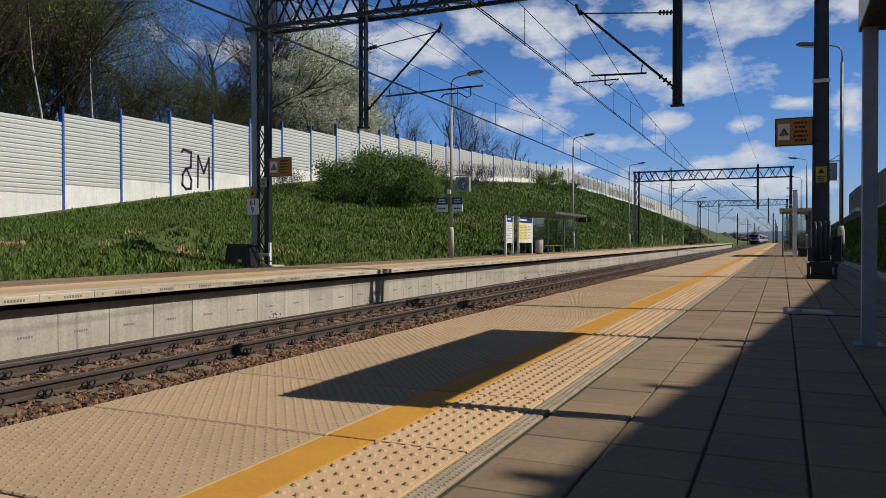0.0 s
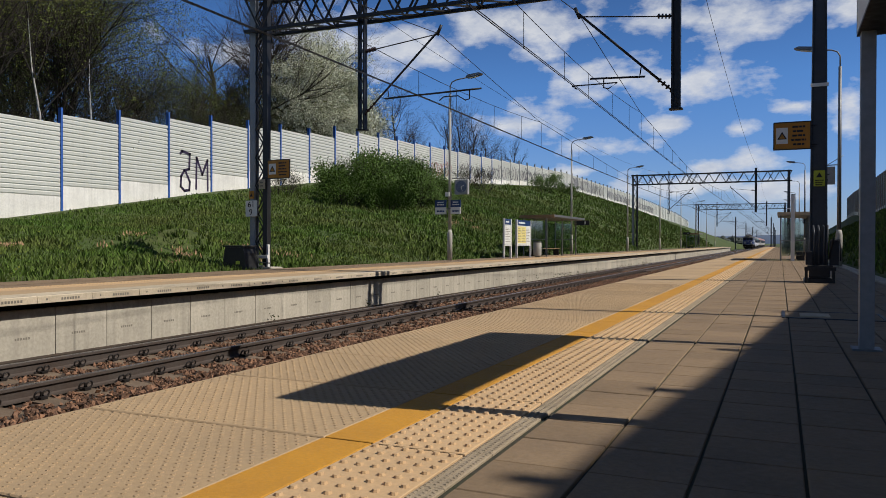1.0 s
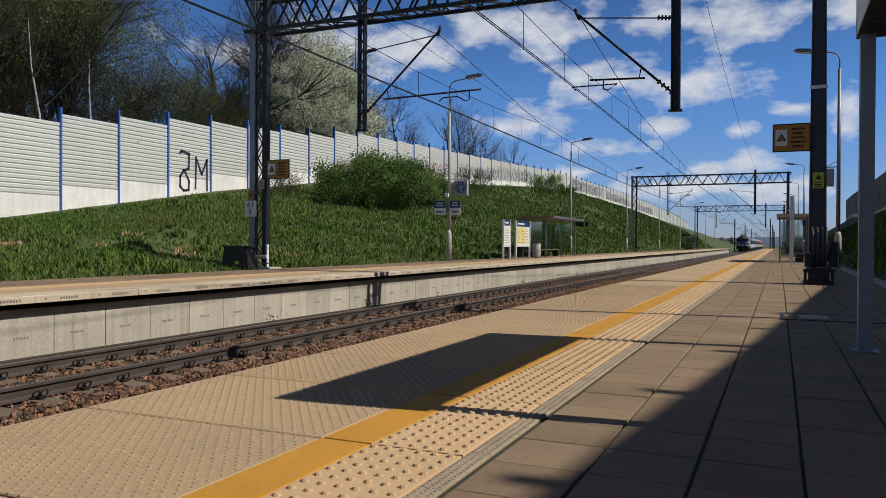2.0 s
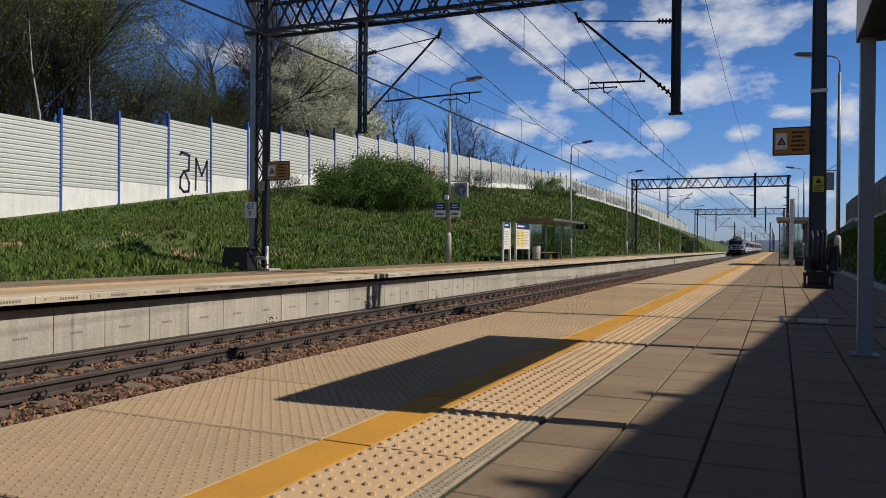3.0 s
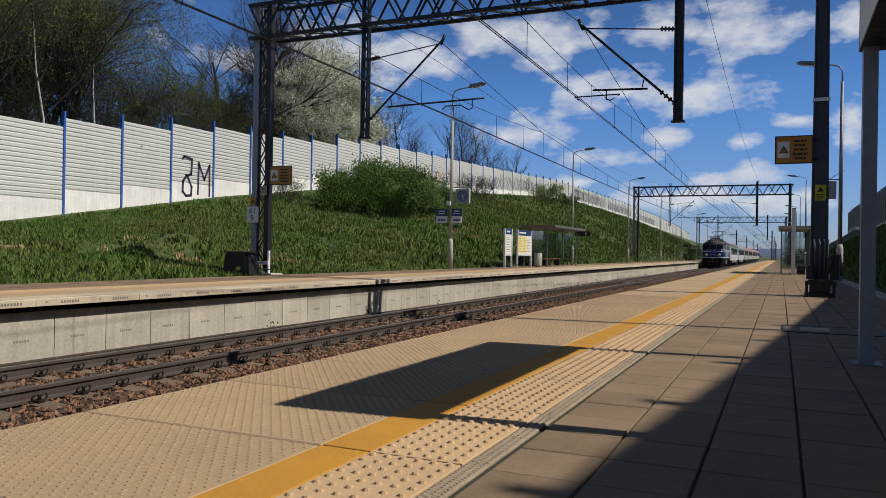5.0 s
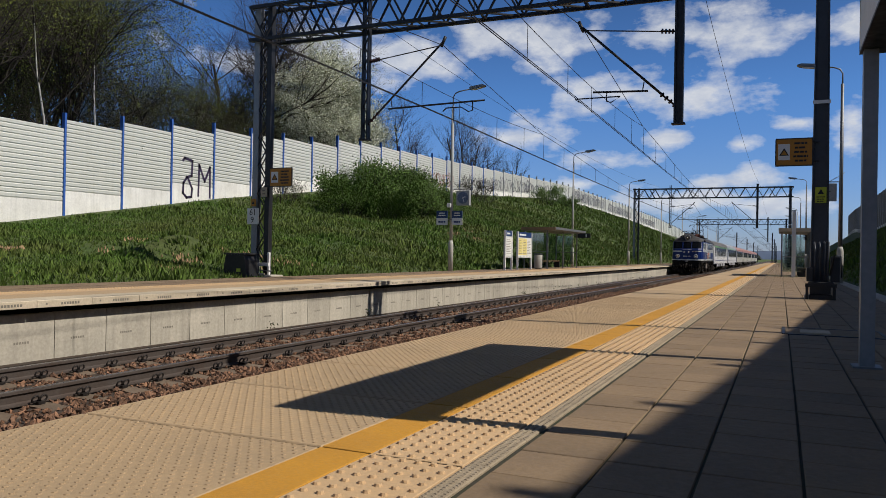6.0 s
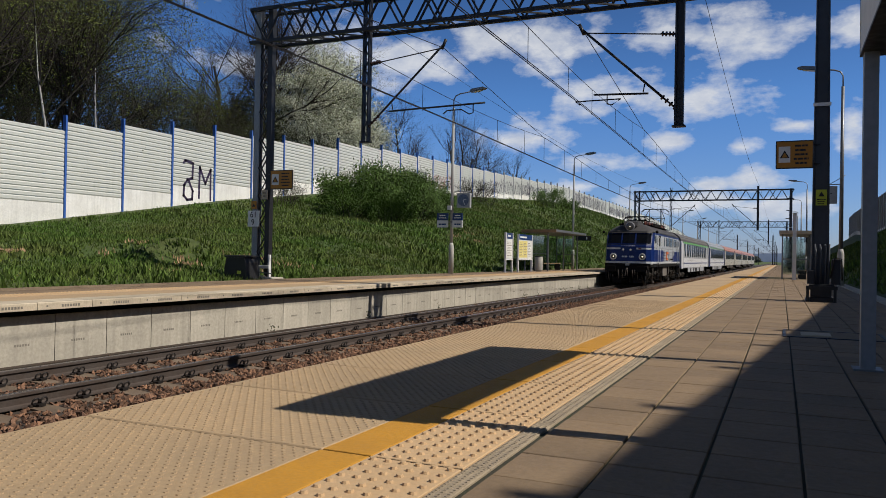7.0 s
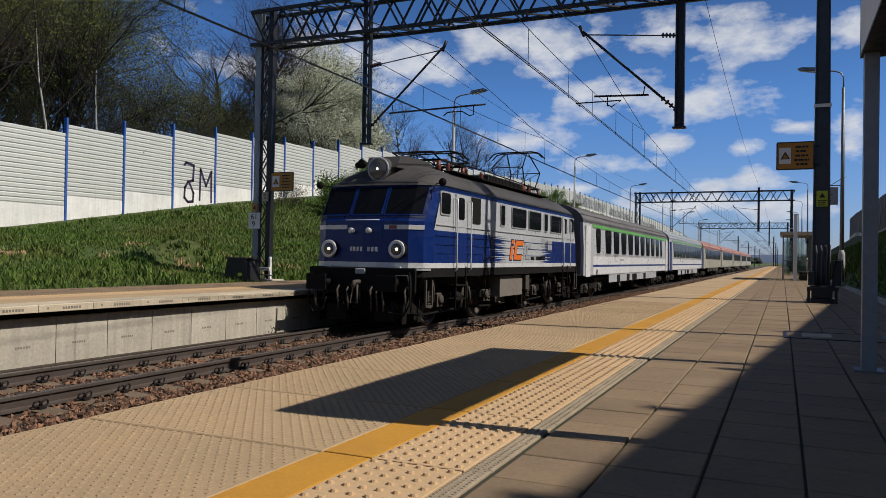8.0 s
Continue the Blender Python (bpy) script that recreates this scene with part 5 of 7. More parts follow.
def loco():
    t = thing("electric_locomotive", "blue and grey electric locomotive with dark roof and round headlights", "locomotive")
    n = len(ring(2))
    side = {3, n - 4}                     # the two long walls
    ends = set(range(n)) - side
    part("underframe", loft(Mesh(), [1.18, 1.40], close=True), T_UNDER, t, "black frame beam")
    body = part("body", loft(Mesh(), [1.40, 2.24]), T_BLUE, t, "glossy dark blue lower body")
    for name, pick in (("cab_front", {0, 1, 2, n - 1, n - 2, n - 3}), ("cab_rear", ends - {0, 1, 2, n - 1, n - 2, n - 3})):
        part(name, loft(Mesh(), [2.24, 2.42, 3.3], pick), T_BLUE, t, "dark blue raked cab end")
    part("upper_wall", loft(Mesh(), [2.24, 3.3], side), T_GREY, t, "pale grey upper side")
    rf = part("roof", loft(Mesh(), [3.3, 3.4, 3.5, 3.58, 3.66, 3.72, 3.78, 3.83, 3.88], close=True, smooth=True), T_ROOF, t, "sooty dark grey roof")
    part("gutter", loft(Mesh(), [3.28, 3.34], out=0.025), T_ROOF, rf)
    part("sill_line", loft(Mesh(), [1.385, 1.50], out=0.008), T_LINE, t, "pale sill stripe")
    part("blue_band", loft(Mesh(), [3.17, 3.285], side, out=0.006), T_BLUE, t, "blue line below the roof")
    # front
    part("windscreen_band", front_pane(-1.36, 1.36, 2.50, 3.27, 0.006), C_NAVY_EDGE, t, "near-black band round the windscreens")
    part("visor", front_pane(-1.38, 1.38, 3.255, 3.30, 0.06, 0.08), T_ROOF, t, "dark eave over the windscreens")
    part("front_sill", front_pane(-1.44, 1.44, 1.33, 1.375, 0.07, 0.09), T_FRAME, t, "worn grey front ledge")
    part("buffer_plate_number", Mesh().box(-0.12, 0.12, -0.12, -0.07, 1.24, 1.36, 0.02), T_FRAME, t, "small grey plate")
    for x0, x1 in ((-1.30, -0.46), (-0.37, 0.37), (0.46, 1.30)):
        part("windscreen", front_pane(x0, x1, 2.58, 3.22, 0.012), T_GLASS, t, "dark windscreen pane")
        fr = Mesh()
        for a, b, c, d in ((x0 - 0.03, x1 + 0.03, 2.55, 2.58), (x0 - 0.03, x1 + 0.03, 3.22, 3.245)):
            g = front_pane(a, b, c, d, 0.022)
            fr.add(g.v, g.f)
        for a, b in ((x0 - 0.03, x0), (x1, x1 + 0.03)):
            g = front_pane(a, b, 2.55, 3.245, 0.022)
            fr.add(g.v, g.f)
        part("windscreen_frame", fr, T_BLUE, t)
        part("wiper", Mesh().tube([(x0 + 0.12, front_y(x0, 2.68) - 0.04, 2.68), (x0 + 0.55 * (x1 - x0), front_y(0.5, 3.0) - 0.04, 2.98)], 0.008, 4), T_UNDER, t)
    for x0, x1 in ((-1.36, -0.45), (0.5, 1.36)):
        part("front_stripe", front_pane(x0, x1, 2.235, 2.335, 0.008), T_LINE, t, "pale grey front stripe")
    part("front_emblem", front_pane(0.62, 0.8, 2.245, 2.325, 0.014), T_RED, t, "small red emblem shape")
    for k in range(8):
        if k != 4:
            part("number_bar", front_pane(-0.36 + k * 0.092, -0.30 + k * 0.092, 1.74, 1.84, 0.008), T_LINE, t, "pale bar of the running number")
    for x in (-0.87, 0.87):
        y = front_y(x, 1.8)
        h = part("headlight", Mesh().lathe([(0.19, y + 0.12), (0.19, y - 0.10), (0.175, y - 0.13)], (x, 0, 1.79), "y", 24), T_UNDER, t, "round headlight housing")
        part("rim", Mesh().lathe([(0.18, y - 0.10), (0.205, y - 0.13), (0.185, y - 0.155), (0.135, y - 0.145)], (x, 0, 1.79), "y", 24), T_CHROME, h, "bright metal rim")
        part("lens", Mesh().lathe([(0.14, y - 0.138), (0.13, y - 0.15), (0.06, y - 0.165)], (x, 0, 1.79), "y", 20), T_LENS, h)
        part("bulb", Mesh().lathe([(0.036, y - 0.166), (0.03, y - 0.185)], (x + 0.02, 0, 1.79), "y", 12), T_LIT, h, "lit warm bulb")
        part("marker_plate", Mesh().box(x - 0.07, x + 0.07, y - 0.1, y - 0.02, 1.30, 1.41), T_LINE, t, "small pale plate")
    part("nose_panel", front_pane(-0.42, 0.42, 2.0, 2.40, 0.02), T_BLUE, t)
    for x in (-0.26, 0.18):
        part("coupler_socket", Mesh().lathe([(0.06, -0.05), (0.07, -0.14), (0.03, -0.16)], (x, 0.03, 2.2), "y", 10), T_CHROME, t, "chrome socket cover")
    part("nose_rail", Mesh().tube([(-0.4, -0.08, 2.44), (0.45, -0.08, 2.44)], 0.012, 5), T_LINE, t)
    tl = part("top_headlight", Mesh().lathe([(0.27, 1.35), (0.29, 0.75), (0.27, 0.66), (0.25, 0.64)], (0, 0, 3.66), "y", 22), T_ROOF, t, "big grey round roof headlight")
    part("lens", Mesh().lathe([(0.25, 0.639), (0.22, 0.62), (0.08, 0.60)], (0, 0, 3.66), "y", 20), T_LENS, tl)
    part("rim", Mesh().lathe([(0.275, 0.68), (0.285, 0.64), (0.26, 0.625), (0.235, 0.632)], (0, 0, 3.66), "y", 24), T_FRAME, tl, "grey lamp rim")
    part("bulb", Mesh().lathe([(0.03, 0.598), (0.025, 0.58)], (0, 0, 3.66), "y", 12), T_LIT, tl, "lit warm bulb")
    part("roof_hatch", Mesh().prism([(0.75, 3.7), (0.95, 3.98), (1.3, 4.03), (2.5, 4.02), (2.9, 3.9), (3.0, 3.75)], -0.42, 0.42, "x"), T_ROOF, t, "rounded roof hatch")
    part("horn", Mesh().tube([(-0.45, 1.1, 3.8), (-0.45, 0.62, 3.82)], 0.03, 8, 0.09).tube([(-0.62, 1.1, 3.78), (-0.62, 0.75, 3.78)], 0.03, 8, 0.075), T_UNDER, t)
    for s in (-1, 1):
        part("mirror", Mesh().tube([(s * 1.4, 0.85, 3.3), (s * 1.6, 0.7, 3.32)], 0.015, 5).lathe([(0.09, 0.68), (0.09, 0.72)], (s * 1.62, 0, 3.32), "y", 12), T_UNDER, t)
    # sides
    for s in (-1, 1):
        def pane(name, y0, y1, z0, z1, mat, label="", o=0.012, parent=t):
            a, b = sorted((s * 1.44, s * (1.462 + o)))
            m = Mesh().pill(a, b, y0, y1, z0, z1, 0.07) if "window" in name else Mesh().box(a, b, y0, y1, z0, z1)
            return part(name, m, mat, parent, label)

        for y0, y1, z0, z1 in ((0.98, 1.5, 2.64, 3.12), (5.0, 5.32, 2.55, 3.1), (5.95, 7.25, 2.55, 3.1), (7.55, 8.8, 2.55, 3.1), (9.2, 9.55, 2.55, 3.1), (9.95, 11.25, 2.55, 3.1), (12.45, 12.95, 2.64, 3.12)):
            w = pane("side_window", y0, y1, z0, z1, T_GLASS, "dark side window with rubber frame", 0.016)
            pane("window_frame", y0 - 0.035, y1 + 0.035, z0 - 0.035, z1 + 0.035, T_FRAME, "grey rubber frame", 0.011, w)
            if y1 - y0 > 1.0:
                pane("window_bar", y0 + 0.03, y1 - 0.03, z0 + 0.36, z0 + 0.38, T_UNDER, "", 0.02, w)
        for y0, y1 in ((1.85, 2.5), (11.45, 12.1)):
            d = pane("door", y0, y1, 1.45, 3.15, T_GREY, "pale grey cab door", 0.01)
            pane("door_lower", y0 + 0.005, y1 - 0.005, 1.51, 2.23, T_BLUE, "", 0.014, d)
            pane("door_window", y0 + 0.14, y1 - 0.14, 2.55, 3.08, T_GLASS, "", 0.018, d)
            for y in (y0 - 0.12, y1 + 0.12):
                part("handrail", Mesh().tube([(s * 1.47, y, 3.05), (s * 1.56, y, 3.0), (s * 1.56, y, 1.35), (s * 1.5, y, 1.3)], 0.018, 6), T_LINE, d, "white handrail")
            for y in (y0 + 0.02, y1 - 0.02):
                part("ladder_rail", Mesh().box(min(s * 1.44, s * 1.49), max(s * 1.44, s * 1.49), y - 0.02, y + 0.02, 0.4, 1.42), T_UNDER, d)
            part("step", Mesh().box(min(s * 1.2, s * 1.5), max(s * 1.2, s * 1.5), y0, y1, 0.62, 0.65).box(min(s * 1.2, s * 1.5), max(s * 1.2, s * 1.5), y0, y1, 0.95, 0.98), T_UNDER, d)
        # plain dark rectangle on the upper side, behind the cab door
        pane("vent_panel", 2.85, 3.45, 2.5, 3.15, T_UNDER, "dark panel behind the cab door", 0.012)
        # livery: grey middle of the lower side, with stripes that fade into the blue ends
        pane("livery_grey", 5.5, 8.8, 1.505, 2.238, T_GREY, "pale grey middle field", 0.006)
        xa, xb = sorted((s * 1.44, s * 1.468))
        for k in range(15):
            z = 1.508 + k * 0.0488
            part("livery_stripe", Mesh().prism([(5.502, z), (5.502, z + 0.046), (4.0 + 0.17 * ((k * 5) % 7), z + 0.023)], xa, xb, "x"), T_GREY, t)
            part("livery_stripe", Mesh().prism([(8.798, z), (8.798, z + 0.046), (9.5 + 0.16 * ((k * 3) % 5), z + 0.023)], xa, xb, "x"), T_GREY, t)
        for z in (1.72, 1.92, 2.12, 2.36):
            pane("body_rib", 0.75, 13.1, z, z + 0.014, T_FRAME if z > 2.2 else T_BLUE, "", 0.016)
        lg = Mesh()
        a, b = sorted((s * 1.47, s * 1.482))
        for y0, y1, z0, z1 in ((5.75, 5.95, 1.6, 2.0), (5.75, 5.95, 2.06, 2.16), (6.1, 6.3, 1.6, 2.16), (6.3, 6.85, 2.02, 2.16), (6.3, 6.8, 1.6, 1.74)):
            lg.box(a, b, y0, y1, z0, z1)
        edge = Mesh()
        for y0, y1, z0, z1 in ((5.72, 5.98, 1.57, 2.03), (5.72, 5.98, 2.035, 2.19), (6.07, 6.33, 1.57, 2.19), (6.33, 6.88, 1.99, 2.19), (6.33, 6.83, 1.57, 1.77)):
            edge.box(min(s * 1.469, s * 1.474), max(s * 1.469, s * 1.474), y0, y1, z0, z1)
        for m in (lg, edge):
            m.v = [(q[0], q[1] + 0.3 * (q[2] - 1.6), q[2]) for q in m.v]
        part("emblem", lg, T_ORANGE, t, "orange slanted operator emblem")
        part("emblem_outline", edge, C_NAVY_EDGE, t, "dark outline of the emblem")
        lg = Mesh()
        for y0, y1, z0, z1 in ((6.95, 7.1, 1.62, 2.1), (7.2, 7.6, 1.95, 2.08), (7.2, 7.35, 1.62, 1.95), (7.35, 7.6, 1.62, 1.72)):
            lg.box(a, b, y0, y1, z0, z1)
        lg.v = [(q[0], q[1] + 0.3 * (q[2] - 1.6), q[2]) for q in lg.v]
        part("emblem_shadow", lg, T_FRAME, t)
        for k in range(12):
            if k != 3:
                part("name_bar", Mesh().box(a, b, 7.75 + k * 0.13, 7.84 + k * 0.13, 1.6, 1.7), T_UNDER, t, "dark bar of the operator name")
        pane("service_hatch", 8.95, 9.25, 2.0, 2.3, T_FRAME, "", 0.01)
        pane("service_hatch", 9.6, 10.1, 1.9, 2.25, T_FRAME, "", 0.01)
        # tank and boxes between the bogies
        part("battery_box", Mesh().box(min(s * 0.6, s * 1.34), max(s * 0.6, s * 1.34), 5.35, 7.35, 0.55, 1.16, 0.03), T_TANK, t, "grey-brown battery box")
        part("air_tank", Mesh().tube([(s * 1.1, 7.55, 0.95), (s * 1.1, 8.4, 0.95)], 0.2, 12), T_UNDER, t)
        part("cable_box", Mesh().box(min(s * 1.2, s * 1.42), max(s * 1.2, s * 1.42), 7.45, 7.8, 0.7, 1.15, 0.02), T_MUD, t)
        for y in (0.9, 2.9, 4.2, 9.6, 11.0, 13.0):
            part("pipe", Mesh().tube([(s * 1.3, y, 1.2), (s * 1.34, y + 0.05, 0.85), (s * 1.2, y + 0.2, 0.5)], 0.022, 6), T_MUD, t)
    bogie(t, 3.25, 3.05, 0.625, True)
    bogie(t, 10.7, 3.05, 0.625, True)
    # ends
    for e, y0 in ((-1, 0.0), (1, LOCO_L)):
        part("buffer_beam", Mesh().box(-1.35, 1.35, min(y0, y0 + e * 0.06) - 0.02, max(y0, y0 + e * 0.06), 0.86, 1.38, 0.02), T_UNDER, t, "black buffer beam")
        for s in (-0.875, 0.875):
            b = part("buffer", Mesh().lathe([(0.11, y0), (0.12, y0 + e * 0.2), (0.085, y0 + e * 0.22), (0.085, y0 + e * 0.5)], (s, 0, 1.06), "y", 14), T_UNDER, t)
            part("buffer_plate", Mesh().box(s - 0.25, s + 0.25, min(y0 + e * 0.5, y0 + e * 0.54), max(y0 + e * 0.5, y0 + e * 0.54), 0.88, 1.24, 0.03), T_UNDER, b)
        part("coupling_hook", Mesh().tube([(0, y0, 1.06), (0, y0 + e * 0.35, 1.06), (0, y0 + e * 0.4, 0.95)], 0.05, 8).tube([(0.05, y0 + e * 0.3, 1.0), (0.08, y0 + e * 0.36, 0.6), (-0.08, y0 + e * 0.36, 0.6), (-0.05, y0 + e * 0.3, 1.0)], 0.025, 6), T_MUD, t)
        for x in (-1.15, -0.55, -0.3, 0.3, 0.45, 0.6, 1.15):
            part("hose", Mesh().tube([(x, y0 + e * 0.04, 1.0), (x + 0.03, y0 + e * 0.22, 0.88), (x + 0.05, y0 + e * 0.2, 0.6), (x + 0.02, y0 + e * 0.12, 0.42)], 0.024, 6), T_MUD, t)
        part("front_pipe", Mesh().tube([(0.62, y0 + e * 0.1, 1.2), (1.2, y0 + e * 0.12, 1.22), (1.25, y0 + e * 0.12, 0.75), (1.1, y0 + e * 0.1, 0.35), (0.72, y0 + e * 0.1, 0.42)], 0.016, 6), T_MUD, t)
        for x in (-0.62, 0.62):
            pl = part("rail_guard", Mesh().box(x - 0.26, x + 0.26, min(y0 + e * 0.02, y0 + e * 0.07), max(y0 + e * 0.02, y0 + e * 0.07), 0.2, 0.55, 0.02), T_UNDER, t)
        for x in (-1, 1):
            part("plough", Mesh().prism([(y0 + e * 0.12, 0.16), (y0 - e * 0.75, 0.16), (y0 - e * 0.95, 0.35), (y0 - e * 0.35, 0.62), (y0 + e * 0.05, 0.62)], x * 1.06 - 0.02, x * 1.06 + 0.02, "x"), T_UNDER, t, "black side plough plate")
            part("air_hose", Mesh().tube([(x * 1.22, y0 + e * 0.06, 1.3), (x * 1.28, y0 + e * 0.14, 1.0), (x * 1.3, y0 + e * 0.2, 0.6), (x * 1.15, y0 + e * 0.22, 0.36), (x * 0.9, y0 + e * 0.2, 0.42), (x * 0.85, y0 + e * 0.12, 0.7)], 0.026, 7), T_UNDER, t)
            part("uncoupling_lever", Mesh().box(x * 1.42 - 0.02, x * 1.42 + 0.02, min(y0 - e * 0.3, y0 - e * 0.36), max(y0 - e * 0.3, y0 - e * 0.36), 0.55, 1.12).box(x * 1.42 - 0.02, x * 1.42 + 0.02, min(y0 - e * 0.62, y0 - e * 0.68), max(y0 - e * 0.62, y0 - e * 0.68), 0.55, 1.12).box(x * 1.42 - 0.02, x * 1.42 + 0.02, min(y0 - e * 0.3, y0 - e * 0.68), max(y0 - e * 0.3, y0 - e * 0.68), 0.52, 0.56), T_MUD, t)
        part("cab_step", Mesh().box(1.05, 1.4, min(y0 - e * 0.1, y0 - e * 0.45), max(y0 - e * 0.1, y0 - e * 0.45), 0.35, 0.38).box(-1.4, -1.05, min(y0 - e * 0.1, y0 - e * 0.45), max(y0 - e * 0.1, y0 - e * 0.45), 0.35, 0.38), T_UNDER, t)
    # roof gear
    for k in range(6):
        part("roof_vent", Mesh().box(-0.62, 0.62, 6.2 + k * 0.52, 6.62 + k * 0.52, 3.9, 4.12, 0.04), T_ROOF, t, "louvred roof vent")
    for x in (-0.55, 0.55):
        bus = Mesh().tube([(x, 3.2, 4.15), (x, 5.9, 4.2), (x * 0.6, 10.4, 4.22)], 0.02, 6)
        part("roof_conductor", bus, T_UNDER, t)
        for y in (3.4, 4.6, 5.8, 9.6, 10.3):
            part("roof_insulator", Mesh().lathe([(0.07, 3.84), (0.05, 3.9), (0.075, 3.95), (0.05, 4.0), (0.07, 4.05), (0.03, 4.14)], (x, y, 0), seg=10), T_RED, t, "red-brown insulator")
    rng = random.Random(44)
    for y in (4.0, 4.5, 5.1, 5.5, 9.3, 9.75, 10.0):
        x = rng.uniform(-0.35, 0.35)
        part("roof_switch", Mesh().box(x - 0.14, x + 0.14, y - 0.12, y + 0.12, 3.85, 4.0 + rng.uniform(0, 0.14), 0.02).tube([(x, y, 4.0), (x + rng.uniform(-0.2, 0.2), y + rng.uniform(-0.1, 0.3), 4.3)], 0.022, 6), T_UNDER, t, "black roof switchgear")
    for y0, y1, x in ((3.0, 4.4, 0.3), (4.3, 5.6, -0.2), (8.9, 9.9, 0.25)):
        part("roof_cable", Mesh().tube([(x, y0, 4.1), (x + 0.05, (y0 + y1) / 2, 4.26), (x - 0.05, y1, 4.12)], 0.018, 6), T_RED, t, "reddish roof cable")
    for k in range(24):
        part("vent_louvre", Mesh().box(0.622, 0.64, 6.23 + k * 0.13, 6.33 + k * 0.13, 3.93, 4.09), T_UNDER, t)
    part("walkway", Mesh().box(0.7, 1.0, 2.8, 11.2, 3.8, 3.83).box(-1.0, -0.7, 2.8, 11.2, 3.8, 3.83), T_UNDER, t)

    def pantograph(yc, top):
        """A diamond frame: four arms, knee bars and the collector head."""
        p = part("pantograph", Mesh().box(-0.6, 0.6, yc - 0.85, yc - 0.78, 4.1, 4.15).box(-0.6, 0.6, yc + 0.78, yc + 0.85, 4.1, 4.15).box(-0.6, -0.54, yc - 0.85, yc + 0.85, 4.1, 4.15).box(0.54, 0.6, yc - 0.85, yc + 0.85, 4.1, 4.15), T_UNDER, t, "dark tubular pantograph")
        mid = 4.15 + (top - 4.15) * 0.48
        ky = 1.25 if top < 5 else 1.0
        for s in (-1, 1):
            for e in (-1, 1):
                part("arm", Mesh().tube([(s * 0.5, yc + e * 0.6, 4.15), (s * 0.55, yc + e * ky, mid), (s * 0.4, yc + e * 0.12, top - 0.05)], 0.022, 6), T_UNDER, p)
        for e in (-1, 1):
            part("knee_bar", Mesh().tube([(-0.55, yc + e * ky, mid), (0.55, yc + e * ky, mid)], 0.016, 6).tube([(-0.5, yc + e * 0.6, 4.15), (0.55, yc + e * ky, mid)], 0.01, 5), T_UNDER, p)
            part("collector_strip", Mesh().tube([(-0.98, yc + e * 0.16, top - 0.22), (-0.8, yc + e * 0.16, top - 0.04), (-0.6, yc + e * 0.16, top), (0.6, yc + e * 0.16, top), (0.8, yc + e * 0.16, top - 0.04), (0.98, yc + e * 0.16, top - 0.22)], 0.022, 6), T_UNDER, p)
        for s in (-1, 1):
            for e in (-1, 1):
                part("insulator", Mesh().lathe([(0.07, 3.83), (0.05, 3.9), (0.08, 3.95), (0.05, 4.0), (0.06, 4.1)], (s * 0.55, yc + e * 0.8, 0), seg=10), T_RED, p, "red-brown insulator")

    pantograph(3.6, 4.42)
    pantograph(10.6, 5.35)
    return t


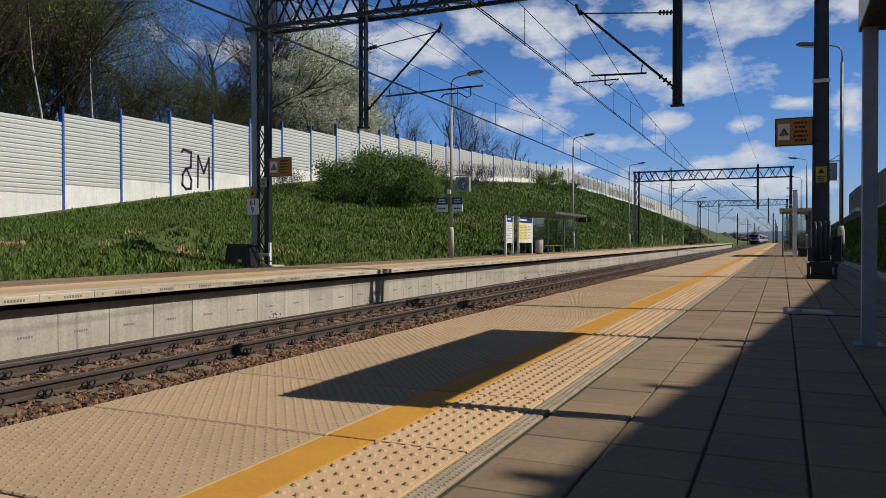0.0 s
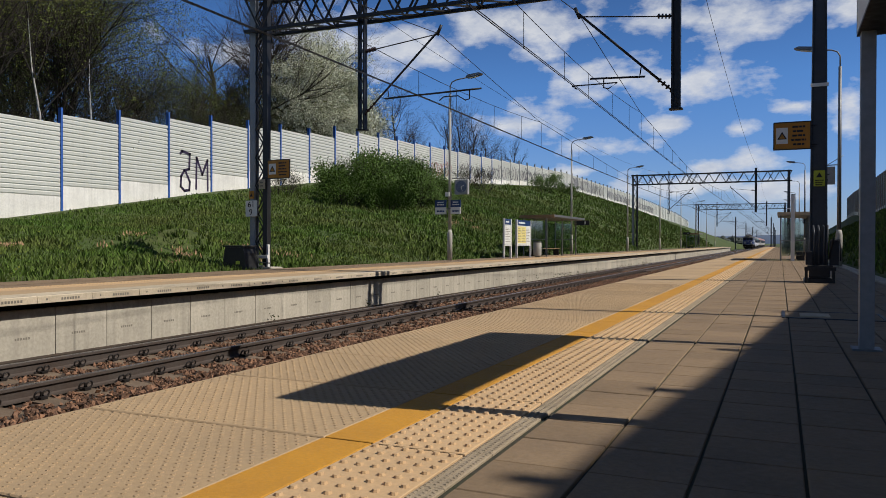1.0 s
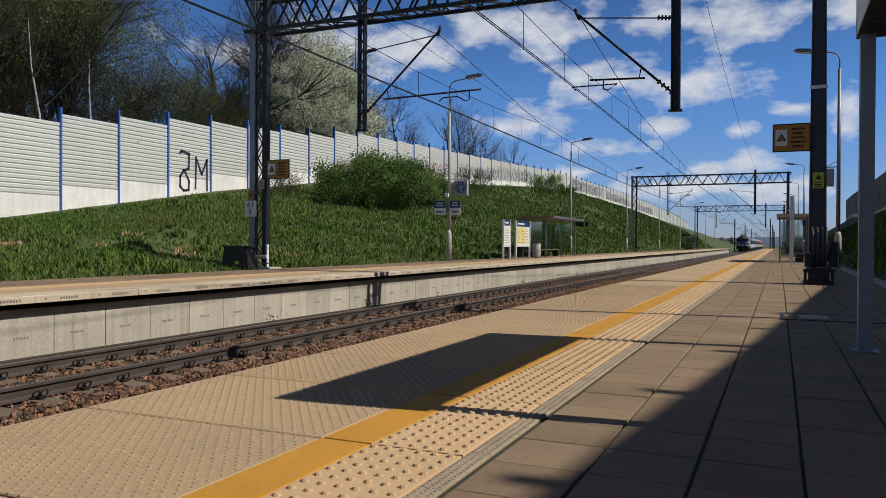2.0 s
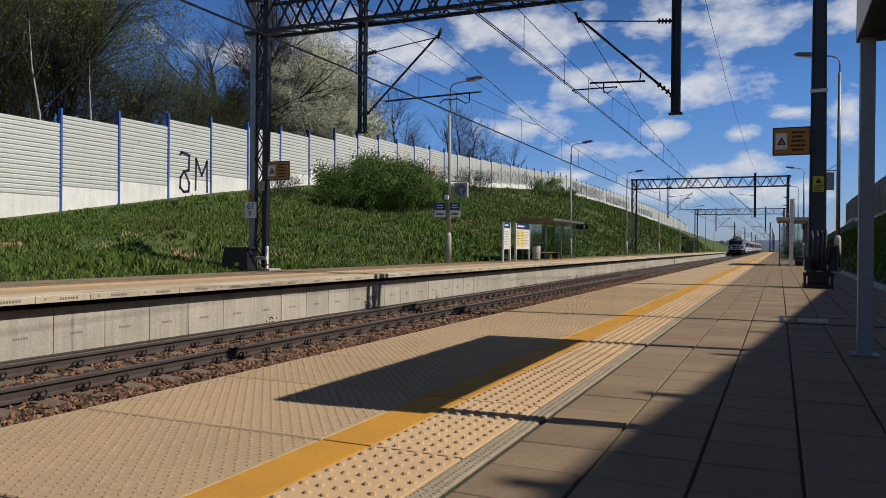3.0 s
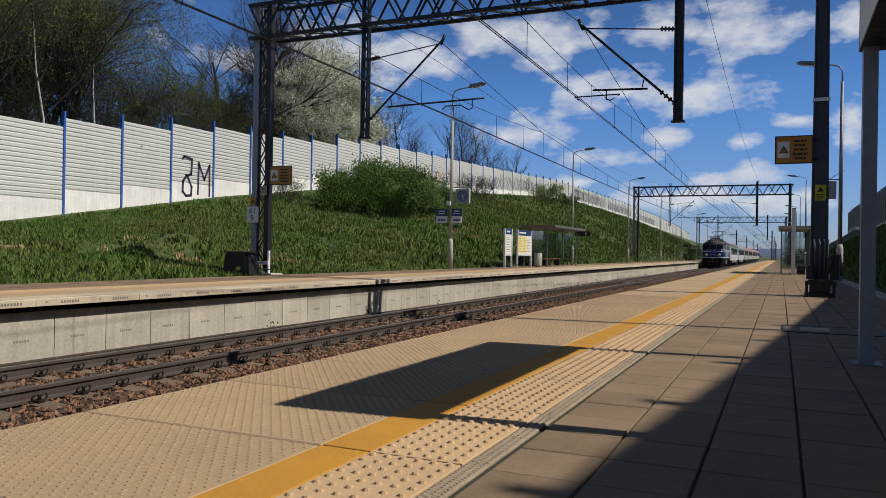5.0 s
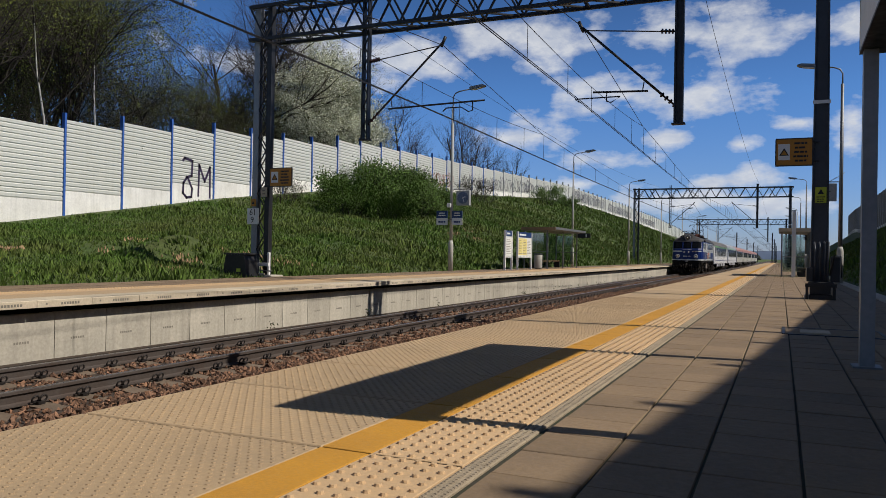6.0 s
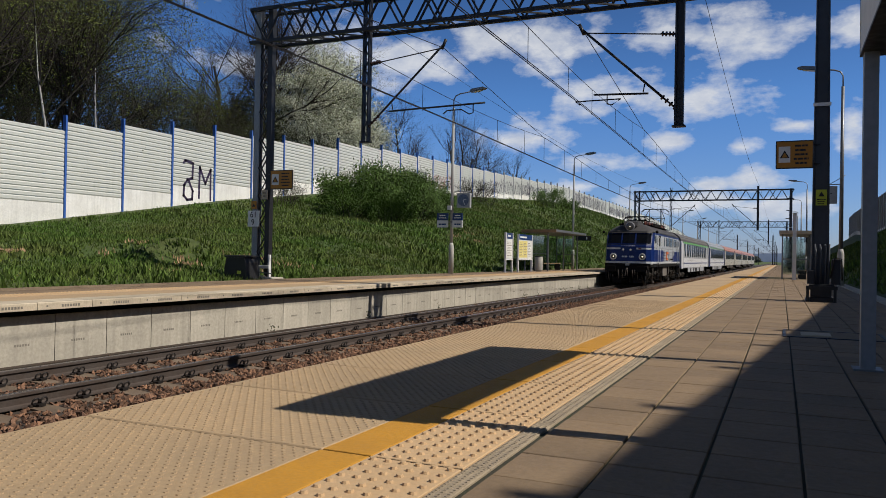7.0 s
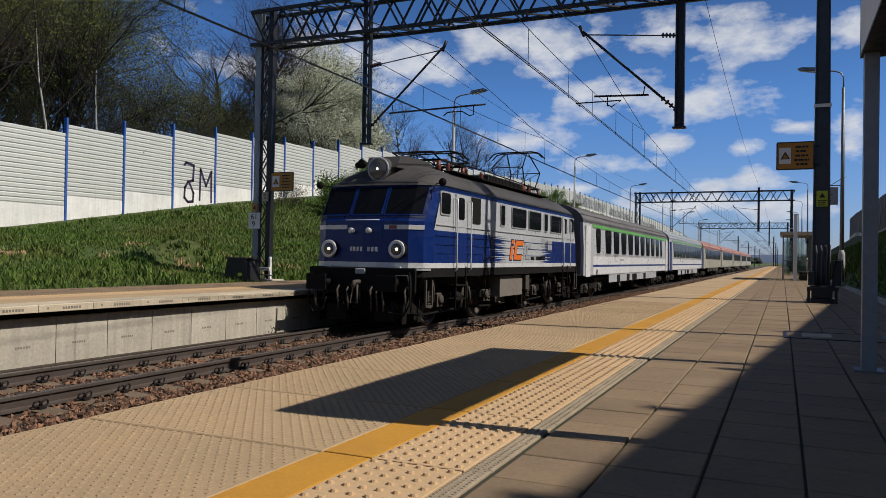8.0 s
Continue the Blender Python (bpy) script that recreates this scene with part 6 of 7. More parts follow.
def coach(style, label):
    L = 24.45
    c = thing("passenger_coach", label, "railway coach", group="coaches of the train")
    wall, low, roof_m = {"a": (C_PALE, C_WHITE, C_ROOF), "b": (C_PALE, C_WHITE, C_ROOFB), "c": (C_BEIGE, C_BEIGE, C_ROOFC)}[style]
    w = 1.42
    part("body", Mesh().prism([(-w, 1.0), (w, 1.0), (w, 2.05), (w - 0.05, 3.12), (-w + 0.05, 3.12), (-w, 2.05)], 0.25, L - 0.25), wall, c, "painted coach body")
    arc = [(math.cos(a) * (w - 0.04), 3.122 + 0.78 * math.sin(a)) for a in np.linspace(0.0, math.pi, 15)]
    rf = part("roof", Mesh().prism(arc, 0.3, L - 0.3), roof_m, c, "curved ribbed roof")
    for k in range(1, 7):
        a = math.pi * k / 7
        x, z = math.cos(a) * (w - 0.03), 3.125 + 0.785 * math.sin(a)
        part("roof_rib", Mesh().box(x - 0.02, x + 0.02, 0.4, L - 0.4, z - 0.02, z + 0.012), roof_m, rf)
    if style != "a":
        for k in range(5):
            part("roof_vent", Mesh().box(-0.25, 0.25, 2.5 + k * 4.6, 3.1 + k * 4.6, 3.88, 3.98, 0.03), roof_m, rf)
    for s in (-1, 1):
        def pane(name, y0, y1, z0, z1, mat, label="", o=0.012, parent=c):
            k = w if z1 <= 2.06 else w - 0.05 * (0.5 * (z0 + z1) - 2.05) / 1.07
            a, b = sorted((s * (k - 0.06), s * (k + o)))
            m = Mesh().pill(a, b, y0, y1, z0, z1, 0.16) if name in ("window", "door_window") else Mesh().box(a, b, y0, y1, z0, z1)
            return part(name, m, mat, parent, label)

        if style in "ab":
            pane("white_band", 1.9, L - 0.3, 1.02, 1.78, C_WHITE, "white lower band", 0.006)
            pane("navy_line", 1.9, L - 0.3, 1.34, 1.43, C_NAVY, "navy line", 0.010)
            pane("green_line", 1.9, L - 0.3, 2.98 if style == "a" else 3.03, 3.11, C_GREEN, "green line under the roof", 0.03)
            for i in range(4):
                pane("class_mark", 6.3, 6.34 + 0.62 * (i % 2 == 0), 1.58 + i * 0.12, 1.61 + i * 0.12, T_RED, "thin red mark", 0.012)
            pane("class_mark", 6.3, 6.36, 1.58, 1.98, T_RED, "thin red mark", 0.0125)
            pane("lettering", 7.6, 8.5, 1.62, 1.70, T_FRAME, "grey bar of lettering", 0.012)
        else:
            pane("red_line", 0.3, L - 0.3, 3.02, 3.12, C_REDR, "red line under the roof", 0.03)
        ny = 11
        for k in range(ny):
            y0 = 2.3 + k * (L - 4.4) / ny
            wd = (1.16 if k not in (0, ny - 1) else 0.74) if style == "a" else 1.64
            g = pane("window", y0 + 0.2, y0 + 0.2 + wd, 1.92, 2.95, T_GLASS, "dark coach window", 0.03)
            pane("window_frame", y0 + 0.14, y0 + 0.26 + wd, 1.86, 1.89, T_FRAME, "", 0.018, g)
        for y0 in (0.55, L - 1.35):
            d = pane("door", y0, y0 + 0.8, 0.95, 3.0, C_WHITE if style == "a" else C_NAVY if style == "b" else C_BEIGE, "coach door", 0.02)
            pane("door_window", y0 + 0.22, y0 + 0.58, 2.1, 2.85, T_GLASS, "", 0.028, d)
        pane("skirt", 5.2, L - 5.2, 0.62, 1.0, C_PALE if style != "c" else T_MUD, "grey underframe skirt", -0.02)
        for y in (7.0, 9.5, 11.0, 11.6, 14.5):
            pane("equipment_box", y, y + 0.7, 0.6, 0.95, T_UNDER, "", -0.005)
    part("underframe", Mesh().box(-1.2, 1.2, 0.3, L - 0.3, 0.85, 1.0), T_UNDER, c)
    # shade at the coach ends is painted as a dark panel over the body
    for y in (0.235, L - 0.249):
        part("end_wall", Mesh().prism([(-1.3, 1.05), (1.3, 1.05), (1.3, 2.05), (1.26, 3.1), (0.8, 3.6), (-0.8, 3.6), (-1.26, 3.1), (-1.3, 2.05)], y, y + 0.014), C_ROOF, c, "end wall panel darkened to stand for shade")
    for y in (0.0, L - 0.25):
        part("gangway", Mesh().box(-0.65, 0.65, y, y + 0.25, 1.05, 3.25, 0.04), T_UNDER, c, "dark rubber gangway")
    bogie(c, 3.1, 2.5, 0.46, False)
    bogie(c, L - 3.1, 2.5, 0.46, False)
    return c


LOCO = loco()
COACHES = [coach("a", "white and grey coach with green line and dark ribbed roof"), coach("b", "grey coach with green line and pale roof")]
COACHES += [coach("c", "beige coach with red line under the roof")]
for k in range(4):
    COACHES.append(copy_thing(COACHES[2], pose(0, 0, 0)))


# ---- plants ----
M_BARK = material("bark_dark", (0.026, 0.021, 0.017), 0.9, vary=0.35, coarse=2, fine=20, fixed=False)
M_TWIG = material("twig_brown", (0.036, 0.027, 0.021), 0.9, vary=0.35, coarse=1, fine=8, fixed=False, each=0.25)
M_BIRCH = material("birch_bark", (0.50, 0.48, 0.44), 0.8, vary=0.35, coarse=3, fine=14, fixed=False, tint=(0.12, 0.11, 0.1))
M_SPRING = material("young_leaf", (0.15, 0.18, 0.03), 0.7, vary=0.35, coarse=0.8, fine=5, fixed=False, island=0.4, spec=0.2)
M_OLIVE = material("olive_leaf", (0.045, 0.055, 0.016), 0.75, vary=0.4, coarse=0.6, fine=4, fixed=False, island=0.5, spec=0.2)
M_BLOSSOM = material("white_blossom", (0.62, 0.64, 0.50), 0.8, vary=0.2, coarse=0.8, fine=5, fixed=False, island=0.35, spec=0.2)
M_BUSH = material("bush_leaf", (0.068, 0.125, 0.018), 0.65, vary=0.4, coarse=0.9, fine=5, fixed=False, island=0.5, spec=0.25)
M_FIR = material("dark_needle", (0.014, 0.022, 0.010), 0.8, vary=0.4, fixed=False, island=0.4)


class Grower:
    """Grows a trunk with forking limbs and fine twigs; keeps the twig ends for leaves."""

    def __init__(self, seed):
        self.r, self.leader = random.Random(seed), False
        self.stem, self.limb, self.twig, self.tips = Mesh(), Mesh(), Mesh(), []

    def grow(self, p, d, length, rad, level, up, wild):
        r = self.r
        n = 4 if level < 2 else 3 if level < 3 else 2 if level == 3 else 1
        pts, q = [p], d.copy()
        for k in range(n):
            q = (q + Vector((r.gauss(0, 1), r.gauss(0, 1), r.gauss(0, 1))) * wild + Vector((0, 0, up))).normalized()
            pts.append(pts[-1] + q * (length / n))
        m = self.stem if level == 0 else self.limb if level < 3 else self.twig
        m.tube(pts, rad, 7 if level == 0 else 5 if level == 1 else 3, rad * (0.15 if self.leader and level == 0 else 0.45 if level < 3 else 0.3), caps=False)
        if level >= self.deep:
            self.tips += [(a, q) for a in pts[1:]]
            return
        count = self.forks[level]
        for k in range(count):
            u = r.uniform(0.3 if level else self.clear, 1.0)
            i = min(n - 1, int(u * n))
            at = pts[i].lerp(pts[i + 1], u * n - i)
            side = q.orthogonal().normalized()
            side.rotate(Matrix.Rotation(r.uniform(0, 6.2832), 3, q))
            a = r.uniform(self.angle[0], self.angle[1])
            dn = (q * math.cos(a) + side * math.sin(a)).normalized()
            self.grow(at, dn, length * r.uniform(0.42, 0.68) * (1.15 - 0.45 * u if level == 0 else 1), rad * (0.50 if level else 0.42) * (1.15 - 0.6 * u), level + 1, up, wild)
        if level or self.leader:
            self.grow(pts[-1], q, length * 0.55, rad * 0.45, level + 1, up, wild)


def leaves(m, tips, per, size, spread, rng):
    for p, d in tips:
        for k in range(per):
            c = p + Vector((rng.gauss(0, spread), rng.gauss(0, spread), rng.gauss(0, spread)))
            a = Vector((rng.gauss(0, 1), rng.gauss(0, 1), rng.gauss(0, 1))).normalized() * size * rng.uniform(0.6, 1.3)
            b = a.orthogonal().normalized() * size * 0.6
            m.v += [tuple(c - a * 0.5), tuple(c + b * 0.5), tuple(c + a * 0.5), tuple(c - b * 0.5)]
            j = len(m.v) - 4
            m.f.append((j, j + 1, j + 2, j + 3))
            m.s.append(False)


def plain(mesh, name, mat):
    me = bpy.data.meshes.new(name)
    me.from_pydata(mesh.v, [], mesh.f)
    me.polygons.foreach_set("use_smooth", mesh.s)
    me.materials.append(mat)
    return me


SPROUTS = []                      # twig ends of each kind of tree


def tree(name, label, seed, h, forks, clear, angle, up, wild, deep, bark, leaf=None, per=0, size=0.1, spread=0.2, thick=0.017):
    g = Grower(seed)
    g.forks, g.clear, g.angle, g.deep, g.leader = forks, clear, angle, deep, bark is M_BIRCH
    g.grow(Vector((0, 0, -0.4)), Vector((0, 0, 1)), h * 0.8, h * thick, 0, up, wild)
    t = thing(name, label, "tree", group="trees behind the barrier")
    tr = part("trunk", plain(g.stem, "trunk", bark), bark, t, "tapered trunk")
    part("limb_fork", plain(g.limb, "limb_fork", M_BARK), M_BARK, t, kind="stuff")
    part("twig_spray", plain(g.twig, "twig_spray", M_TWIG), M_TWIG, t, kind="stuff")
    SPROUTS.append(g.tips)
    if leaf:
        m = Mesh()
        leaves(m, g.tips, per, size, spread, random.Random(seed + 1))
        part("crown", plain(m, "crown", leaf), leaf, t, kind="stuff")
    return t


def plant(proto, spots, tilt=0.0):
    """The first spot takes the tree itself, the others take copies."""
    for k, (x, y, s, a) in enumerate(spots):
        m = pose(x, y, ground_z(x, y) - 0.1, tilt * math.cos(a), tilt * (1.0 + 0.4 * math.sin(a)), a)
        if k == 0:
            proto.scale = (s, s, s)
            proto.matrix_basis = m @ Matrix.Diagonal((s, s, s, 1))
        else:
            c = copy_thing(proto, m)
            c.scale = (s, s, s)


def wood():
    rng = random.Random(21)
    bare = tree("bare_tree", "tall leafless tree with fine dark branches behind the barrier", 3, 15, [11, 6, 5, 4], 0.25, (0.45, 0.95), 0.05, 0.12, 4, M_BARK)
    bare2 = tree("bare_tree", "tall leafless tree with spreading grey-brown crown", 8, 15, [12, 6, 5, 4], 0.2, (0.35, 0.8), 0.07, 0.13, 4, M_BARK)
    young = tree("budding_tree", "slender tree with thin yellow-green spring leaves", 5, 15, [14, 6, 5, 2], 0.15, (0.4, 0.9), 0.04, 0.12, 4, M_BARK, M_SPRING, 3, 0.13, 0.22, 0.011)
    birch = tree("birch_tree", "white-stemmed birch with sparse drooping twigs", 6, 15, [9, 5, 5, 3], 0.45, (0.3, 0.8), 0.03, 0.15, 4, M_BIRCH, M_SPRING, 3, 0.11, 0.2, 0.0085)
    thick = tree("thicket_tree", "dense dark scrubby tree full of twigs", 9, 10, [13, 7, 5], 0.05, (0.5, 1.1), 0.05, 0.16, 3, M_BARK, M_OLIVE, 2, 0.15, 0.3, 0.012)
    bloom = tree("blossom_tree", "broad tree covered with white spring blossom", 4, 13, [14, 7, 5, 3], 0.12, (0.4, 1.0), 0.06, 0.14, 4, M_BARK, M_BLOSSOM, 11, 0.17, 0.17, 0.014)
    m = Mesh()
    leaves(m, SPROUTS[-1], 4, 0.15, 0.22, random.Random(77))
    part("foliage", plain(m, "foliage", M_SPRING), M_SPRING, bloom, "yellow-green young leaves", kind="stuff")
    small = tree("round_tree", "small leafless tree with a rounded twiggy crown", 11, 11, [11, 6, 6, 3], 0.12, (0.4, 0.95), 0.09, 0.12, 4, M_BARK, None)
    plant(bare, [(-44, 59, 1.1, 10), (-42.5, 50.5, 0.62, 80), (-47, 69, 1.1, 200), (-45, 57.5, 1.0, 120), (-46, 75, 1.0, 60), (-53, 41.5, 0.95, 300), (-61, 43, 1.1, 20), (-44, 30, 1.0, 150), (-44, 78, 0.85, 95), (-45, 70.5, 0.86, 15), (-44.5, 66, 0.86, 215)])
    plant(bare2, [(-46, 62, 1.0, 0), (-43, 54, 0.62, 140), (-58, 42.5, 1.05, 220), (-54, 40, 1.1, 70), (-42, 36, 0.95, 310), (-48, 33, 1.05, 20), (-65, 46, 1.2, 160), (-47, 66, 1.0, 260), (-45, 26, 1.0, 200), (-56, 32, 1.1, 15)])
    plant(young, [(-41, 37, 0.82, 0), (-46, 39, 0.95, 90), (-44, 37.6, 0.85, 170), (-48.5, 40.5, 0.9, 30), (-41, 33, 0.95, 250), (-44, 37, 1.0, 210), (-39, 28, 0.9, 130), (-49, 38.5, 1.05, 310), (-54, 42, 1.0, 10), (-54, 36, 1.25, 77), (-50, 33, 1.2, 177), (-47, 40, 1.1, 277), (-39.5, 43.5, 0.62, 55), (-40, 46, 0.5, 155)])
    plant(birch, [(-36.6, 32.0, 0.9, 0), (-36.8, 34.2, 0.8, 130), (-37, 27, 0.9, 240)], 9.0)
    plant(bloom, [(-41, 66.0, 0.84, 0), (-42, 70.5, 0.78, 120), (-39, 63.0, 0.66, 220), (-38.5, 67.5, 0.6, 300), (-37.5, 65, 0.45, 40), (-37.5, 70, 0.45, 70), (-40, 73.5, 0.6, 200)])
    plant(small, [(-46, 96, 1.05, 0), (-44, 113.5, 0.98, 90), (-46, 122, 0.95, 200), (-44, 141, 0.75, 300), (-47, 117, 1.0, 40), (-45, 126, 0.7, 150), (-48, 104, 0.6, 220), (-50, 90, 0.7, 20), (-43, 84, 0.55, 60)])
    spots = [(-38.0 - rng.uniform(0, 4), 16 + k * 1.9 + rng.uniform(-0.6, 0.6), rng.uniform(0.6, 0.9) if k < 14 else rng.uniform(0.4, 0.6), rng.uniform(0, 360)) for k in range(33)]
    spots += [(-46 - rng.uniform(0, 8), 16 + k * 2.3 + rng.uniform(-0.8, 0.8), rng.uniform(0.85, 1.3), rng.uniform(0, 360)) for k in range(13)]
    spots += [(-45 - rng.uniform(0, 4), 47 + k * 2.6 + rng.uniform(-0.8, 0.8), rng.uniform(0.5, 0.75), rng.uniform(0, 360)) for k in range(12)]
    spots += [(-58 - rng.uniform(0, 8), 22 + k * 3.2, rng.uniform(1.2, 1.7), rng.uniform(0, 360)) for k in range(10)]
    spots += [(-43 - rng.uniform(0, 5), 78 + k * 6, rng.uniform(0.28, 0.42), rng.uniform(0, 360)) for k in range(9)]
    spots += [(-37.0 - rng.uniform(0, 3), 36 + k * 2.2 + rng.uniform(-0.5, 0.5), rng.uniform(0.36, 0.52), rng.uniform(0, 360)) for k in range(15)]
    spots += [(-44 - rng.uniform(0, 6), 44 + k * 1.5 + rng.uniform(-0.5, 0.5), rng.uniform(0.6, 0.85), rng.uniform(0, 360)) for k in range(18)]
    plant(thick, spots)
    fir = tree("dark_evergreen", "dark dense evergreen behind the barrier", 14, 12, [16, 7, 5], 0.05, (0.7, 1.2), 0.02, 0.12, 3, M_BARK, M_FIR, 16, 0.32, 0.35)
    plant(fir, [(32.0, 120, 1.5, 0), (30.5, 108, 1.4, 100), (32.5, 134, 1.3, 200)])


wood()


def bush(seed, h, name="bush", label="dense green leafy bush on the grass slope", leaf=None, per=5, size=0.13):
    g = Grower(seed)
    g.forks, g.clear, g.angle, g.deep = [7, 6, 5], 0.02, (0.35, 1.1), 3
    for k in range(9):
        a = k * 0.7
        g.grow(Vector((0.5 * math.cos(a), 0.5 * math.sin(a), -0.1)), Vector((0.55 * math.cos(a), 0.55 * math.sin(a), 1)).normalized(), h * 0.62, 0.03, 1, 0.04, 0.15)
    b = thing(name, label, "bush", group="bushes on the bank")
    part("stem", plain(g.limb, "stem", M_BARK), M_BARK, b)
    part("twig_spray", plain(g.twig, "twig_spray", M_TWIG), M_TWIG, b, kind="stuff")
    if leaf:
        m = Mesh()
        leaves(m, g.tips, per, size, 0.16, random.Random(seed + 5))
        part("crown", plain(m, "crown", leaf), leaf, b, kind="stuff")
    return b


def bushes():
    a = bush(31, 2.6, leaf=M_BUSH, per=13, size=0.12)
    plant(a, [(-25.5, 50.0, 1.45, 0), (-25.0, 53.5, 1.4, 70), (-24.0, 51.5, 1.25, 130), (-25.0, 47.0, 1.05, 220), (-24.5, 57.0, 1.2, 300), (-23.2, 54.2, 1.1, 20), (-24.5, 60.5, 0.75, 110),
              (-26.5, 57.0, 1.2, 200), (-23.0, 49.0, 0.85, 250), (-25.5, 64.0, 0.7, 10), (-24.0, 62.0, 0.6, 100), (-26.0, 67.0, 0.6, 190), (-22.6, 57.5, 0.8, 60), (-29.5, 113, 1.15, 40), (-28.5, 121, 0.8, 200), (-27, 61, 0.7, 0)])
    s = bush(37, 2.4, "bare_shrub", "thin leafless shrub in front of the barrier", M_OLIVE, 1, 0.1)
    plant(s, [(-29.5, 45.3, 0.95, 0), (-30.5, 46.6, 0.7, 80), (-30.5, 60.5, 1.35, 150), (-30, 66, 1.3, 220), (-30.5, 83, 1.2, 10), (-30.5, 87, 1.1, 300), (-28, 82, 0.8, 120), (-29, 72, 0.7, 260), (-31, 57, 1.1, 30)])


bushes()


def grass():
    """Tufts of blades over the banks."""
    rng = np.random.default_rng(9)
    vs, fs, k = [], [], 0
    spans = ((26000, -31.8, -11.1, 8, 36, 0.20), (30000, -31.8, -11.1, 34, 90, 0.27), (14000, -31.8, -11.1, 88, 190, 0.4), (14000, 6.0, 13.8, 8, 110, 0.25))
    for count, x0, x1, y0, y1, h in spans:
        for x, y in zip(rng.uniform(x0, x1, count), rng.uniform(y0, y1, count)):
            z = ground_z(x, y) - 0.02
            clump = 0.55 + 0.9 * abs(noise.noise((x * 0.35, y * 0.35, 2.0)))
            for b in range(3):
                a, t = rng.uniform(0, 6.28), rng.uniform(0.6, 1.4) * h * clump
                w = t * 0.22
                c, s = math.cos(a), math.sin(a)
                ox, oy = rng.normal(0, h * 0.4, 2)
                lean = rng.normal(0, 0.35, 2) * t
                vs += [(x + ox - s * w, y + oy + c * w, z), (x + ox + s * w, y + oy - c * w, z), (x + ox + lean[0], y + oy + lean[1], z + t)]
                fs.append((k, k + 1, k + 2))
                k += 3
    ob = new("grass", raw("grass", vs, fs, M_GRASS))
    tagged(ob, "short uneven green grass on the cutting slopes", "grass", kind="stuff")


grass()


def weeds():
    w = Mesh()
    rng = random.Random(2)
    for k in range(30):
        y = rng.uniform(9, 70)
        x = OPP_EDGE - 0.14 + rng.uniform(0, 0.14)
        tips = [(Vector((x + rng.gauss(0, 0.04), y + rng.gauss(0, 0.06), RAIL - 0.12 + rng.uniform(0, 0.2))), Vector((0, 0, 1))) for _ in range(7)]
        leaves(w, tips, 2, 0.05, 0.03, rng)
    ob = new("weeds", plain(w, "weeds", M_OLIVE))
    tagged(ob, "small weeds at the foot of the platform wall", "weeds", kind="stuff")
    d = Mesh()
    for k in range(500):
        x, y = rng.uniform(-28, -11.3), rng.uniform(9, 120)
        z = ground_z(x, y) + 0.1
        leaves(d, [(Vector((x, y, z)), Vector((0, 0, 1)))], 5, 0.09, 0.12, rng)
    e = Mesh()
    for k in range(26):
        x, y = rng.uniform(-22, -13), rng.uniform(14, 26) if k < 12 else rng.uniform(50, 110)
        for _ in range(30):
            a, b = x + rng.gauss(0, 0.28), y + rng.gauss(0, 0.35)
            q = rng.uniform(0.04, 0.09)
            h = ground_z(a, b)
            e.add([(a - q, b, h - 0.03), (a + q * 0.7, b - q, h - 0.03), (a + q * 0.6, b + q, h - 0.03), (a, b, h + 0.10 + q)], [(0, 1, 3), (1, 2, 3), (2, 0, 3)])
    M_EARTH = material("bare_earth", (0.30, 0.20, 0.11), 0.95, vary=0.35, coarse=3, fine=20, island=0.3)
    tagged(new("bare_earth", plain(e, "bare_earth", M_EARTH)), "crumbly patches of bare brown earth in the grass", "earth", kind="stuff")
    ob = new("wild_flowers", plain(d, "wild_flowers", M_SPRING))
    tagged(ob, "pale tufts and dry stalks in the grass", "grass", kind="stuff")


weeds()


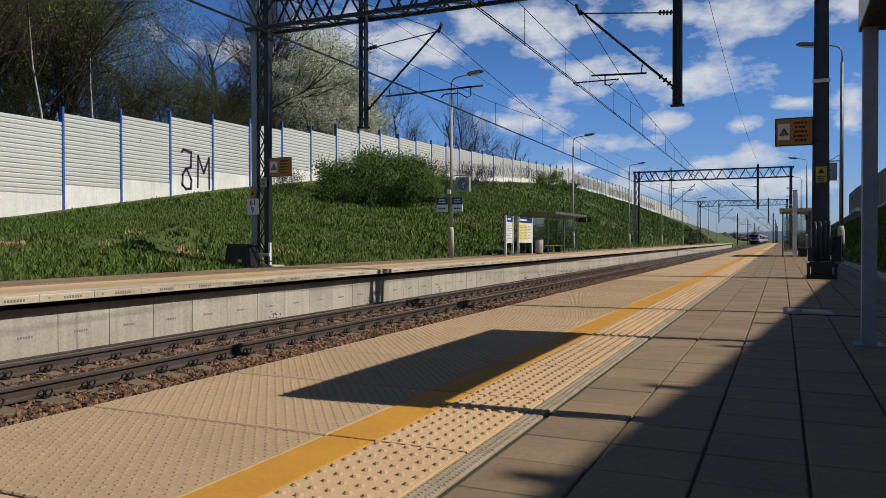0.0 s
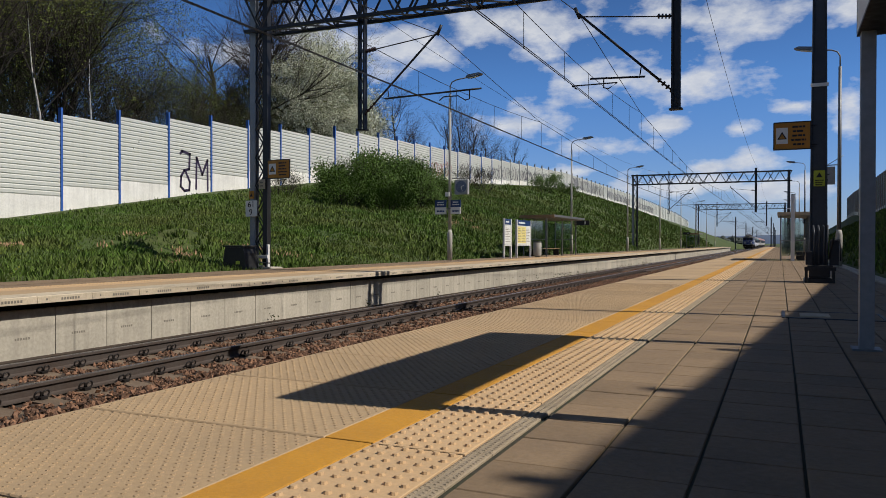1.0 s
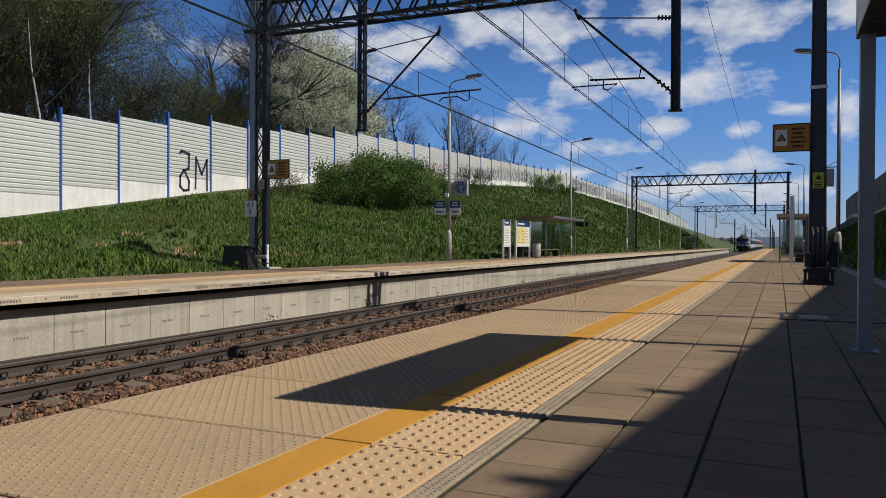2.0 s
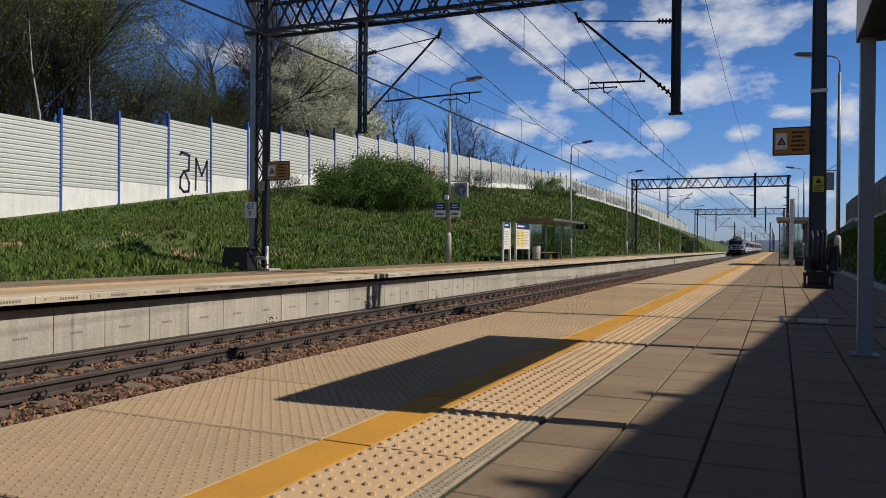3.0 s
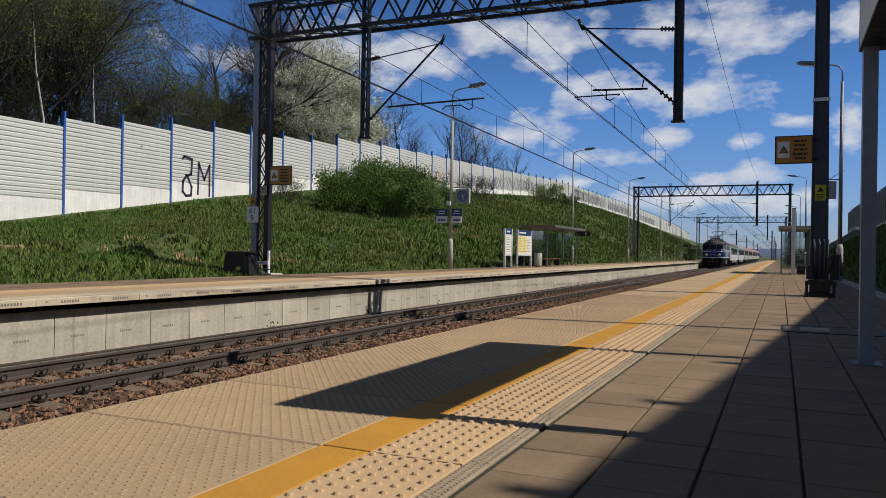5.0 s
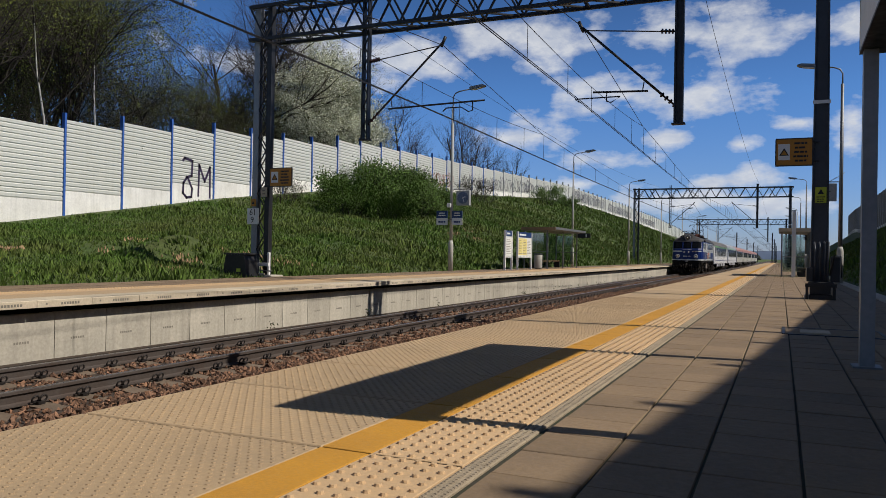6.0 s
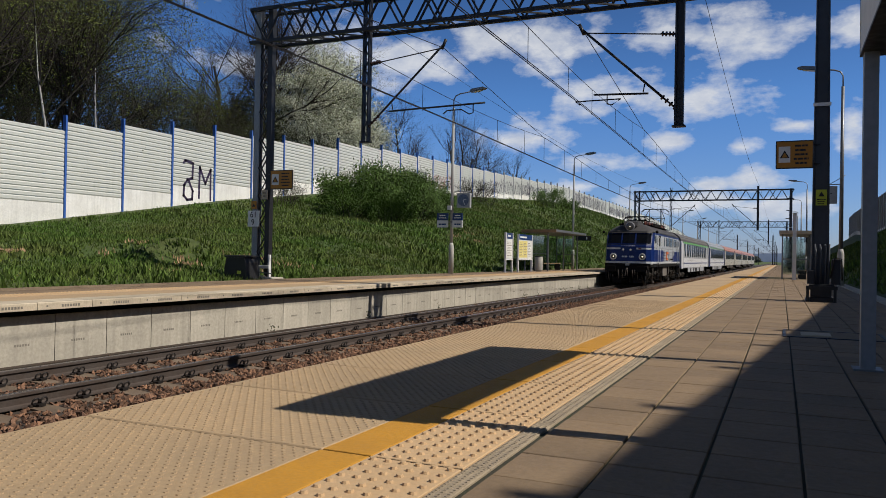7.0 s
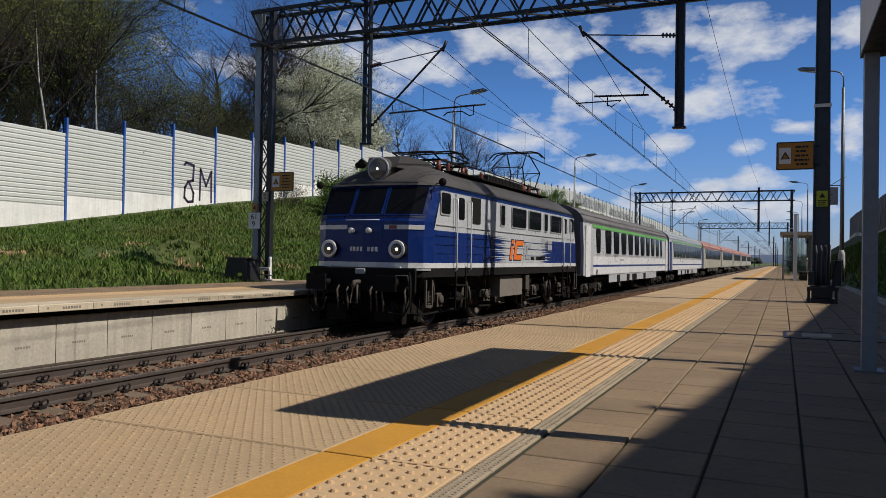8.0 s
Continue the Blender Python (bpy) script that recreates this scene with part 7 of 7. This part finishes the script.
def distance():
    """A far belt of trees and low haze-tinted blue hills beyond the end of the cutting."""
    rng = random.Random(7)
    far = material("far_wood", (0.05, 0.06, 0.05), 0.95, vary=0.4, coarse=0.02, fine=0.2, island=0.35)
    m = Mesh()
    for k in range(1500):
        y = rng.uniform(520, 900)
        x = rng.uniform(-420, 200)
        if abs(x + 4) < 14:
            continue
        s, h = rng.uniform(2, 5), rng.uniform(4, 10) * (0.7 if x > -80 else 1.0)
        z = ground_z(x, y)
        n = 6
        v = []
        for zz, q in ((0, 0.5), (h * 0.35, 1.0), (h * 0.75, 0.7)):
            v += [(x + s * q * math.cos(i * 6.2832 / n) * rng.uniform(0.7, 1.2), y + s * q * math.sin(i * 6.2832 / n), z + zz * rng.uniform(0.85, 1.15)) for i in range(n)]
        v.append((x, y, z + h))
        f = [(j * n + i, j * n + (i + 1) % n, (j + 1) * n + (i + 1) % n, (j + 1) * n + i) for j in range(2) for i in range(n)] + [(2 * n + i, 2 * n + (i + 1) % n, 3 * n) for i in range(n)]
        m.add(v, f)
    ob = new("far_woods", plain(m, "far_woods", far))
    tagged(ob, "distant belt of bare woodland on the horizon", "woodland", kind="stuff")
    # distance haze is painted into the hills as a blue base colour
    hill = material("far_hills_haze_blue", (0.10, 0.14, 0.22), 1.0, vary=0.2, coarse=0.002, fine=0.01)
    v, f = [], []
    xs = np.linspace(-2600, 2200, 60)
    for x in xs:
        h = 38 + 26 * noise.noise((x * 0.0012, 0.3, 0)) + 10 * noise.noise((x * 0.006, 2, 0))
        v += [(x, 3600, -5), (x, 3650, h), (x, 4100, -5)]
    for k in range(len(xs) - 1):
        f += [(k * 3, k * 3 + 3, k * 3 + 4, k * 3 + 1), (k * 3 + 1, k * 3 + 4, k * 3 + 5, k * 3 + 2)]
    tagged(new("backdrop", raw("backdrop", v, f, hill, True)), "low hills on the horizon, with haze painted in as blue", "hills", kind="structure")


distance()


# ---- what moves ----
def motions():
    """The train runs along the far track towards the camera at a steady 32 m/s."""
    steps = [0.5 * k for k in range(17)]
    nose = lambda t: 14.75 + 32.05 * (8.0 - t)
    walk(LOCO, [(t, pose(TRACKS[0], nose(t), RAIL)) for t in steps])
    for k, c in enumerate(COACHES):
        walk(c, [(t, pose(TRACKS[0], nose(t) + 14.55 + 24.85 * k, RAIL)) for t in steps])


motions()
